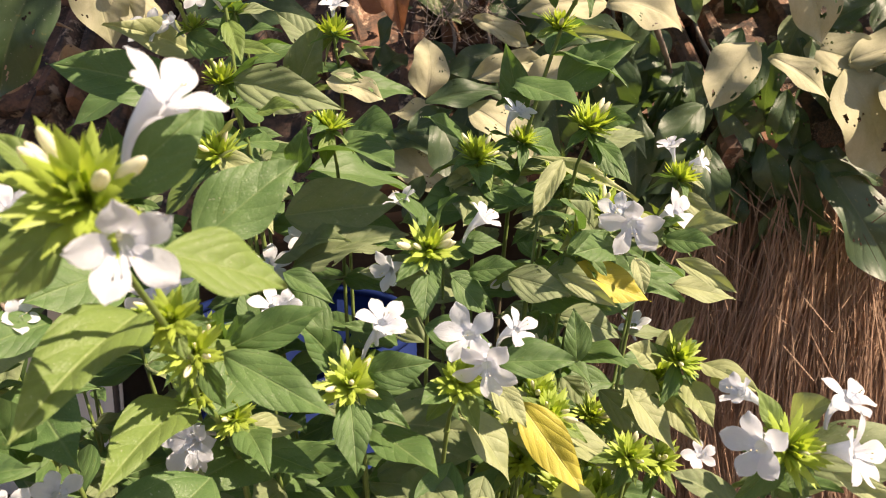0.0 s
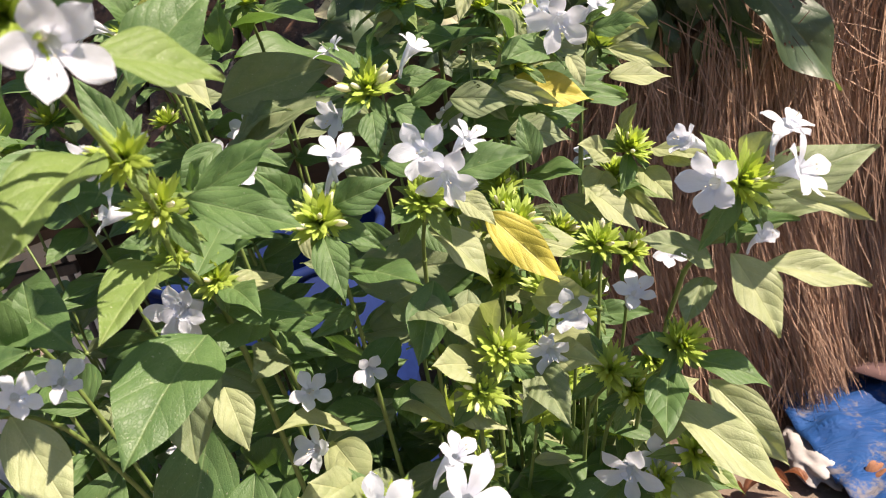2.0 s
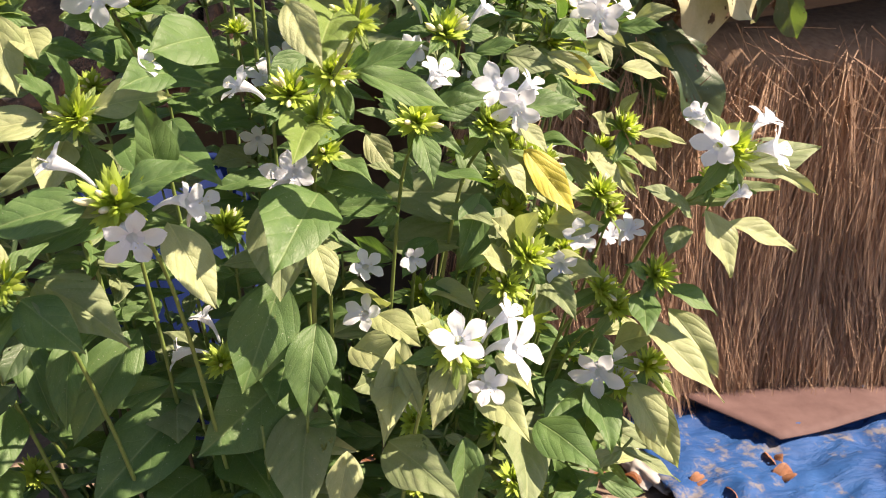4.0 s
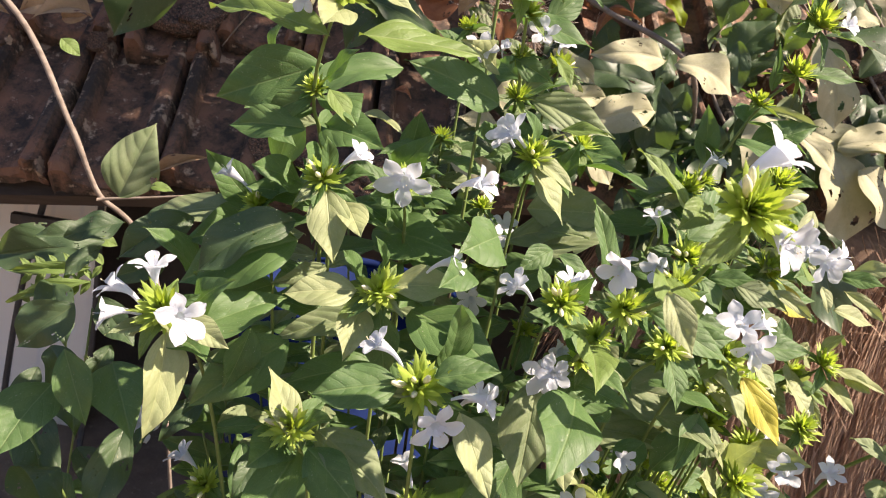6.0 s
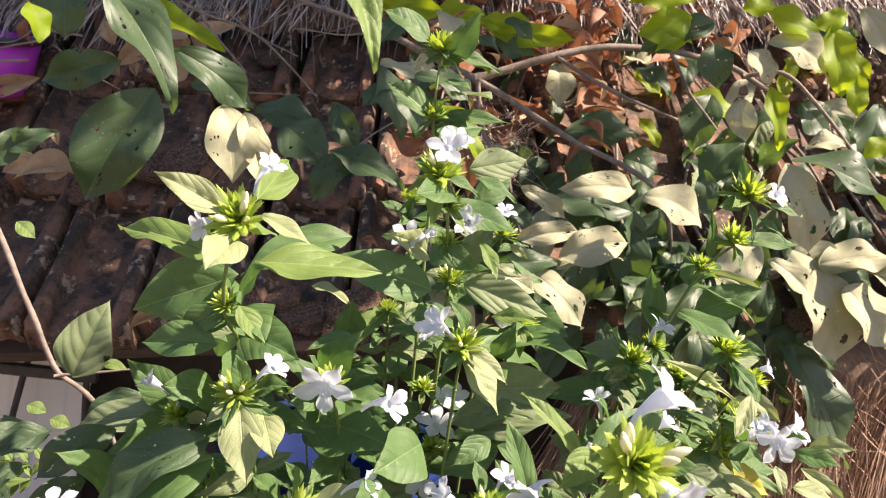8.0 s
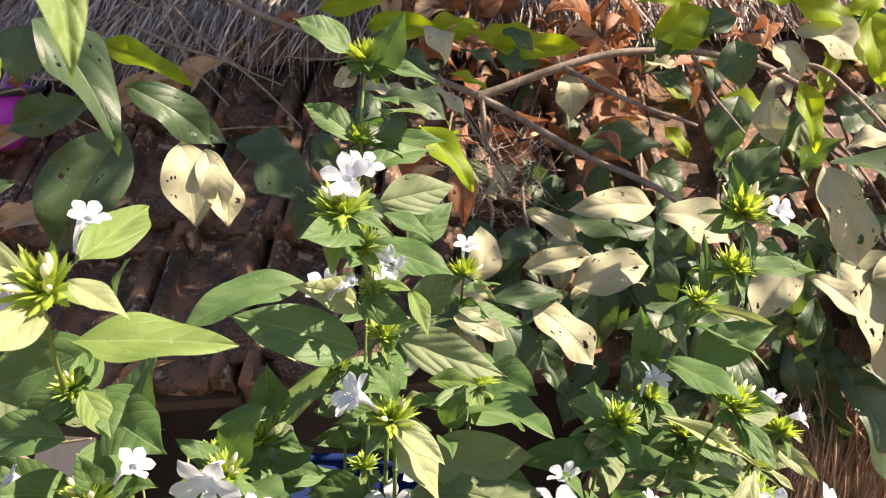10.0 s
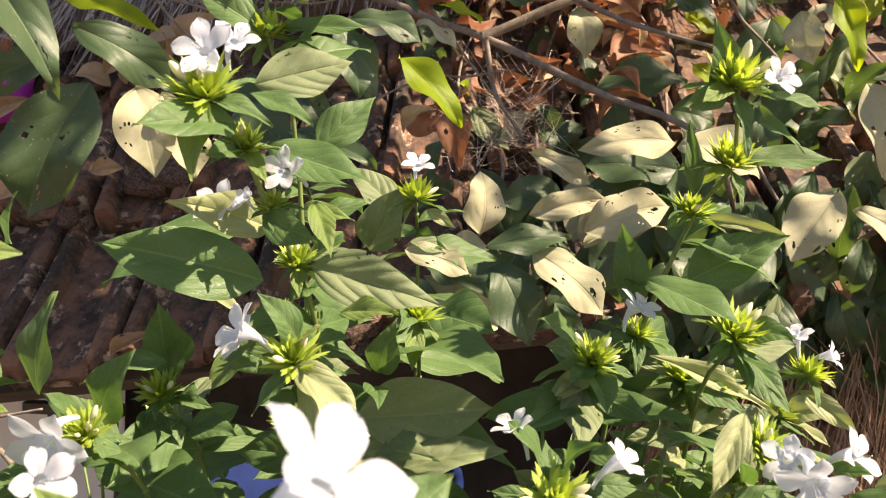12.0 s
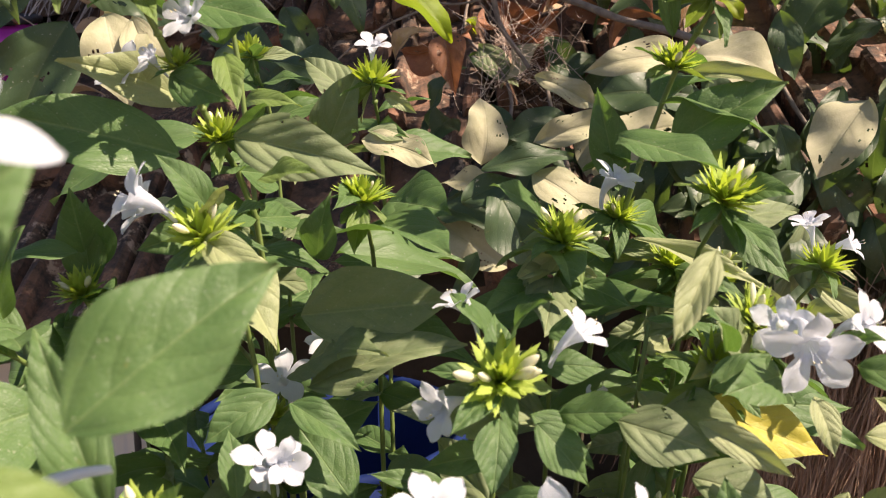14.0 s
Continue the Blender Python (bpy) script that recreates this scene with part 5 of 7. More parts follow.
s = stem("green leafy stem with a bristly flower head and one white flower", (0.052, 0.638, 0.000), [(0.145, 0.766, 0.564), (0.196, 0.788, 0.926)], (0.221, 0.761, 1.022), clear=0.13, fringe=4)
head(s, (0.221, 0.761, 1.026), (0.47, 0.48, 0.74), 0.017, 1)
leaf(s, (0.231, 0.771, 1.022), (0.258, 0.732, 1.035), 0.60, "p", (-0.18, -0.70, 0.76))
flower(s, (0.203, 0.797, 0.906), (0.209, 0.806, 0.882), 0.0314)
s = stem("green leafy stem with a bristly flower head and one white flower", (-0.076, 0.644, 0.000), [(-0.085, 0.729, 0.663), (-0.090, 0.728, 1.106)], (-0.092, 0.690, 1.202), clear=0.13, fringe=1)
head(s, (-0.092, 0.690, 1.206), (0.06, 0.30, 0.95), 0.018, 2)
leaf(s, (-0.129, 0.717, 1.158), (-0.100, 0.693, 1.212), 0.59, "d", (0.21, -0.79, 0.61))
leaf(s, (-0.084, 0.688, 1.194), (-0.062, 0.687, 1.181), 0.42, "p", (0.15, -0.80, 0.61))
leaf(s, (-0.095, 0.684, 1.170), (-0.062, 0.684, 1.162), 0.48, "d", (0.16, -0.79, 0.64))
leaf(s, (-0.106, 0.717, 1.188), (-0.147, 0.731, 1.220), 0.61, "d", (0.22, -0.79, 0.58))
flower(s, (-0.091, 0.694, 1.229), (-0.093, 0.706, 1.211), 0.0225)
s = stem("green leafy stem with a bristly flower head and only buds", (-0.131, 0.631, 0.000), [(-0.167, 0.733, 0.610), (-0.187, 0.741, 1.009)], (-0.197, 0.707, 1.105), clear=0.13, fringe=1)
head(s, (-0.197, 0.707, 1.109), (-0.12, 0.37, 0.92), 0.015, 1)
s = stem("green leafy stem with a bristly flower head and only buds", (-0.102, 0.658, 0.000), [(-0.135, 0.680, 0.586), (-0.154, 0.644, 0.966)], (-0.163, 0.588, 1.062), clear=0.13, fringe=1)
head(s, (-0.163, 0.588, 1.066), (-0.07, -0.14, 0.99), 0.014, 2)
leaf(s, (-0.125, 0.619, 1.026), (-0.066, 0.551, 1.058), 0.52, "d", (-0.09, -0.75, 0.74))
leaf(s, (-0.261, 0.573, 1.027), (-0.185, 0.526, 1.027), 0.70, "g", (0.04, -0.76, 0.77))
s = stem("green leafy stem with a bristly flower head and several white flowers", (-0.084, 0.604, 0.000), [(-0.118, 0.663, 0.553), (-0.136, 0.647, 0.905)], (-0.145, 0.602, 1.001), clear=0.13, fringe=1)
head(s, (-0.145, 0.602, 1.005), (-0.04, -0.08, 1.00), 0.016, 2)
flower(s, (-0.128, 0.685, 1.025), (-0.139, 0.696, 1.005), 0.0262)
flower(s, (-0.119, 0.661, 1.035), (-0.122, 0.681, 1.020), 0.0272)
flower(s, (-0.141, 0.616, 1.022), (-0.140, 0.633, 0.999), 0.0348)
flower(s, (-0.151, 0.603, 0.964), (-0.141, 0.627, 0.973), 0.0292)
s = stem("green leafy stem with a bristly flower head and only buds", (-0.083, 0.617, 0.000), [(-0.083, 0.660, 0.626), (-0.083, 0.636, 1.039)], (-0.083, 0.586, 1.135), clear=0.13, fringe=1)
head(s, (-0.083, 0.586, 1.139), (0.08, -0.15, 0.99), 0.018, 2)
leaf(s, (-0.091, 0.593, 1.116), (-0.032, 0.530, 1.115), 0.74, "g", (0.14, -0.77, 0.75))
leaf(s, (-0.089, 0.591, 1.139), (-0.094, 0.558, 1.133), 0.46, "g", (0.19, -0.78, 0.71))
leaf(s, (-0.120, 0.587, 1.069), (-0.033, 0.591, 1.078), 0.59, "d", (0.16, -0.76, 0.79))
leaf(s, (-0.114, 0.572, 1.032), (-0.025, 0.568, 1.059), 0.50, "d", (0.15, -0.74, 0.84))
leaf(s, (-0.076, 0.636, 1.128), (-0.035, 0.593, 1.127), 0.75, "g", (0.13, -0.78, 0.71))
leaf(s, (-0.105, 0.568, 1.105), (-0.094, 0.554, 1.143), 0.56, "g", (0.20, -0.77, 0.73))
leaf(s, (-0.108, 0.565, 1.097), (-0.101, 0.529, 1.095), 0.47, "g", (0.21, -0.76, 0.78))
s = stem("green leafy stem with a bristly flower head and several white flowers", (0.018, 0.531, 0.000), [(0.108, 0.510, 0.538), (0.157, 0.451, 0.878), (0.182, 0.384, 0.972)], (0.170, 0.344, 1.005), clear=0.16, fringe=4)
head(s, (0.170, 0.344, 1.009), (0.32, -0.74, 0.59), 0.021, 4)
head(s, (0.182, 0.384, 0.978), (0.36, -0.68, 0.64), 0.017, 1)
leaf(s, (0.188, 0.390, 0.998), (0.199, 0.369, 1.021), 0.71, "p", (-0.18, -0.66, 0.86))
leaf(s, (0.182, 0.362, 0.990), (0.175, 0.348, 0.976), 0.61, "g", (-0.17, -0.64, 0.91))
leaf(s, (0.186, 0.340, 0.998), (0.224, 0.322, 0.980), 0.26, "p", (-0.22, -0.65, 0.84))
leaf(s, (0.173, 0.376, 0.954), (0.186, 0.350, 0.909), 0.60, "p", (-0.15, -0.65, 0.91))
leaf(s, (0.189, 0.372, 0.944), (0.245, 0.358, 0.923), 0.40, "p", (-0.20, -0.64, 0.90))
leaf(s, (0.162, 0.374, 0.949), (0.121, 0.384, 0.972), 0.52, "d", (-0.09, -0.69, 0.87))
leaf(s, (0.159, 0.380, 0.941), (0.135, 0.355, 0.927), 0.62, "d", (-0.10, -0.67, 0.91))
flower(s, (0.147, 0.335, 1.014), (0.169, 0.355, 1.003), 0.0305)
flower(s, (0.144, 0.361, 1.032), (0.168, 0.367, 1.012), 0.0212)
flower(s, (0.203, 0.360, 1.029), (0.196, 0.369, 1.006), 0.0257)
flower(s, (0.196, 0.334, 1.011), (0.182, 0.350, 1.003), 0.0305)
flower(s, (0.174, 0.334, 0.981), (0.170, 0.349, 0.965), 0.0159)
s = stem("green leafy stem with a bristly flower head and several white flowers", (-0.032, 0.551, 0.000), [(-0.019, 0.565, 0.592), (-0.012, 0.525, 0.977)], (-0.008, 0.468, 1.073), clear=0.13, fringe=4)
head(s, (-0.008, 0.468, 1.077), (0.17, -0.56, 0.81), 0.021, 5)
leaf(s, (-0.007, 0.521, 1.071), (-0.031, 0.500, 1.103), 0.53, "g", (0.07, -0.75, 0.82))
leaf(s, (-0.003, 0.487, 1.082), (0.008, 0.452, 1.112), 0.42, "g", (0.02, -0.74, 0.82))
leaf(s, (0.010, 0.500, 1.070), (0.039, 0.500, 1.069), 0.63, "g", (-0.01, -0.72, 0.85))
leaf(s, (-0.009, 0.460, 1.061), (-0.012, 0.440, 1.037), 0.61, "g", (0.11, -0.73, 0.86))
leaf(s, (-0.012, 0.501, 1.056), (-0.036, 0.481, 1.062), 0.49, "g", (0.15, -0.75, 0.81))
leaf(s, (0.004, 0.475, 1.057), (0.031, 0.473, 1.034), 0.52, "g", (0.05, -0.73, 0.85))
leaf(s, (0.014, 0.509, 1.083), (0.033, 0.492, 1.088), 0.58, "g", (0.05, -0.77, 0.76))
leaf(s, (0.016, 0.471, 1.059), (0.044, 0.448, 1.069), 0.61, "g", (0.07, -0.77, 0.76))
leaf(s, (0.006, 0.463, 1.058), (0.027, 0.457, 1.034), 0.61, "g", (0.09, -0.76, 0.79))
flower(s, (-0.029, 0.509, 1.100), (-0.018, 0.514, 1.077), 0.0229)
flower(s, (-0.035, 0.466, 1.061), (-0.017, 0.481, 1.059), 0.0249)
flower(s, (0.028, 0.484, 1.093), (0.013, 0.490, 1.073), 0.0233)
s = stem("green leafy stem with a bristly flower head and two white flowers", (-0.051, 0.556, 0.000), [(-0.050, 0.519, 0.565), (-0.049, 0.451, 0.927)], (-0.048, 0.380, 1.023), clear=0.13, fringe=4)
head(s, (-0.048, 0.380, 1.027), (0.09, -0.73, 0.67), 0.020, 5)
leaf(s, (-0.048, 0.377, 1.017), (-0.043, 0.354, 0.986), 0.56, "g", (0.20, -0.71, 0.91))
leaf(s, (-0.039, 0.381, 1.031), (-0.003, 0.378, 1.039), 0.61, "g", (0.16, -0.74, 0.85))
leaf(s, (-0.056, 0.407, 1.020), (-0.076, 0.386, 1.058), 0.48, "g", (0.23, -0.74, 0.83))
leaf(s, (-0.041, 0.411, 0.984), (-0.002, 0.355, 0.986), 0.52, "g", (0.15, -0.70, 0.92))
leaf(s, (-0.024, 0.423, 0.926), (-0.053, 0.405, 0.902), 0.65, "g", (0.21, -0.70, 0.92))
leaf(s, (-0.019, 0.426, 0.949), (0.011, 0.372, 0.949), 0.49, "d", (0.14, -0.72, 0.89))
flower(s, (-0.031, 0.392, 1.058), (-0.036, 0.403, 1.038), 0.0256)
flower(s, (-0.029, 0.407, 1.049), (-0.045, 0.412, 1.026), 0.0234)
s = stem("green leafy stem with a bristly flower head and several white flowers", (-0.060, 0.594, 0.000), [(-0.087, 0.536, 0.554), (-0.102, 0.456, 0.907)], (-0.110, 0.379, 1.003), clear=0.13, fringe=1)
head(s, (-0.110, 0.379, 1.007), (0.02, -0.74, 0.67), 0.014, 2)
leaf(s, (-0.137, 0.386, 0.983), (-0.144, 0.352, 0.914), 0.62, "d", (0.02, -0.75, 0.80))
leaf(s, (-0.141, 0.385, 0.917), (-0.172, 0.356, 0.846), 0.61, "g", (0.04, -0.72, 0.87))
leaf(s, (-0.120, 0.368, 0.889), (-0.131, 0.339, 0.830), 0.56, "g", (0.00, -0.70, 0.90))
leaf(s, (-0.105, 0.383, 0.998), (-0.084, 0.344, 0.993), 0.49, "g", (0.28, -0.69, 0.91))
leaf(s, (-0.120, 0.416, 0.988), (-0.137, 0.387, 0.986), 0.55, "g", (0.32, -0.69, 0.89))
leaf(s, (-0.106, 0.407, 0.999), (-0.085, 0.377, 1.023), 0.53, "g", (0.28, -0.71, 0.87))
leaf(s, (-0.101, 0.432, 0.963), (-0.141, 0.376, 0.965), 0.67, "g", (0.31, -0.68, 0.92))
flower(s, (-0.136, 0.378, 0.991), (-0.134, 0.401, 0.991), 0.0298)
flower(s, (-0.120, 0.398, 1.002), (-0.117, 0.421, 1.003), 0.0192)
flower(s, (-0.131, 0.371, 0.995), (-0.125, 0.393, 0.990), 0.0241)
flower(s, (-0.109, 0.391, 1.012), (-0.118, 0.409, 0.996), 0.0128)
flower(s, (-0.081, 0.392, 0.920), (-0.085, 0.411, 0.905), 0.0243)
flower(s, (-0.045, 0.402, 0.918), (-0.048, 0.426, 0.913), 0.0208)
s = stem("green leafy stem with a bristly flower head and one white flower", (-0.119, 0.616, 0.000), [(-0.191, 0.606, 0.601), (-0.230, 0.553, 0.993)], (-0.249, 0.489, 1.089), clear=0.13, fringe=1)
head(s, (-0.249, 0.489, 1.093), (-0.19, -0.50, 0.84), 0.018, 4)
leaf(s, (-0.257, 0.528, 1.084), (-0.228, 0.505, 1.132), 0.55, "g", (0.43, -0.70, 0.76))
leaf(s, (-0.240, 0.484, 1.091), (-0.223, 0.477, 1.079), 0.63, "g", (0.44, -0.68, 0.81))
leaf(s, (-0.241, 0.508, 1.076), (-0.209, 0.466, 1.085), 0.66, "g", (0.42, -0.69, 0.82))
leaf(s, (-0.259, 0.503, 1.093), (-0.268, 0.488, 1.112), 0.48, "g", (0.47, -0.67, 0.77))
leaf(s, (-0.255, 0.494, 1.079), (-0.277, 0.464, 1.080), 0.56, "g", (0.48, -0.65, 0.81))
flower(s, (-0.252, 0.459, 1.096), (-0.248, 0.483, 1.102), 0.0344)
s = stem("green leafy stem with a bristly flower head and only buds", (-0.141, 0.635, 0.000), [(-0.195, 0.660, 0.598), (-0.225, 0.626, 0.988)], (-0.240, 0.572, 1.084), clear=0.13, fringe=1)
head(s, (-0.240, 0.572, 1.088), (-0.20, -0.21, 0.96), 0.017, 3)
leaf(s, (-0.243, 0.594, 1.093), (-0.239, 0.568, 1.143), 0.62, "g", (0.40, -0.73, 0.72))
leaf(s, (-0.233, 0.579, 1.077), (-0.208, 0.547, 1.092), 0.56, "g", (0.37, -0.72, 0.78))
leaf(s, (-0.247, 0.587, 1.067), (-0.240, 0.551, 1.058), 0.70, "g", (0.40, -0.70, 0.80))
s = stem("green leafy stem with a bristly flower head and several white flowers", (-0.199, 0.603, 0.000), [(-0.293, 0.596, 0.444), (-0.345, 0.544, 0.708)], (-0.371, 0.481, 0.804), clear=0.13, fringe=1)
head(s, (-0.371, 0.481, 0.808), (-0.35, -0.50, 0.79), 0.019, 2)
leaf(s, (-0.355, 0.480, 0.786), (-0.360, 0.410, 0.754), 0.51, "g", (0.27, -0.68, 0.93))
leaf(s, (-0.303, 0.495, 0.837), (-0.310, 0.459, 0.766), 0.41, "g", (0.22, -0.71, 0.90))
leaf(s, (-0.255, 0.502, 0.832), (-0.309, 0.464, 0.749), 0.48, "g", (0.19, -0.71, 0.91))
leaf(s, (-0.346, 0.515, 0.830), (-0.318, 0.471, 0.762), 0.38, "g", (0.24, -0.71, 0.89))
leaf(s, (-0.373, 0.477, 0.732), (-0.354, 0.407, 0.721), 0.57, "g", (0.27, -0.66, 0.97))
leaf(s, (-0.385, 0.501, 0.792), (-0.413, 0.490, 0.742), 0.64, "g", (0.30, -0.68, 0.91))
flower(s, (-0.387, 0.447, 0.735), (-0.393, 0.473, 0.735), 0.0275)
flower(s, (-0.453, 0.615, 0.778), (-0.466, 0.637, 0.759), 0.0340)
flower(s, (-0.395, 0.493, 0.826), (-0.377, 0.494, 0.807), 0.0272)
s = stem("green leafy stem with a bristly flower head and two white flowers", (-0.124, 0.589, 0.000), [(-0.161, 0.587, 0.446), (-0.181, 0.538, 0.710)], (-0.191, 0.476, 0.806), clear=0.13, fringe=1)
head(s, (-0.191, 0.476, 0.810), (-0.10, -0.54, 0.83), 0.018, 1)
leaf(s, (-0.223, 0.510, 0.755), (-0.299, 0.450, 0.700), 0.66, "g", (0.17, -0.68, 0.95))
leaf(s, (-0.129, 0.504, 0.781), (-0.213, 0.442, 0.741), 0.73, "g", (0.07, -0.69, 0.93))
leaf(s, (-0.118, 0.473, 0.764), (-0.134, 0.393, 0.701), 0.62, "d", (0.03, -0.66, 0.97))
leaf(s, (-0.233, 0.538, 0.763), (-0.230, 0.468, 0.740), 0.91, "d", (0.14, -0.70, 0.93))
leaf(s, (-0.162, 0.527, 0.759), (-0.125, 0.494, 0.830), 0.71, "g", (0.05, -0.71, 0.89))
leaf(s, (-0.189, 0.507, 0.714), (-0.149, 0.428, 0.694), 0.83, "g", (0.07, -0.67, 0.98))
leaf(s, (-0.214, 0.494, 0.689), (-0.262, 0.445, 0.682), 0.87, "g", (0.14, -0.66, 0.99))
leaf(s, (-0.129, 0.511, 0.800), (-0.149, 0.448, 0.776), 0.72, "g", (0.04, -0.70, 0.91))
flower(s, (-0.228, 0.488, 0.814), (-0.197, 0.489, 0.809), 0.0278)
flower(s, (-0.205, 0.493, 0.846), (-0.191, 0.491, 0.819), 0.0230)
s = stem("green leafy stem with a bristly flower head and several white flowers", (-0.083, 0.521, 0.000), [(-0.060, 0.451, 0.498), (-0.048, 0.365, 0.805)], (-0.042, 0.285, 0.901), clear=0.13, fringe=4)
head(s, (-0.042, 0.285, 0.905), (0.08, -0.83, 0.55), 0.019, 2)
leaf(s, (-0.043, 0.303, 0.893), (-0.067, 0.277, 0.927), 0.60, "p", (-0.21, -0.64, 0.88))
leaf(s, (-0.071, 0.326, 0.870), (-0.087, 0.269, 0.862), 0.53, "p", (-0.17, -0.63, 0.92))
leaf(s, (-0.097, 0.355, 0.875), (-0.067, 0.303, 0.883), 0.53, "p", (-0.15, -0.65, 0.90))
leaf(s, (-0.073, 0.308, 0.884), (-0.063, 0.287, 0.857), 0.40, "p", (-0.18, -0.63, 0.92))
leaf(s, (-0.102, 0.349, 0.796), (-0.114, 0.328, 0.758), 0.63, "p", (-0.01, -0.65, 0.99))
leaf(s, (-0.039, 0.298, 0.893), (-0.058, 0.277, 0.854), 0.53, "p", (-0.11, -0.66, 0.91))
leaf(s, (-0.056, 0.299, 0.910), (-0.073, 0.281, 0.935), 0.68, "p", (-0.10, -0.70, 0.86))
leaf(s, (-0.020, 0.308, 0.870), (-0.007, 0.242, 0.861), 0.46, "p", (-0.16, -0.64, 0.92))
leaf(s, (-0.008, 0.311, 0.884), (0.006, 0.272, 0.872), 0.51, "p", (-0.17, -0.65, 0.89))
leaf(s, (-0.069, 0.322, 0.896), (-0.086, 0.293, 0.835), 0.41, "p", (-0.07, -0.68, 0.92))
leaf(s, (-0.078, 0.320, 0.820), (-0.044, 0.249, 0.818), 0.50, "d", (-0.09, -0.63, 0.97))
leaf(s, (-0.033, 0.291, 0.837), (-0.038, 0.274, 0.790), 0.55, "g", (-0.12, -0.62, 0.97))
leaf(s, (0.005, 0.303, 0.837), (-0.008, 0.237, 0.814), 0.57, "d", (-0.16, -0.61, 0.96))
leaf(s, (0.016, 0.291, 0.843), (0.038, 0.234, 0.839), 0.56, "g", (-0.20, -0.60, 0.94))
leaf(s, (-0.076, 0.391, 0.883), (-0.053, 0.336, 0.881), 0.50, "p", (-0.07, -0.70, 0.87))
flower(s, (-0.044, 0.272, 0.919), (-0.043, 0.288, 0.898), 0.0307)
flower(s, (-0.002, 0.301, 0.919), (-0.019, 0.309, 0.895), 0.0232)
flower(s, (-0.001, 0.285, 0.901), (-0.019, 0.302, 0.890), 0.0362)
flower(s, (-0.024, 0.272, 0.883), (-0.025, 0.294, 0.878), 0.0238)
flower(s, (-0.087, 0.377, 0.890), (-0.073, 0.392, 0.878), 0.0266)
s = stem("green leafy stem with a bristly flower head and two white flowers", (0.057, 0.541, 0.000), [(0.090, 0.507, 0.448), (0.108, 0.441, 0.715)], (0.117, 0.370, 0.811), clear=0.13, fringe=4)
head(s, (0.117, 0.370, 0.815), (0.28, -0.72, 0.63), 0.016, 2)
leaf(s, (0.098, 0.384, 0.806), (0.089, 0.320, 0.788), 0.50, "g", (-0.22, -0.61, 0.92))
leaf(s, (0.124, 0.369, 0.817), (0.143, 0.336, 0.772), 0.59, "p", (-0.26, -0.59, 0.91))
leaf(s, (0.134, 0.372, 0.804), (0.157, 0.336, 0.754), 0.54, "p", (-0.26, -0.58, 0.92))
leaf(s, (0.135, 0.381, 0.831), (0.162, 0.363, 0.802), 0.57, "p", (-0.27, -0.60, 0.88))
leaf(s, (0.121, 0.397, 0.834), (0.142, 0.370, 0.856), 0.85, "p", (-0.25, -0.62, 0.86))
leaf(s, (0.094, 0.394, 0.801), (0.048, 0.358, 0.793), 0.57, "g", (-0.19, -0.62, 0.92))
flower(s, (0.096, 0.369, 0.826), (0.110, 0.388, 0.824), 0.0330)
flower(s, (0.118, 0.374, 0.826), (0.122, 0.395, 0.820), 0.0289)
s = stem("green leafy stem with a bristly flower head and several white flowers", (0.000, 0.583, 0.000), [(0.019, 0.527, 0.511), (0.030, 0.449, 0.829)], (0.035, 0.372, 0.925), clear=0.13, fringe=4)
head(s, (0.035, 0.372, 0.929), (0.19, -0.73, 0.65), 0.019, 3)
leaf(s, (-0.029, 0.418, 0.888), (-0.002, 0.372, 0.885), 0.51, "p", (-0.20, -0.66, 0.85))
leaf(s, (0.002, 0.392, 0.896), (0.029, 0.369, 0.877), 0.65, "p", (-0.23, -0.64, 0.85))
leaf(s, (0.033, 0.392, 0.930), (0.037, 0.368, 0.963), 0.62, "p", (-0.26, -0.65, 0.79))
leaf(s, (0.018, 0.381, 0.918), (-0.007, 0.359, 0.936), 0.74, "p", (-0.24, -0.65, 0.82))
leaf(s, (0.062, 0.403, 0.901), (0.088, 0.360, 0.911), 0.50, "p", (-0.29, -0.62, 0.81))
leaf(s, (0.055, 0.396, 0.900), (0.061, 0.341, 0.888), 0.48, "d", (-0.27, -0.62, 0.84))
leaf(s, (0.031, 0.396, 0.928), (0.002, 0.369, 0.959), 0.56, "p", (-0.16, -0.70, 0.78))
leaf(s, (0.064, 0.425, 0.932), (0.093, 0.378, 0.946), 0.49, "p", (-0.22, -0.68, 0.77))
leaf(s, (0.035, 0.397, 0.908), (-0.003, 0.370, 0.927), 0.56, "p", (-0.16, -0.70, 0.81))
leaf(s, (0.005, 0.405, 0.966), (-0.015, 0.384, 0.924), 0.57, "g", (-0.14, -0.72, 0.78))
leaf(s, (0.068, 0.406, 0.903), (0.037, 0.364, 0.883), 0.56, "d", (-0.19, -0.67, 0.83))
flower(s, (0.119, 0.386, 0.940), (0.117, 0.398, 0.922), 0.0232)
flower(s, (0.078, 0.385, 0.936), (0.093, 0.398, 0.918), 0.0272)
flower(s, (0.062, 0.381, 0.913), (0.069, 0.403, 0.914), 0.0255)
s = stem("green leafy stem with a bristly flower head and only buds", (0.047, 0.566, 0.000), [(0.098, 0.519, 0.499), (0.126, 0.446, 0.807)], (0.140, 0.372, 0.903), clear=0.13, fringe=4)
head(s, (0.140, 0.372, 0.907), (0.30, -0.71, 0.63), 0.018, 2)
leaf(s, (0.130, 0.376, 0.891), (0.108, 0.325, 0.880), 0.47, "g", (-0.05, -0.64, 0.98))
leaf(s, (0.145, 0.368, 0.895), (0.180, 0.350, 0.878), 0.58, "g", (-0.11, -0.63, 0.97))
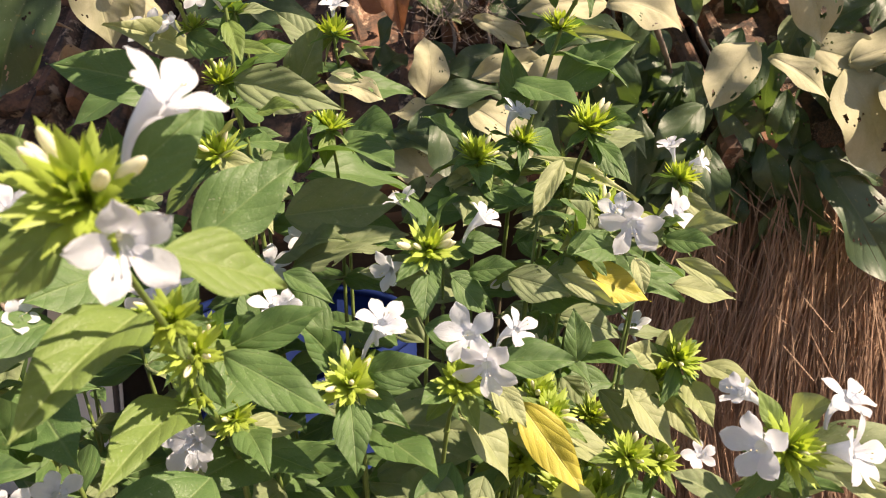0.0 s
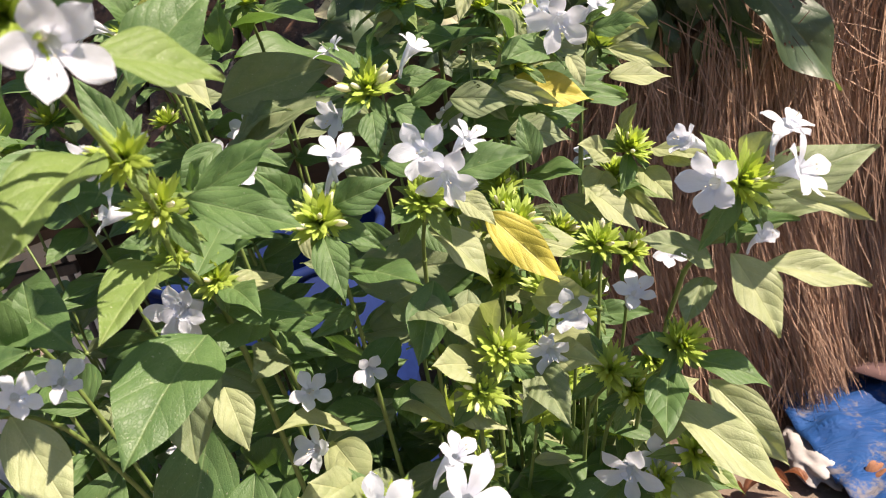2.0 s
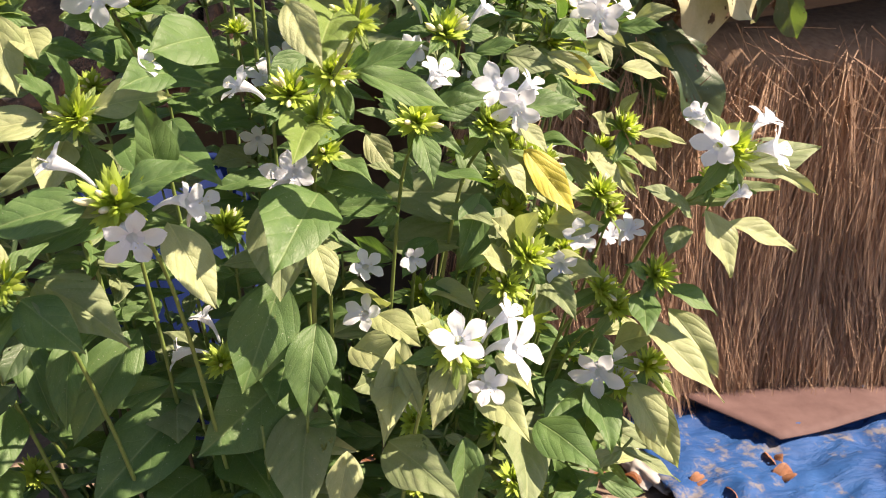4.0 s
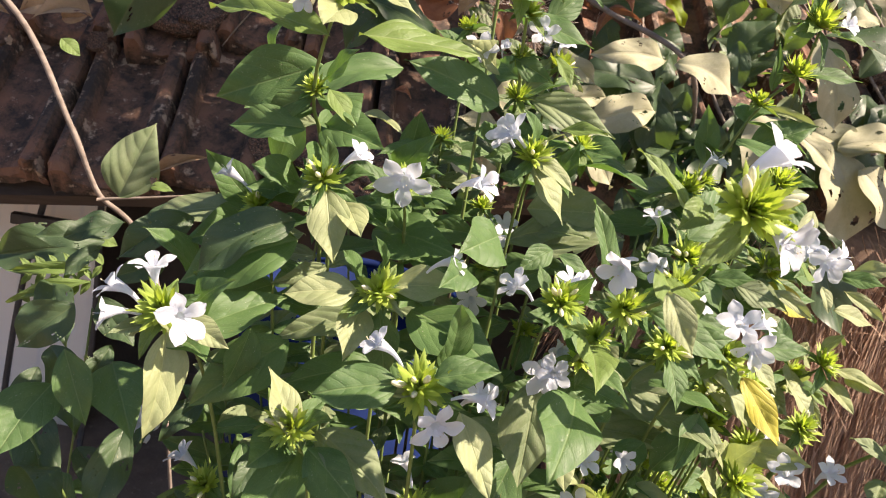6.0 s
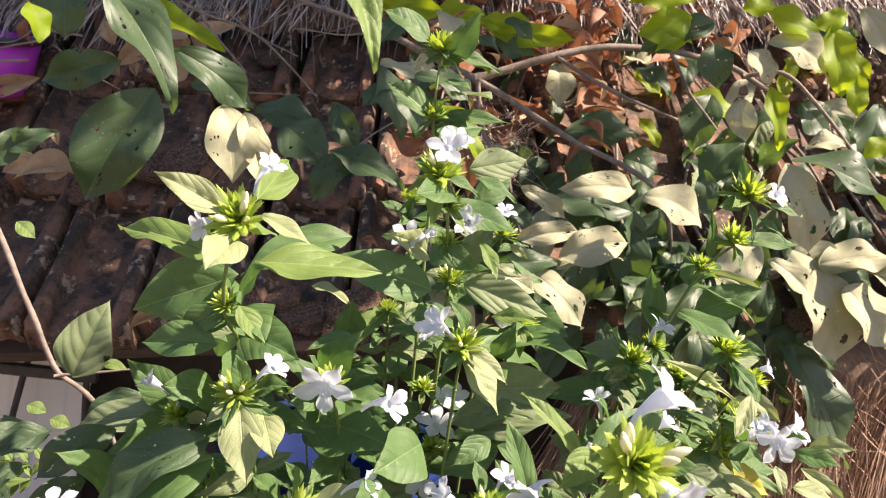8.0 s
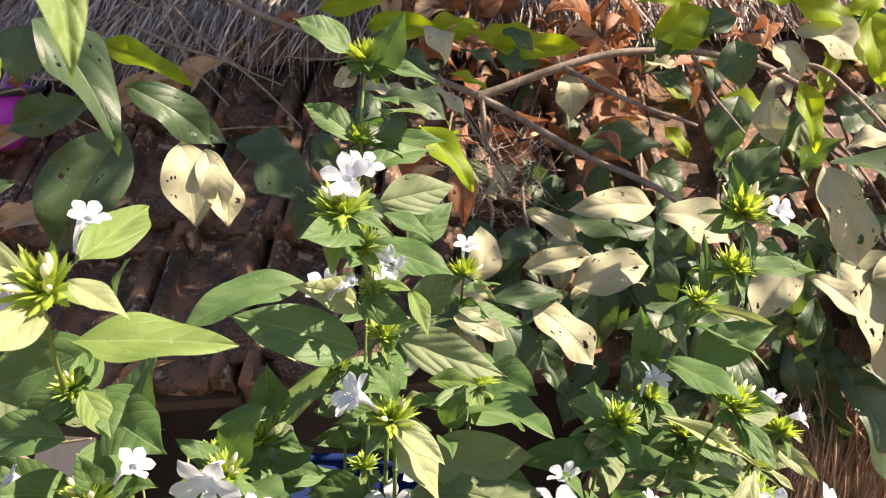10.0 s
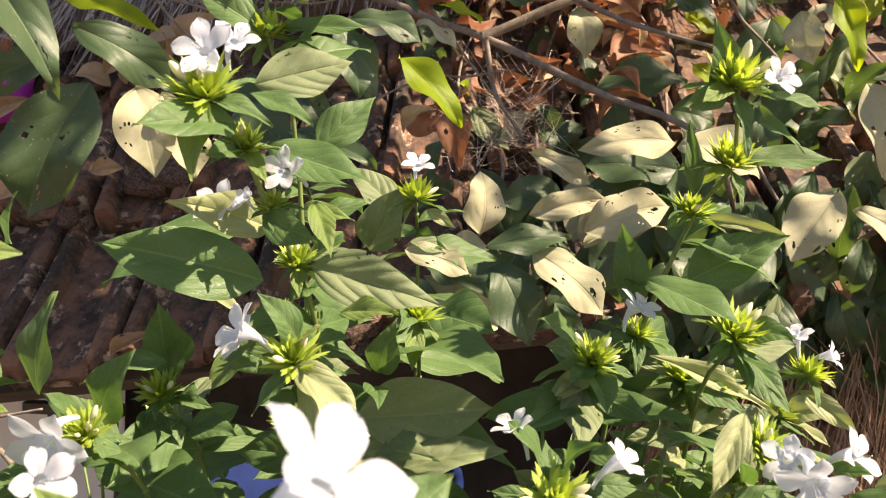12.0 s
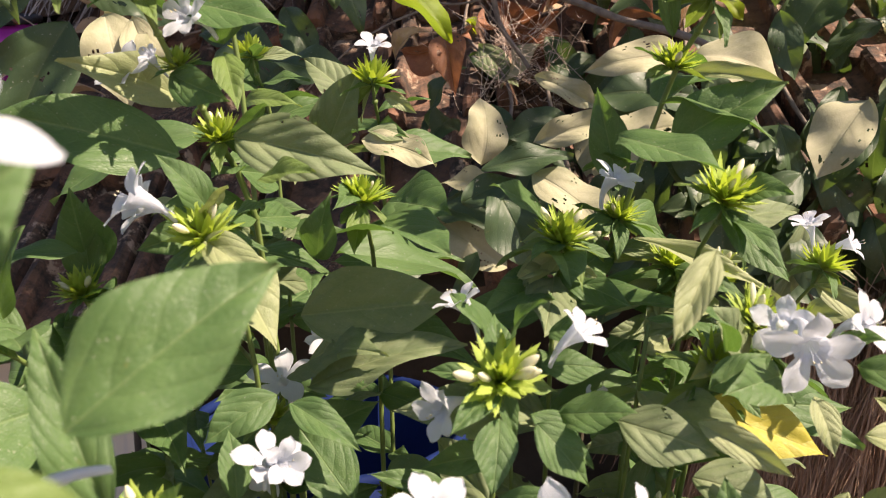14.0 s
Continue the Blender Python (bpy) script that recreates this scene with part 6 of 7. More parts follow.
leaf(s, (0.132, 0.378, 0.902), (0.105, 0.358, 0.921), 0.49, "g", (-0.05, -0.67, 0.94))
leaf(s, (0.129, 0.372, 0.868), (0.176, 0.319, 0.821), 0.42, "p", (-0.29, -0.59, 0.87))
leaf(s, (0.154, 0.378, 0.874), (0.184, 0.341, 0.828), 0.46, "p", (-0.30, -0.59, 0.85))
s = stem("green leafy stem with a bristly flower head and only buds", (-0.101, 0.589, 0.000), [(-0.148, 0.668, 0.722), (-0.173, 0.663, 1.212), (-0.186, 0.623, 1.306)], (-0.187, 0.629, 1.371), clear=0.19, fringe=1)
head(s, (-0.187, 0.629, 1.375), (-0.11, 0.04, 0.99), 0.022, 3)
head(s, (-0.186, 0.623, 1.312), (-0.11, 0.01, 0.99), 0.018, 2)
leaf(s, (-0.182, 0.635, 1.356), (-0.159, 0.607, 1.405), 0.48, "g", (0.22, -0.79, 0.44))
leaf(s, (-0.199, 0.629, 1.375), (-0.245, 0.632, 1.397), 0.66, "g", (0.28, -0.77, 0.43))
leaf(s, (-0.181, 0.628, 1.368), (-0.129, 0.627, 1.357), 0.32, "g", (0.20, -0.79, 0.45))
leaf(s, (-0.177, 0.633, 1.344), (-0.159, 0.603, 1.337), 0.60, "g", (0.22, -0.79, 0.49))
leaf(s, (-0.176, 0.623, 1.313), (-0.116, 0.613, 1.313), 0.31, "g", (0.19, -0.80, 0.52))
leaf(s, (-0.188, 0.623, 1.309), (-0.234, 0.626, 1.334), 0.51, "g", (0.27, -0.78, 0.51))
leaf(s, (-0.166, 0.646, 1.333), (-0.140, 0.593, 1.331), 0.71, "d", (0.19, -0.79, 0.50))
leaf(s, (-0.182, 0.652, 1.301), (-0.156, 0.610, 1.305), 0.69, "g", (0.21, -0.79, 0.54))
s = stem("green leafy stem with a bristly flower head and several white flowers", (-0.060, 0.544, 0.000), [(-0.022, 0.524, 0.561), (-0.001, 0.465, 0.920)], (0.009, 0.398, 1.016), clear=0.13, fringe=4)
head(s, (0.009, 0.398, 1.020), (0.17, -0.70, 0.69), 0.017, 3)
leaf(s, (-0.011, 0.443, 1.034), (0.032, 0.429, 1.022), 0.50, "g", (-0.23, -0.70, 0.69))
leaf(s, (0.030, 0.402, 1.028), (0.073, 0.397, 1.031), 0.59, "g", (0.03, -0.74, 0.84))
leaf(s, (0.026, 0.394, 1.020), (0.044, 0.379, 1.001), 0.55, "p", (0.06, -0.72, 0.88))
leaf(s, (0.006, 0.409, 1.012), (-0.012, 0.382, 1.012), 0.60, "g", (0.12, -0.73, 0.87))
leaf(s, (0.009, 0.409, 0.998), (0.037, 0.389, 0.961), 0.57, "p", (0.08, -0.71, 0.91))
leaf(s, (0.045, 0.428, 0.992), (0.083, 0.405, 0.943), 0.43, "y", (0.02, -0.70, 0.91))
leaf(s, (0.076, 0.488, 1.024), (0.117, 0.485, 1.009), 0.66, "d", (-0.02, -0.74, 0.81))
leaf(s, (0.024, 0.413, 0.952), (0.013, 0.392, 0.923), 0.63, "d", (0.10, -0.71, 0.90))
leaf(s, (-0.024, 0.424, 0.894), (-0.025, 0.383, 0.884), 0.59, "g", (0.17, -0.68, 0.95))
leaf(s, (0.067, 0.427, 0.902), (0.092, 0.378, 0.898), 0.61, "p", (0.02, -0.68, 0.94))
flower(s, (0.023, 0.387, 1.030), (0.026, 0.411, 1.035), 0.0298)
flower(s, (0.013, 0.401, 1.045), (0.021, 0.421, 1.034), 0.0289)
flower(s, (0.043, 0.412, 1.046), (0.031, 0.423, 1.029), 0.0237)
s = stem("green leafy stem with a bristly flower head and only buds", (-0.032, 0.551, 0.000), [(0.019, 0.562, 0.540), (0.047, 0.520, 0.882)], (0.061, 0.462, 0.978), clear=0.13, fringe=4)
head(s, (0.061, 0.462, 0.982), (0.26, -0.56, 0.78), 0.018, 3)
leaf(s, (0.005, 0.477, 0.984), (0.029, 0.462, 0.953), 0.62, "g", (-0.21, -0.69, 0.74))
leaf(s, (0.030, 0.469, 0.980), (0.087, 0.442, 0.935), 0.43, "p", (-0.25, -0.67, 0.75))
leaf(s, (0.060, 0.457, 0.965), (0.116, 0.436, 0.940), 0.41, "p", (-0.28, -0.65, 0.75))
leaf(s, (0.070, 0.463, 1.060), (0.105, 0.450, 1.043), 0.33, "p", (-0.28, -0.67, 0.66))
leaf(s, (0.040, 0.470, 1.057), (0.078, 0.458, 1.048), 0.64, "d", (-0.26, -0.69, 0.66))
s = stem("green leafy stem with a bristly flower head and only buds", (-0.032, 0.590, 0.000), [(0.023, 0.568, 0.538), (0.052, 0.508, 0.879)], (0.067, 0.440, 0.975), clear=0.13, fringe=4)
head(s, (0.067, 0.440, 0.979), (0.26, -0.61, 0.75), 0.018, 3)
s = stem("green leafy stem with a bristly flower head and only buds", (-0.032, 0.641, 0.000), [(0.016, 0.613, 0.520), (0.042, 0.551, 0.845)], (0.055, 0.482, 0.941), clear=0.13, fringe=4)
head(s, (0.055, 0.482, 0.945), (0.27, -0.51, 0.82), 0.018, 3)
leaf(s, (-0.051, 0.507, 0.940), (0.048, 0.482, 0.939), 0.59, "d", (-0.18, -0.70, 0.77))
leaf(s, (-0.053, 0.495, 0.898), (0.038, 0.472, 0.898), 0.49, "d", (-0.18, -0.69, 0.81))
leaf(s, (0.006, 0.455, 0.885), (0.042, 0.459, 0.931), 0.59, "g", (-0.22, -0.67, 0.80))
leaf(s, (-0.071, 0.464, 0.999), (-0.052, 0.451, 0.971), 0.66, "p", (-0.15, -0.72, 0.74))
leaf(s, (-0.052, 0.464, 0.981), (-0.037, 0.443, 0.958), 0.62, "g", (-0.16, -0.71, 0.75))
s = stem("green leafy stem with a bristly flower head and only buds", (-0.008, 0.572, 0.000), [(0.006, 0.521, 0.499), (0.014, 0.445, 0.808)], (0.018, 0.370, 0.904), clear=0.13, fringe=4)
head(s, (0.018, 0.370, 0.908), (0.17, -0.74, 0.65), 0.018, 3)
s = stem("green leafy stem with a bristly flower head and only buds", (0.028, 0.546, 0.000), [(0.066, 0.514, 0.493), (0.087, 0.449, 0.796)], (0.098, 0.379, 0.892), clear=0.13, fringe=4)
head(s, (0.098, 0.379, 0.896), (0.26, -0.71, 0.65), 0.017, 3)
s = stem("green leafy stem with a bristly flower head and only buds", (0.049, 0.602, 0.000), [(0.082, 0.536, 0.485), (0.099, 0.452, 0.782)], (0.108, 0.373, 0.878), clear=0.13, fringe=4)
head(s, (0.108, 0.373, 0.882), (0.27, -0.72, 0.64), 0.016, 3)
s = stem("green leafy stem with a bristly flower head and only buds", (0.047, 0.565, 0.000), [(0.099, 0.517, 0.457), (0.127, 0.443, 0.731)], (0.141, 0.369, 0.827), clear=0.13, fringe=4)
head(s, (0.141, 0.369, 0.831), (0.30, -0.72, 0.63), 0.018, 3)
s = stem("green leafy stem with a bristly flower head and one white flower", (0.036, 0.627, 0.000), [(0.068, 0.624, 0.588), (0.085, 0.574, 0.969)], (0.093, 0.512, 1.065), clear=0.13, fringe=4)
head(s, (0.093, 0.512, 1.069), (0.34, -0.42, 0.85), 0.019, 3)
flower(s, (0.045, 0.569, 1.025), (0.044, 0.593, 1.028), 0.0221)
s = stem("green leafy stem with a bristly flower head and several white flowers", (0.029, 0.645, 0.000), [(0.073, 0.634, 0.600), (0.097, 0.580, 0.991)], (0.109, 0.515, 1.087), clear=0.13, fringe=4)
head(s, (0.109, 0.515, 1.091), (0.36, -0.40, 0.84), 0.018, 3)
leaf(s, (0.076, 0.471, 1.071), (0.102, 0.475, 1.085), 0.58, "g", (-0.10, -0.73, 0.78))
leaf(s, (0.085, 0.480, 1.084), (0.067, 0.456, 1.108), 0.46, "g", (-0.08, -0.75, 0.75))
leaf(s, (0.119, 0.473, 1.068), (0.123, 0.459, 1.048), 0.54, "p", (-0.16, -0.69, 0.81))
leaf(s, (0.144, 0.512, 1.081), (0.152, 0.485, 1.088), 0.42, "g", (-0.18, -0.71, 0.75))
leaf(s, (0.081, 0.507, 1.049), (0.139, 0.502, 1.029), 0.50, "y", (-0.03, -0.75, 0.77))
leaf(s, (0.081, 0.445, 1.010), (0.079, 0.454, 1.042), 0.56, "g", (-0.00, -0.74, 0.82))
leaf(s, (0.147, 0.486, 1.046), (0.188, 0.483, 1.037), 0.52, "p", (-0.11, -0.73, 0.77))
leaf(s, (0.146, 0.480, 1.065), (0.182, 0.465, 1.047), 0.32, "p", (-0.12, -0.73, 0.76))
leaf(s, (0.108, 0.480, 1.074), (0.076, 0.450, 1.076), 0.51, "g", (-0.02, -0.76, 0.74))
leaf(s, (0.139, 0.481, 1.078), (0.161, 0.451, 1.081), 0.57, "g", (-0.10, -0.74, 0.73))
leaf(s, (0.151, 0.482, 1.084), (0.175, 0.459, 1.093), 0.56, "p", (-0.12, -0.74, 0.72))
leaf(s, (0.103, 0.512, 1.069), (0.077, 0.481, 1.103), 0.55, "d", (-0.01, -0.77, 0.72))
leaf(s, (0.067, 0.517, 1.044), (0.094, 0.470, 1.041), 0.64, "d", (0.01, -0.76, 0.78))
flower(s, (0.115, 0.466, 1.088), (0.116, 0.491, 1.095), 0.0324)
flower(s, (0.109, 0.488, 1.094), (0.121, 0.508, 1.084), 0.0249)
flower(s, (0.154, 0.503, 1.091), (0.143, 0.517, 1.079), 0.0257)

s = stem("dark green leafy stem in the shade below the eave", (-0.50, 0.72, 0.0), [(-0.55, 0.72, 0.4)], (-0.53, 0.70, 0.86), leaves=6)
# The dark vine blades stand in for deep shade on these leaves.
leaf(s, (-0.508, 0.639, 0.956), (-0.567, 0.621, 0.956), 0.50, "v")
leaf(s, (-0.428, 0.685, 0.992), (-0.485, 0.688, 0.960), 0.48, "v")
leaf(s, (-0.336, 0.515, 0.912), (-0.395, 0.496, 0.871), 0.55, "v")
leaf(s, (-0.565, 0.669, 0.900), (-0.525, 0.605, 0.857), 0.45, "v")
leaf(s, (-0.529, 0.568, 0.872), (-0.483, 0.501, 0.820), 0.42, "v")
leaf(s, (-0.537, 0.555, 0.817), (-0.497, 0.489, 0.765), 0.46, "v")
leaf(s, (-0.442, 0.498, 0.842), (-0.452, 0.442, 0.782), 0.45, "v")
leaf(s, (-0.525, 0.502, 0.791), (-0.480, 0.445, 0.771), 0.60, "v")
leaf(s, (-0.512, 0.636, 0.823), (-0.529, 0.606, 0.781), 0.60, "v")
leaf(s, (-0.428, 0.551, 0.816), (-0.450, 0.527, 0.788), 0.50, "v")
leaf(s, (-0.393, 0.476, 0.799), (-0.364, 0.422, 0.783), 0.45, "v")
leaf(s, (-0.406, 0.470, 0.770), (-0.428, 0.451, 0.760), 0.60, "v")
leaf(s, (-0.500, 0.576, 0.769), (-0.456, 0.539, 0.747), 0.50, "v")
leaf(s, (-0.350, 0.526, 0.862), (-0.359, 0.501, 0.841), 0.60, "v")
leaf(s, (-0.389, 0.589, 0.830), (-0.424, 0.565, 0.792), 0.50, "v")
leaf(s, (-0.326, 0.474, 0.847), (-0.343, 0.439, 0.824), 0.55, "v")
leaf(s, (-0.502, 0.678, 0.831), (-0.520, 0.650, 0.791), 0.50, "v")
leaf(s, (-0.549, 0.604, 0.833), (-0.557, 0.573, 0.790), 0.50, "v")
leaf(s, (-0.330, 0.428, 0.831), (-0.352, 0.406, 0.809), 0.50, "v")
leaf(s, (-0.529, 0.715, 0.866), (-0.479, 0.674, 0.835), 0.50, "v")
leaf(s, (-0.408, 0.505, 1.030), (-0.459, 0.486, 0.992), 0.50, "v")
leaf(s, (-0.327, 0.437, 1.059), (-0.390, 0.419, 1.012), 0.50, "v")
leaf(s, (-0.471, 0.550, 1.004), (-0.514, 0.533, 0.988), 0.60, "v")
leaf(s, (-0.421, 0.482, 0.997), (-0.458, 0.464, 0.983), 0.50, "v")
leaf(s, (-0.484, 0.528, 0.984), (-0.504, 0.508, 0.963), 0.50, "v")
s = stem("leafy stem with broad dark leaves at the edge of the shrub", (-0.24, 0.66, 0.0), [(-0.30, 0.66, 0.5)], (-0.31, 0.64, 1.04), leaves=5)
leaf(s, (-0.358, 0.650, 1.053), (-0.337, 0.639, 1.132), 0.55, "g")
leaf(s, (-0.381, 0.663, 1.160), (-0.366, 0.648, 1.200), 0.55, "g")
leaf(s, (-0.243, 0.795, 1.166), (-0.358, 0.758, 1.112), 0.42, "g")
leaf(s, (-0.239, 0.583, 1.086), (-0.241, 0.589, 1.135), 0.55, "g")
leaf(s, (-0.229, 0.556, 1.110), (-0.272, 0.535, 1.101), 0.42, "g")
leaf(s, (-0.199, 0.736, 1.097), (-0.257, 0.708, 1.036), 0.48, "n")
leaf(s, (-0.281, 0.758, 1.111), (-0.232, 0.736, 1.095), 0.40, "p")
leaf(s, (-0.369, 0.589, 1.131), (-0.388, 0.567, 1.116), 0.50, "g")
leaf(s, (-0.377, 0.596, 1.104), (-0.339, 0.574, 1.089), 0.50, "g")
leaf(s, (-0.247, 0.531, 1.069), (-0.292, 0.534, 1.095), 0.45, "g")
leaf(s, (-0.207, 0.630, 1.058), (-0.239, 0.609, 1.044), 0.50, "g")
leaf(s, (-0.128, 0.663, 1.160), (-0.168, 0.663, 1.158), 0.40, "d")
leaf(s, (-0.177, 0.687, 1.190), (-0.134, 0.666, 1.186), 0.40, "n")
s = stem("pale leafy stem among the flower heads", (0.0, 0.62, 0.0), [(0.0, 0.62, 0.5)], (0.0, 0.60, 1.06), leaves=5)
leaf(s, (-0.120, 0.260, 1.142), (-0.154, 0.268, 1.170), 0.32, "n")
leaf(s, (-0.116, 0.250, 1.150), (-0.139, 0.231, 1.137), 0.55, "n")
leaf(s, (-0.112, 0.654, 1.093), (-0.022, 0.707, 1.058), 0.46, "g", (0.05, -0.55, 0.85), 0)
leaf(s, (-0.116, 0.350, 1.075), (-0.138, 0.360, 1.125), 0.36, "g")
leaf(s, (0.104, 0.549, 1.130), (0.122, 0.517, 1.108), 0.34, "g")
leaf(s, (-0.112, 0.504, 1.053), (-0.143, 0.489, 1.034), 0.60, "g")
leaf(s, (-0.106, 0.504, 1.049), (-0.071, 0.492, 1.031), 0.45, "g")
leaf(s, (-0.121, 0.467, 1.019), (-0.128, 0.481, 1.045), 0.55, "g")
leaf(s, (-0.076, 0.497, 1.003), (-0.104, 0.511, 1.034), 0.66, "g")
leaf(s, (-0.032, 0.528, 0.988), (-0.073, 0.519, 1.007), 0.40, "g")
leaf(s, (-0.123, 0.526, 1.151), (-0.090, 0.502, 1.157), 0.42, "n")
leaf(s, (-0.140, 0.536, 1.210), (-0.126, 0.510, 1.183), 0.40, "n")
leaf(s, (0.067, 0.439, 1.134), (0.048, 0.417, 1.105), 0.35, "p")

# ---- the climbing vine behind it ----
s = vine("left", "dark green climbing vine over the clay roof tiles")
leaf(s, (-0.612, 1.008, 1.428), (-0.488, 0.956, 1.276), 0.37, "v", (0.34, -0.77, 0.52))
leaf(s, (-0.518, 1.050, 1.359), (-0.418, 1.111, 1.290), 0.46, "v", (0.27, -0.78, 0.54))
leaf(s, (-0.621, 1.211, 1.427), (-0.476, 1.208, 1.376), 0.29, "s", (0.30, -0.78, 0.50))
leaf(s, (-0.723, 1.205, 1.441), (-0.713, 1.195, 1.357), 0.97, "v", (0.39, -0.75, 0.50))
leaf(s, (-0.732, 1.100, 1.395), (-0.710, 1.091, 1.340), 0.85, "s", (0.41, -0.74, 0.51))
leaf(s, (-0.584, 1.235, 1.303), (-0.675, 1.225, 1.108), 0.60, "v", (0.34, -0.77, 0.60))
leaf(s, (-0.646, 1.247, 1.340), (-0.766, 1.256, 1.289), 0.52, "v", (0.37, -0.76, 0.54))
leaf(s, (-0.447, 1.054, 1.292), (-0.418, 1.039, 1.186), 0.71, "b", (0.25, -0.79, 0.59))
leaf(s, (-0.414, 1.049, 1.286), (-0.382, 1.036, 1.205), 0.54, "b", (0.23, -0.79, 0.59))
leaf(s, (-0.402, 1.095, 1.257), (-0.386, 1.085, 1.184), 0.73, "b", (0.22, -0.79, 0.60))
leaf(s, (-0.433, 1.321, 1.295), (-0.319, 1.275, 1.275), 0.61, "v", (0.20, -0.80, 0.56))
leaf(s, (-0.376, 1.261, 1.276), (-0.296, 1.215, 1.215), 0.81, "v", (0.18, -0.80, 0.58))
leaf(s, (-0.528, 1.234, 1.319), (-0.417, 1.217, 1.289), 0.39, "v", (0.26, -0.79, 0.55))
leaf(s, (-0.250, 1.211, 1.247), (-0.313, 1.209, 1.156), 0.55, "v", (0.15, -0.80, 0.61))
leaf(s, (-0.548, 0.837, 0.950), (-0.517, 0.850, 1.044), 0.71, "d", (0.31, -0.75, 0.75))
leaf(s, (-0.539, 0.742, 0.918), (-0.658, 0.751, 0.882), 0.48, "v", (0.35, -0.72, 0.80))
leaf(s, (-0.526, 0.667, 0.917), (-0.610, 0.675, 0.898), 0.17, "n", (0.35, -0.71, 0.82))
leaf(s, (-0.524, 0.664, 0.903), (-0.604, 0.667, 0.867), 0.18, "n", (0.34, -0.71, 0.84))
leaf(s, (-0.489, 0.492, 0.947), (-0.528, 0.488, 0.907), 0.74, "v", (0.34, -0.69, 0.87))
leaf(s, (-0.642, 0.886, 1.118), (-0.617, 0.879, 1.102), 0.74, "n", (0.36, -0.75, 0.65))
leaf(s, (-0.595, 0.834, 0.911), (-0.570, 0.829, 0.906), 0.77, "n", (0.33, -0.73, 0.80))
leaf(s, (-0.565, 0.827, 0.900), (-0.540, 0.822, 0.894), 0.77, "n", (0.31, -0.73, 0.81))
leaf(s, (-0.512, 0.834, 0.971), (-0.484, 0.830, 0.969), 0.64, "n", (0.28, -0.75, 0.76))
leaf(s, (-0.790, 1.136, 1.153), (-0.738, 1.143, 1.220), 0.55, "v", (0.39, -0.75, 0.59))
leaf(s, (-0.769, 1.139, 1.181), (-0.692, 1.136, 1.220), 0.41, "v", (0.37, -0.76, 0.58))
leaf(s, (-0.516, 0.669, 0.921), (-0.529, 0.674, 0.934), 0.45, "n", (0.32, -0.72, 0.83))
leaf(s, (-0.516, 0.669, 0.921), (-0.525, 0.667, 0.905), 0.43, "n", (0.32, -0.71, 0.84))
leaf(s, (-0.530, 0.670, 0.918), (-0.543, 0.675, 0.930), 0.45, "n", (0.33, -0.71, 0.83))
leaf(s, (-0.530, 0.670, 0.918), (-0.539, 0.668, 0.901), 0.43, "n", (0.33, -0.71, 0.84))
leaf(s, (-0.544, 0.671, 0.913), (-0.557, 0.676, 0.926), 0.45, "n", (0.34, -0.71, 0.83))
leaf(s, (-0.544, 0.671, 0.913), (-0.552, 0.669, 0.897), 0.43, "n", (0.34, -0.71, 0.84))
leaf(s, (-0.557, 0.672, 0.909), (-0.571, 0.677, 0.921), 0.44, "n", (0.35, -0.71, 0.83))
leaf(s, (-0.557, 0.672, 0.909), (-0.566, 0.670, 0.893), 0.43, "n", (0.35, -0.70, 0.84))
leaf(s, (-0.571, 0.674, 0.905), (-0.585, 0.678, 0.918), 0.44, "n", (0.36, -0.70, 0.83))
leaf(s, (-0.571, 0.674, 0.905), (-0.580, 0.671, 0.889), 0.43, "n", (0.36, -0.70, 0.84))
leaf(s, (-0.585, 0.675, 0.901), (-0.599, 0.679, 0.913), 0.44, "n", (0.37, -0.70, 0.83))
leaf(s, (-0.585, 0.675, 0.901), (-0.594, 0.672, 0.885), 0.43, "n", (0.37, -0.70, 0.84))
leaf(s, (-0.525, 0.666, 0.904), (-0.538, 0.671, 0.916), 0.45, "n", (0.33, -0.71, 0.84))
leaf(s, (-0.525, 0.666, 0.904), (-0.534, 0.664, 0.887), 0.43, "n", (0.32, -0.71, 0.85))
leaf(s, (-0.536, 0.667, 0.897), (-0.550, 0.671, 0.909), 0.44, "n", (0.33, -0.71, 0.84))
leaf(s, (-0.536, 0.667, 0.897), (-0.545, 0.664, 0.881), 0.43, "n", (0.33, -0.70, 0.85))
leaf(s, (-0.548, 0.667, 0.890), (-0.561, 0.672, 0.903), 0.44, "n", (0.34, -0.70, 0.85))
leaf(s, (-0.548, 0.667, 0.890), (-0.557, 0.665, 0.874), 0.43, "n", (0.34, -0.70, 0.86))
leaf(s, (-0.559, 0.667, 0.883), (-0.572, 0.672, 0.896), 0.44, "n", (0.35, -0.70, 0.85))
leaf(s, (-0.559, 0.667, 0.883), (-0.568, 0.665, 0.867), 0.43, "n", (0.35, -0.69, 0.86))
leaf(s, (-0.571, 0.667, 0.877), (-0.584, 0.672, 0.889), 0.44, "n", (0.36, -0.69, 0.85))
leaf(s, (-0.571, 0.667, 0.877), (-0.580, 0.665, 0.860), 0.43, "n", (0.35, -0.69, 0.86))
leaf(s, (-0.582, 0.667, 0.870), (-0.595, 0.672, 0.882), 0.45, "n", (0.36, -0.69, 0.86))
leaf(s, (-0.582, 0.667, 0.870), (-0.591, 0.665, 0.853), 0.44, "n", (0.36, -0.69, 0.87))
s = vine("mid", "dusty climbing vine between the shrub and the roof")
leaf(s, (-0.193, 0.627, 1.360), (-0.210, 0.626, 1.349), 0.94, "b", (0.26, -0.78, 0.47))
leaf(s, (-0.186, 1.003, 1.371), (-0.102, 0.999, 1.342), 0.44, "v", (0.16, -0.80, 0.50))
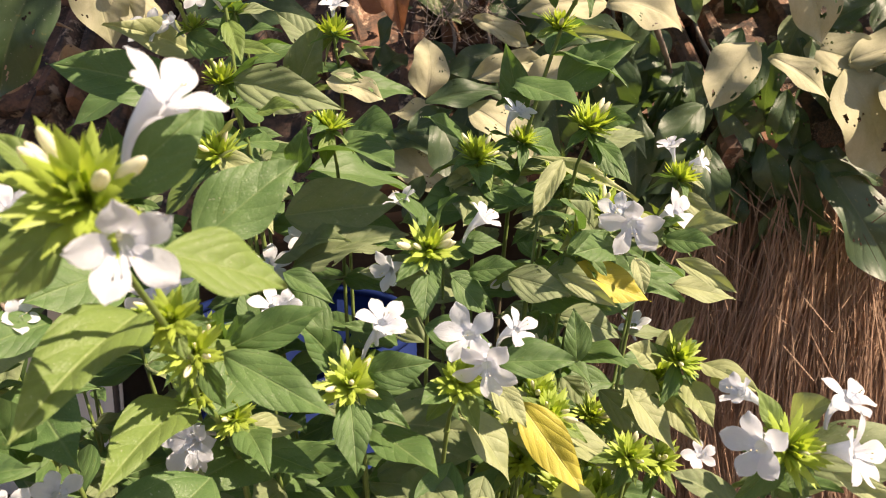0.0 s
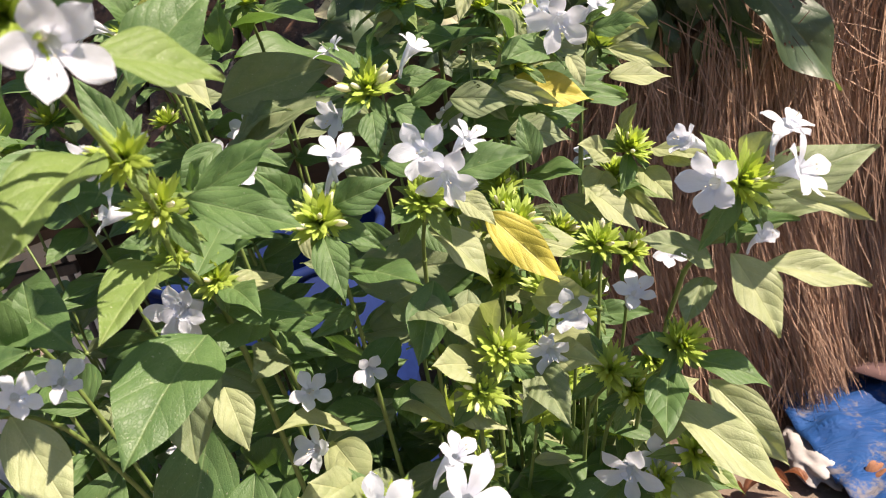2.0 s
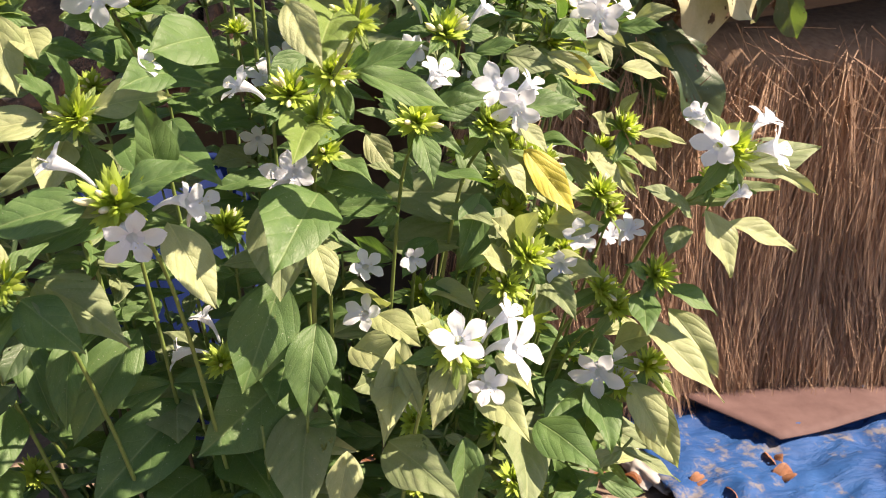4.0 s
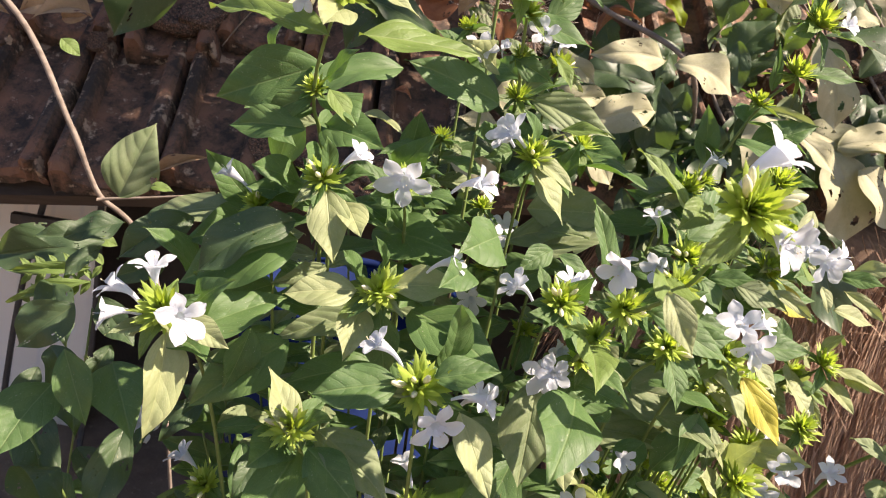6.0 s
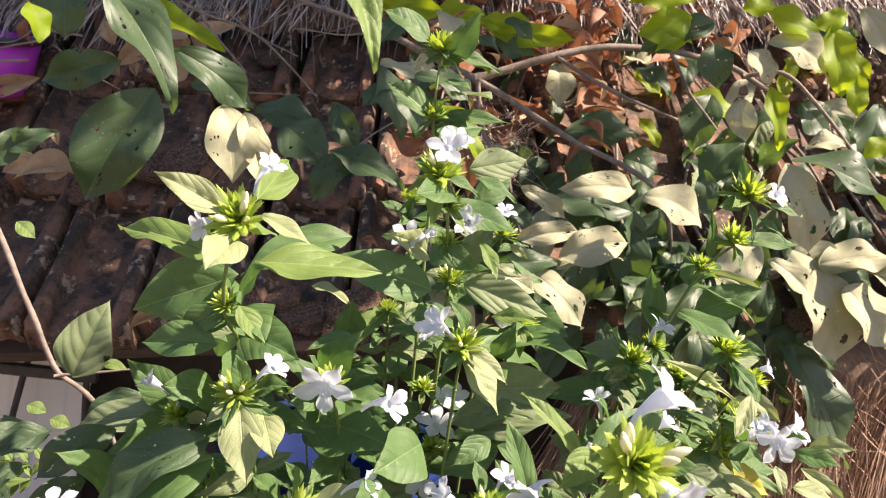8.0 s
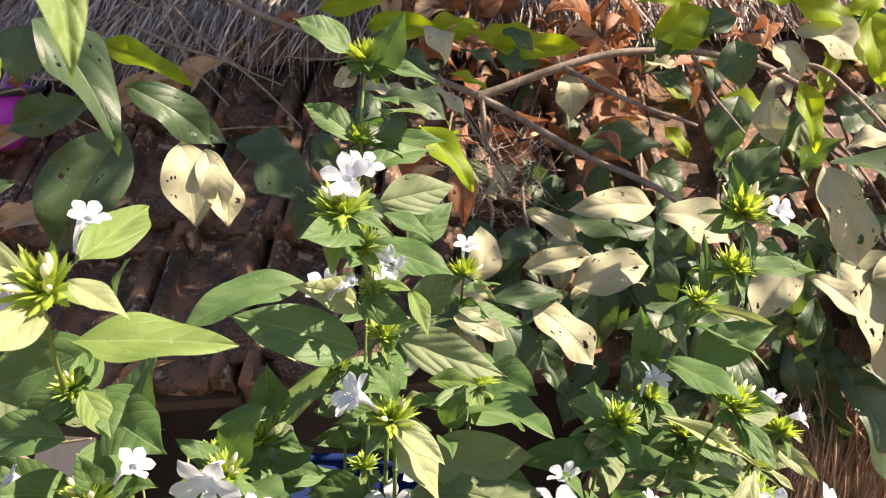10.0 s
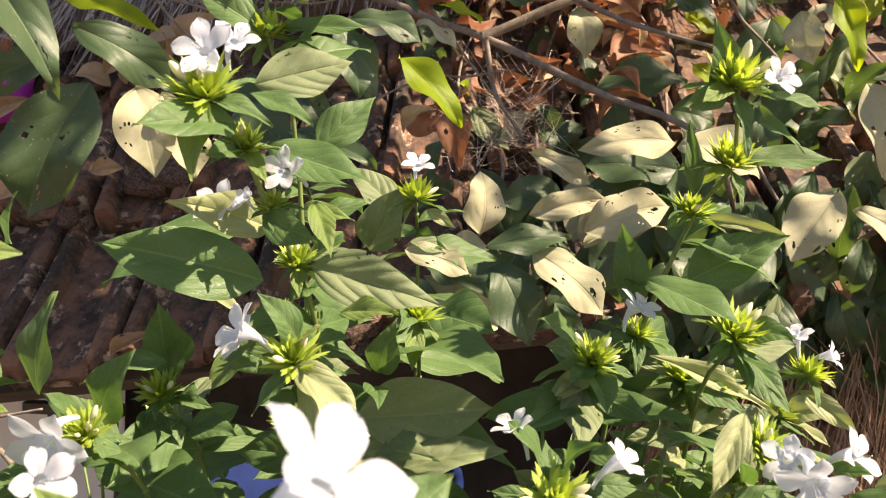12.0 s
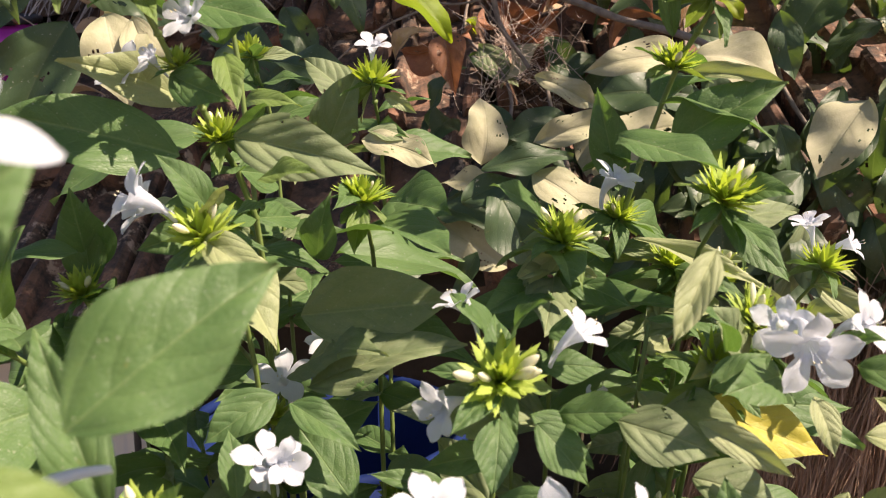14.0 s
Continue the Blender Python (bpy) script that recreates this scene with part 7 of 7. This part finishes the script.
leaf(s, (-0.099, 0.683, 1.164), (-0.049, 0.682, 1.147), 0.46, "b", (0.15, -0.79, 0.65))
leaf(s, (-0.027, 1.243, 1.108), (-0.029, 1.257, 1.199), 0.86, "b", (0.11, -0.80, 0.60))
leaf(s, (0.044, 1.250, 1.138), (0.157, 1.257, 1.166), 0.40, "b", (0.02, -0.79, 0.60))
leaf(s, (0.121, 1.228, 1.118), (0.243, 1.238, 1.160), 0.60, "b", (-0.03, -0.78, 0.61))
leaf(s, (0.125, 1.246, 1.099), (0.246, 1.253, 1.126), 0.47, "b", (-0.03, -0.78, 0.63))
leaf(s, (0.261, 1.303, 1.251), (0.114, 1.286, 1.233), 0.43, "b", (-0.03, -0.78, 0.54))
leaf(s, (0.047, 1.284, 1.229), (0.139, 1.279, 1.181), 0.36, "b", (0.03, -0.79, 0.57))
leaf(s, (-0.024, 1.057, 1.116), (0.080, 1.062, 1.131), 0.39, "v", (0.06, -0.79, 0.64))
leaf(s, (0.033, 1.058, 1.112), (0.120, 1.029, 1.040), 0.56, "b", (0.02, -0.78, 0.67))
leaf(s, (-0.046, 1.051, 1.079), (0.014, 1.057, 1.107), 0.66, "v", (0.09, -0.79, 0.66))
leaf(s, (-0.010, 1.055, 1.099), (0.033, 1.041, 1.000), 0.70, "v", (0.07, -0.78, 0.69))
leaf(s, (-0.139, 1.101, 1.342), (-0.058, 1.090, 1.259), 0.44, "s", (0.16, -0.80, 0.50))
leaf(s, (-0.197, 1.001, 1.365), (-0.172, 0.990, 1.286), 0.70, "v", (0.23, -0.79, 0.47))
leaf(s, (-0.295, 1.197, 1.246), (-0.168, 1.157, 1.204), 0.42, "v", (0.12, -0.80, 0.60))
leaf(s, (-0.231, 1.224, 1.395), (-0.180, 1.206, 1.281), 0.51, "v", (0.11, -0.80, 0.53))
leaf(s, (-0.298, 1.276, 1.324), (-0.251, 1.261, 1.244), 0.59, "v", (0.15, -0.80, 0.56))
leaf(s, (0.235, 1.187, 1.247), (0.341, 1.170, 1.207), 0.67, "b", (-0.16, -0.74, 0.59))
leaf(s, (0.361, 1.417, 1.634), (0.226, 1.430, 1.601), 0.46, "s", (-0.12, -0.75, 0.41))
leaf(s, (0.354, 1.414, 1.590), (0.254, 1.421, 1.543), 0.67, "s", (-0.13, -0.75, 0.43))
leaf(s, (0.142, 1.596, 1.486), (0.162, 1.583, 1.394), 0.73, "b", (-0.05, -0.78, 0.49))
leaf(s, (0.190, 1.595, 1.344), (0.349, 1.577, 1.359), 0.60, "v", (-0.09, -0.77, 0.53))
leaf(s, (0.322, 1.472, 1.203), (0.150, 1.493, 1.203), 0.59, "v", (-0.09, -0.77, 0.60))
leaf(s, (0.271, 1.473, 1.150), (0.165, 1.488, 1.171), 0.81, "v", (-0.09, -0.77, 0.62))
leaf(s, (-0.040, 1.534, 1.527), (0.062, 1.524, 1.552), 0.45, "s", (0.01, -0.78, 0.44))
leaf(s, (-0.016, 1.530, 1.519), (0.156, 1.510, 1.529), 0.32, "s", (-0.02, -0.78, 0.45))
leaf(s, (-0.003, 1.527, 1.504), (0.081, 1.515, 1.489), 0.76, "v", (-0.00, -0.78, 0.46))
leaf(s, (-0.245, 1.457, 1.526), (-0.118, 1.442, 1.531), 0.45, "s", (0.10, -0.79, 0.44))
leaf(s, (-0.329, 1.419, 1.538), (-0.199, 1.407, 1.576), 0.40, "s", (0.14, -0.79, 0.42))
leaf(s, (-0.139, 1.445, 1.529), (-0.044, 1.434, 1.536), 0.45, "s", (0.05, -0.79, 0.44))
leaf(s, (-0.195, 1.338, 1.498), (-0.235, 1.301, 1.437), 0.60, "v")
leaf(s, (-0.145, 1.340, 1.511), (-0.103, 1.302, 1.449), 0.60, "b")
leaf(s, (-0.099, 1.391, 1.518), (-0.024, 1.369, 1.503), 0.40, "s")
leaf(s, (-0.184, 1.305, 1.469), (-0.127, 1.279, 1.423), 0.55, "v")
leaf(s, (-0.077, 1.387, 1.485), (-0.012, 1.364, 1.456), 0.50, "v")
leaf(s, (-0.034, 1.329, 1.419), (-0.104, 1.301, 1.437), 0.35, "s")
leaf(s, (-0.231, 1.277, 1.404), (-0.141, 1.254, 1.380), 0.45, "b")
leaf(s, (-0.207, 1.222, 1.367), (-0.250, 1.186, 1.320), 0.55, "v")
leaf(s, (-0.128, 1.277, 1.407), (-0.066, 1.251, 1.359), 0.50, "b")
leaf(s, (-0.174, 1.392, 1.527), (-0.227, 1.370, 1.510), 0.50, "s")
leaf(s, (-0.003, 1.443, 1.534), (0.054, 1.419, 1.496), 0.50, "v")
leaf(s, (-0.116, 1.387, 1.483), (-0.065, 1.391, 1.513), 0.45, "s")
leaf(s, (0.354, 1.394, 1.544), (0.276, 1.370, 1.509), 0.50, "s")
leaf(s, (0.283, 1.488, 1.489), (0.352, 1.442, 1.439), 0.60, "v")
leaf(s, (-0.075, 1.221, 1.280), (-0.059, 1.191, 1.200), 0.60, "k")
leaf(s, (-0.139, 1.218, 1.248), (-0.094, 1.222, 1.284), 0.55, "t")
leaf(s, (-0.617, 1.353, 0.868), (-0.526, 1.359, 0.916), 0.22, "t")
leaf(s, (-0.227, 1.141, 1.115), (-0.198, 1.140, 1.107), 0.50, "k")
leaf(s, (0.178, 1.483, 1.274), (0.262, 1.468, 1.317), 0.40, "k")
leaf(s, (0.195, 1.523, 1.362), (0.248, 1.499, 1.329), 0.50, "k")
s = vine("right", "sunlit climbing vine hanging over the straw")
leaf(s, (0.481, 1.197, 1.338), (0.544, 1.173, 1.186), 0.49, "b", (-0.26, -0.70, 0.57))
leaf(s, (0.490, 1.197, 1.344), (0.677, 1.165, 1.261), 0.51, "v", (-0.29, -0.68, 0.55))
leaf(s, (0.354, 1.230, 1.306), (0.374, 1.218, 1.219), 0.51, "v", (-0.19, -0.73, 0.57))
leaf(s, (0.443, 1.162, 1.194), (0.383, 1.146, 1.100), 0.72, "b", (-0.19, -0.73, 0.61))
leaf(s, (0.461, 1.151, 1.173), (0.545, 1.134, 1.111), 0.49, "b", (-0.26, -0.69, 0.63))
leaf(s, (0.658, 1.321, 1.160), (0.796, 1.307, 1.189), 0.66, "b", (-0.30, -0.67, 0.61))
leaf(s, (0.651, 1.320, 1.149), (0.720, 1.293, 0.973), 0.74, "b", (-0.29, -0.67, 0.66))
leaf(s, (0.695, 1.282, 1.128), (0.793, 1.259, 1.023), 0.92, "b", (-0.31, -0.65, 0.65))
leaf(s, (0.628, 1.307, 1.001), (0.772, 1.265, 0.777), 0.46, "v", (-0.29, -0.65, 0.73))
leaf(s, (0.584, 1.343, 1.003), (0.742, 1.319, 0.958), 0.50, "v", (-0.27, -0.67, 0.69))
leaf(s, (0.749, 1.299, 1.158), (0.954, 1.222, 1.089), 0.41, "b", (-0.35, -0.63, 0.56))
leaf(s, (0.661, 1.321, 1.153), (0.805, 1.296, 1.198), 0.56, "b", (-0.31, -0.66, 0.54))
leaf(s, (0.604, 1.368, 1.183), (0.718, 1.324, 1.142), 0.72, "b", (-0.28, -0.68, 0.54))
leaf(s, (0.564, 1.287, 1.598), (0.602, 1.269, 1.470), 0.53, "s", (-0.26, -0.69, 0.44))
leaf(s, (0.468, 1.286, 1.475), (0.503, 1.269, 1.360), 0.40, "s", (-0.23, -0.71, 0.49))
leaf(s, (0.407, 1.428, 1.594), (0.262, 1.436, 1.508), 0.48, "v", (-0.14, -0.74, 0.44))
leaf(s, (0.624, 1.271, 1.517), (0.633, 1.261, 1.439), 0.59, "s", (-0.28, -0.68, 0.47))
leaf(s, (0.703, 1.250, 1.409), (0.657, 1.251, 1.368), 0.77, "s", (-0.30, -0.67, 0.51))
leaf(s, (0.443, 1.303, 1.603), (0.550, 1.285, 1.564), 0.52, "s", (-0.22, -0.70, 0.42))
leaf(s, (0.458, 1.295, 1.554), (0.567, 1.277, 1.506), 0.61, "b", (-0.23, -0.70, 0.44))
leaf(s, (0.421, 1.297, 1.529), (0.470, 1.285, 1.473), 0.90, "b", (-0.21, -0.72, 0.45))
leaf(s, (0.421, 1.288, 1.443), (0.442, 1.277, 1.368), 0.76, "b", (-0.21, -0.72, 0.50))
leaf(s, (0.621, 1.257, 1.389), (0.549, 1.264, 1.368), 0.69, "b", (-0.27, -0.69, 0.51))
leaf(s, (0.646, 1.333, 1.647), (0.715, 1.315, 1.560), 0.62, "b", (-0.28, -0.67, 0.42))
leaf(s, (0.536, 1.289, 1.585), (0.592, 1.286, 1.622), 0.69, "s", (-0.25, -0.69, 0.41))
leaf(s, (0.403, 1.307, 1.598), (0.461, 1.302, 1.615), 0.83, "s", (-0.20, -0.71, 0.41))
leaf(s, (0.381, 1.354, 1.540), (0.401, 1.343, 1.459), 0.84, "v", (-0.18, -0.73, 0.46))
leaf(s, (0.574, 1.352, 1.461), (0.634, 1.339, 1.405), 1.02, "v", (-0.26, -0.70, 0.49))
leaf(s, (0.721, 1.336, 1.480), (0.692, 1.326, 1.359), 0.64, "v", (-0.29, -0.67, 0.50))
leaf(s, (0.322, 1.575, 1.308), (0.400, 1.563, 1.286), 1.02, "v", (-0.13, -0.76, 0.55))
leaf(s, (0.461, 1.503, 1.465), (0.438, 1.493, 1.341), 0.71, "v", (-0.18, -0.74, 0.51))
leaf(s, (0.450, 1.434, 1.277), (0.520, 1.436, 1.374), 0.84, "v", (-0.20, -0.73, 0.54))
leaf(s, (0.375, 1.429, 1.145), (0.452, 1.411, 1.065), 1.01, "v", (-0.17, -0.73, 0.64))

# ---- leafy inner stems that fill the shrub ----
def filler(seed, count, lo, hi, leaves, label, heads, fringe, feet=0.4):
    rnd = random.Random(seed)
    for k in range(count):
        top = Vector([rnd.uniform(a, b) for a, b in zip(lo, hi)])
        foot = (top.x * feet - 0.03 + rnd.uniform(-0.05, 0.05), max(0.5, 0.62 + rnd.uniform(-0.06, 0.1)), 0)
        s = stem(label, foot, [(foot[0] * 0.5 + top.x * 0.5, (foot[1] + top.y) / 2 + 0.02, top.z * 0.55)], top, 0.0017, leaves, clear=0.03 if fringe else 0.0, fringe=fringe)
        if rnd.random() < heads:
            head(s, top, (rnd.gauss(0, 0.3), -0.5, 0.8), rnd.uniform(0.017, 0.021), 3)


INNER = "leafy green inner stem in the shade of the shrub"
SUNNY = "pale leafy stem with small heads on the sunny side"
filler(21, 18, (-0.50, 0.52, 0.55), (0.05, 0.80, 1.0), 9, INNER, 0.3, 0)
filler(22, 12, (-0.45, 0.44, 0.45), (0.0, 0.58, 0.80), 9, INNER, 0.1, 0)
filler(27, 12, (-0.42, 0.36, 0.50), (-0.02, 0.47, 0.78), 8, INNER, 0.1, 2)
filler(28, 14, (-0.58, 0.46, 0.34), (-0.2, 0.72, 0.72), 9, INNER, 0.1, 0)
filler(23, 8, (-0.60, 0.50, 0.5), (-0.38, 0.7, 0.9), 9, INNER, 0.1, 0)
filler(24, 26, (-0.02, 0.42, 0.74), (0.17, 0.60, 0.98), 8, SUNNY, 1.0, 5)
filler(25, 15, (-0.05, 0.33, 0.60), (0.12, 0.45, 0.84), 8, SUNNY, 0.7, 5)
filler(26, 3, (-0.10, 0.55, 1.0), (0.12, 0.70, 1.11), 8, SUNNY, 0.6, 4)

clear_blooms()

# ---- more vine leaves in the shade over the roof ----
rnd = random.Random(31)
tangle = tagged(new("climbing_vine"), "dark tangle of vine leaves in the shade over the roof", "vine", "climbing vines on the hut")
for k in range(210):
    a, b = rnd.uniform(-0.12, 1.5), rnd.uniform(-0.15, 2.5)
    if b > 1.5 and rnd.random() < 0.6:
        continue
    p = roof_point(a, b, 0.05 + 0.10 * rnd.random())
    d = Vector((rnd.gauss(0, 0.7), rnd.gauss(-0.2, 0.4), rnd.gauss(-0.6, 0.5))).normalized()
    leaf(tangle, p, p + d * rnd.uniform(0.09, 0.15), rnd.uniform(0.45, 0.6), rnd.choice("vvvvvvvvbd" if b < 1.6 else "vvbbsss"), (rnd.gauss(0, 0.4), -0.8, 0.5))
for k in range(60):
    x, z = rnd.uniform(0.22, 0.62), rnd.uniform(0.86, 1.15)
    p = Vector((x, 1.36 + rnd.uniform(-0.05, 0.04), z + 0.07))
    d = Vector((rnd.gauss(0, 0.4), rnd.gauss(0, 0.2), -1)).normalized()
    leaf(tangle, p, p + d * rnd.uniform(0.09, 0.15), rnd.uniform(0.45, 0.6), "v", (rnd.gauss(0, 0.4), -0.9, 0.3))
for k in range(7):
    a = -0.05 + 0.2 * k
    branch("thin dark runner", [roof_point(a + rnd.gauss(0, 0.05), b, 0.05 + 0.03 * rnd.random()) for b in (0.0, 0.9, 1.7, 2.5)], 0.004, "runner", 0.4, tangle)

for k in range(16):
    a = Vector((rnd.uniform(-0.95, -0.1), rnd.uniform(1.35, 1.6), rnd.uniform(1.30, 1.62)))
    d = Vector((rnd.choice((-1, 1)) * rnd.uniform(0.10, 0.26), rnd.gauss(0, 0.05), rnd.gauss(-0.09, 0.07)))
    branch("thin dark dry twig", [a, a + d * 0.5 + Vector((0, 0, rnd.gauss(0, 0.02))), a + d], rnd.uniform(0.0014, 0.0026), "twig", 0.5, tangle)

# ---- dry leaves on the roof and on the ground ----
rnd = random.Random(8)
litter = tagged(new("leaf_litter"), "drift of curled dry brown leaves on the roof", "dry leaves", kind="stuff")
DRIFTS = ((46, -0.08, 2.55, 0.10, 0.16, "kkkkt"), (62, 0.22, 2.15, 0.12, 0.24, "kkkkt"), (20, 0.12, 1.45, 0.10, 0.20, "kkkkt"), (34, 0.30, 2.2, 0.34, 0.35, "kkkkt"),
          (13, -0.84, 1.85, 0.12, 0.10, "kttt"), (9, -0.84, 1.05, 0.10, 0.06, "ttt"))
for count, along, course, wide, deep, kinds in DRIFTS:
    for k in range(count):
        p = roof_point(rnd.gauss(along, wide), rnd.gauss(course, deep), 0.08 + 0.10 * rnd.random())
        d = Vector((rnd.gauss(0, 1), rnd.gauss(0, 0.6), rnd.gauss(0, 0.6))).normalized()
        leaf(litter, p, p + d * rnd.choice((0.04, 0.06, 0.08, 0.12)), rnd.uniform(0.4, 0.75), rnd.choice(kinds), (rnd.gauss(0, 0.9), rnd.gauss(-0.4, 0.6), 0.7), rnd.uniform(-80, 80), "dry_leaf")
ground_litter = tagged(new("leaf_litter"), "dry brown leaves scattered on the earth", "dry leaves", kind="stuff")
for k in range(130):
    x, y = rnd.uniform(-0.7, 1.1), rnd.uniform(0.35, 1.4)
    p = Vector((x, y, ground_height(x, y) + 0.012))
    d = Vector((rnd.gauss(0, 1), rnd.gauss(0, 1), rnd.uniform(0, 0.2))).normalized()
    leaf(ground_litter, p, p + d * rnd.uniform(0.05, 0.10), rnd.uniform(0.4, 0.6), "k", (rnd.gauss(0, 0.2), 0, 1), rnd.uniform(-25, 25), "dry_leaf")

# ---- a spider's web with caught fibres ----
WEB = plain("grey web", (0.48, 0.38, 0.31), (0.66, 0.55, 0.46), 0.7, 50.0)
rnd = random.Random(4)
bm = bmesh.new()
for k in range(170):
    a = Vector((0.03 + rnd.gauss(0, 0.05), 1.60 + rnd.gauss(0, 0.03), 1.275 + rnd.gauss(0, 0.05)))
    d = Vector((rnd.gauss(0, 1), rnd.gauss(0, 0.4), rnd.gauss(0, 0.7))).normalized() * rnd.uniform(0.02, 0.09)
    tube(bm, curve_points([a, a + d * 0.5 + Vector((0, 0, -0.008)), a + d], 4), [0.0004] * 5, 3)
for end in ((-0.06, 1.6, 1.42), (0.12, 1.5, 1.36), (0.15, 1.5, 1.22), (-0.03, 1.4, 1.20), (0.0, 1.57, 1.40), (0.09, 1.52, 1.35)):
    for k in range(3):
        c = Vector((0.03 + rnd.gauss(0, 0.02), 1.6, 1.30 + rnd.gauss(0, 0.02)))
        tube(bm, [c, (c + Vector(end)) / 2 - Vector((0, 0, 0.006)), Vector(end)], [0.0004] * 3, 3)
tagged(part("spider_web", bm, WEB, None), "grey tangled spider web with caught fibres between the twigs", "spider web")
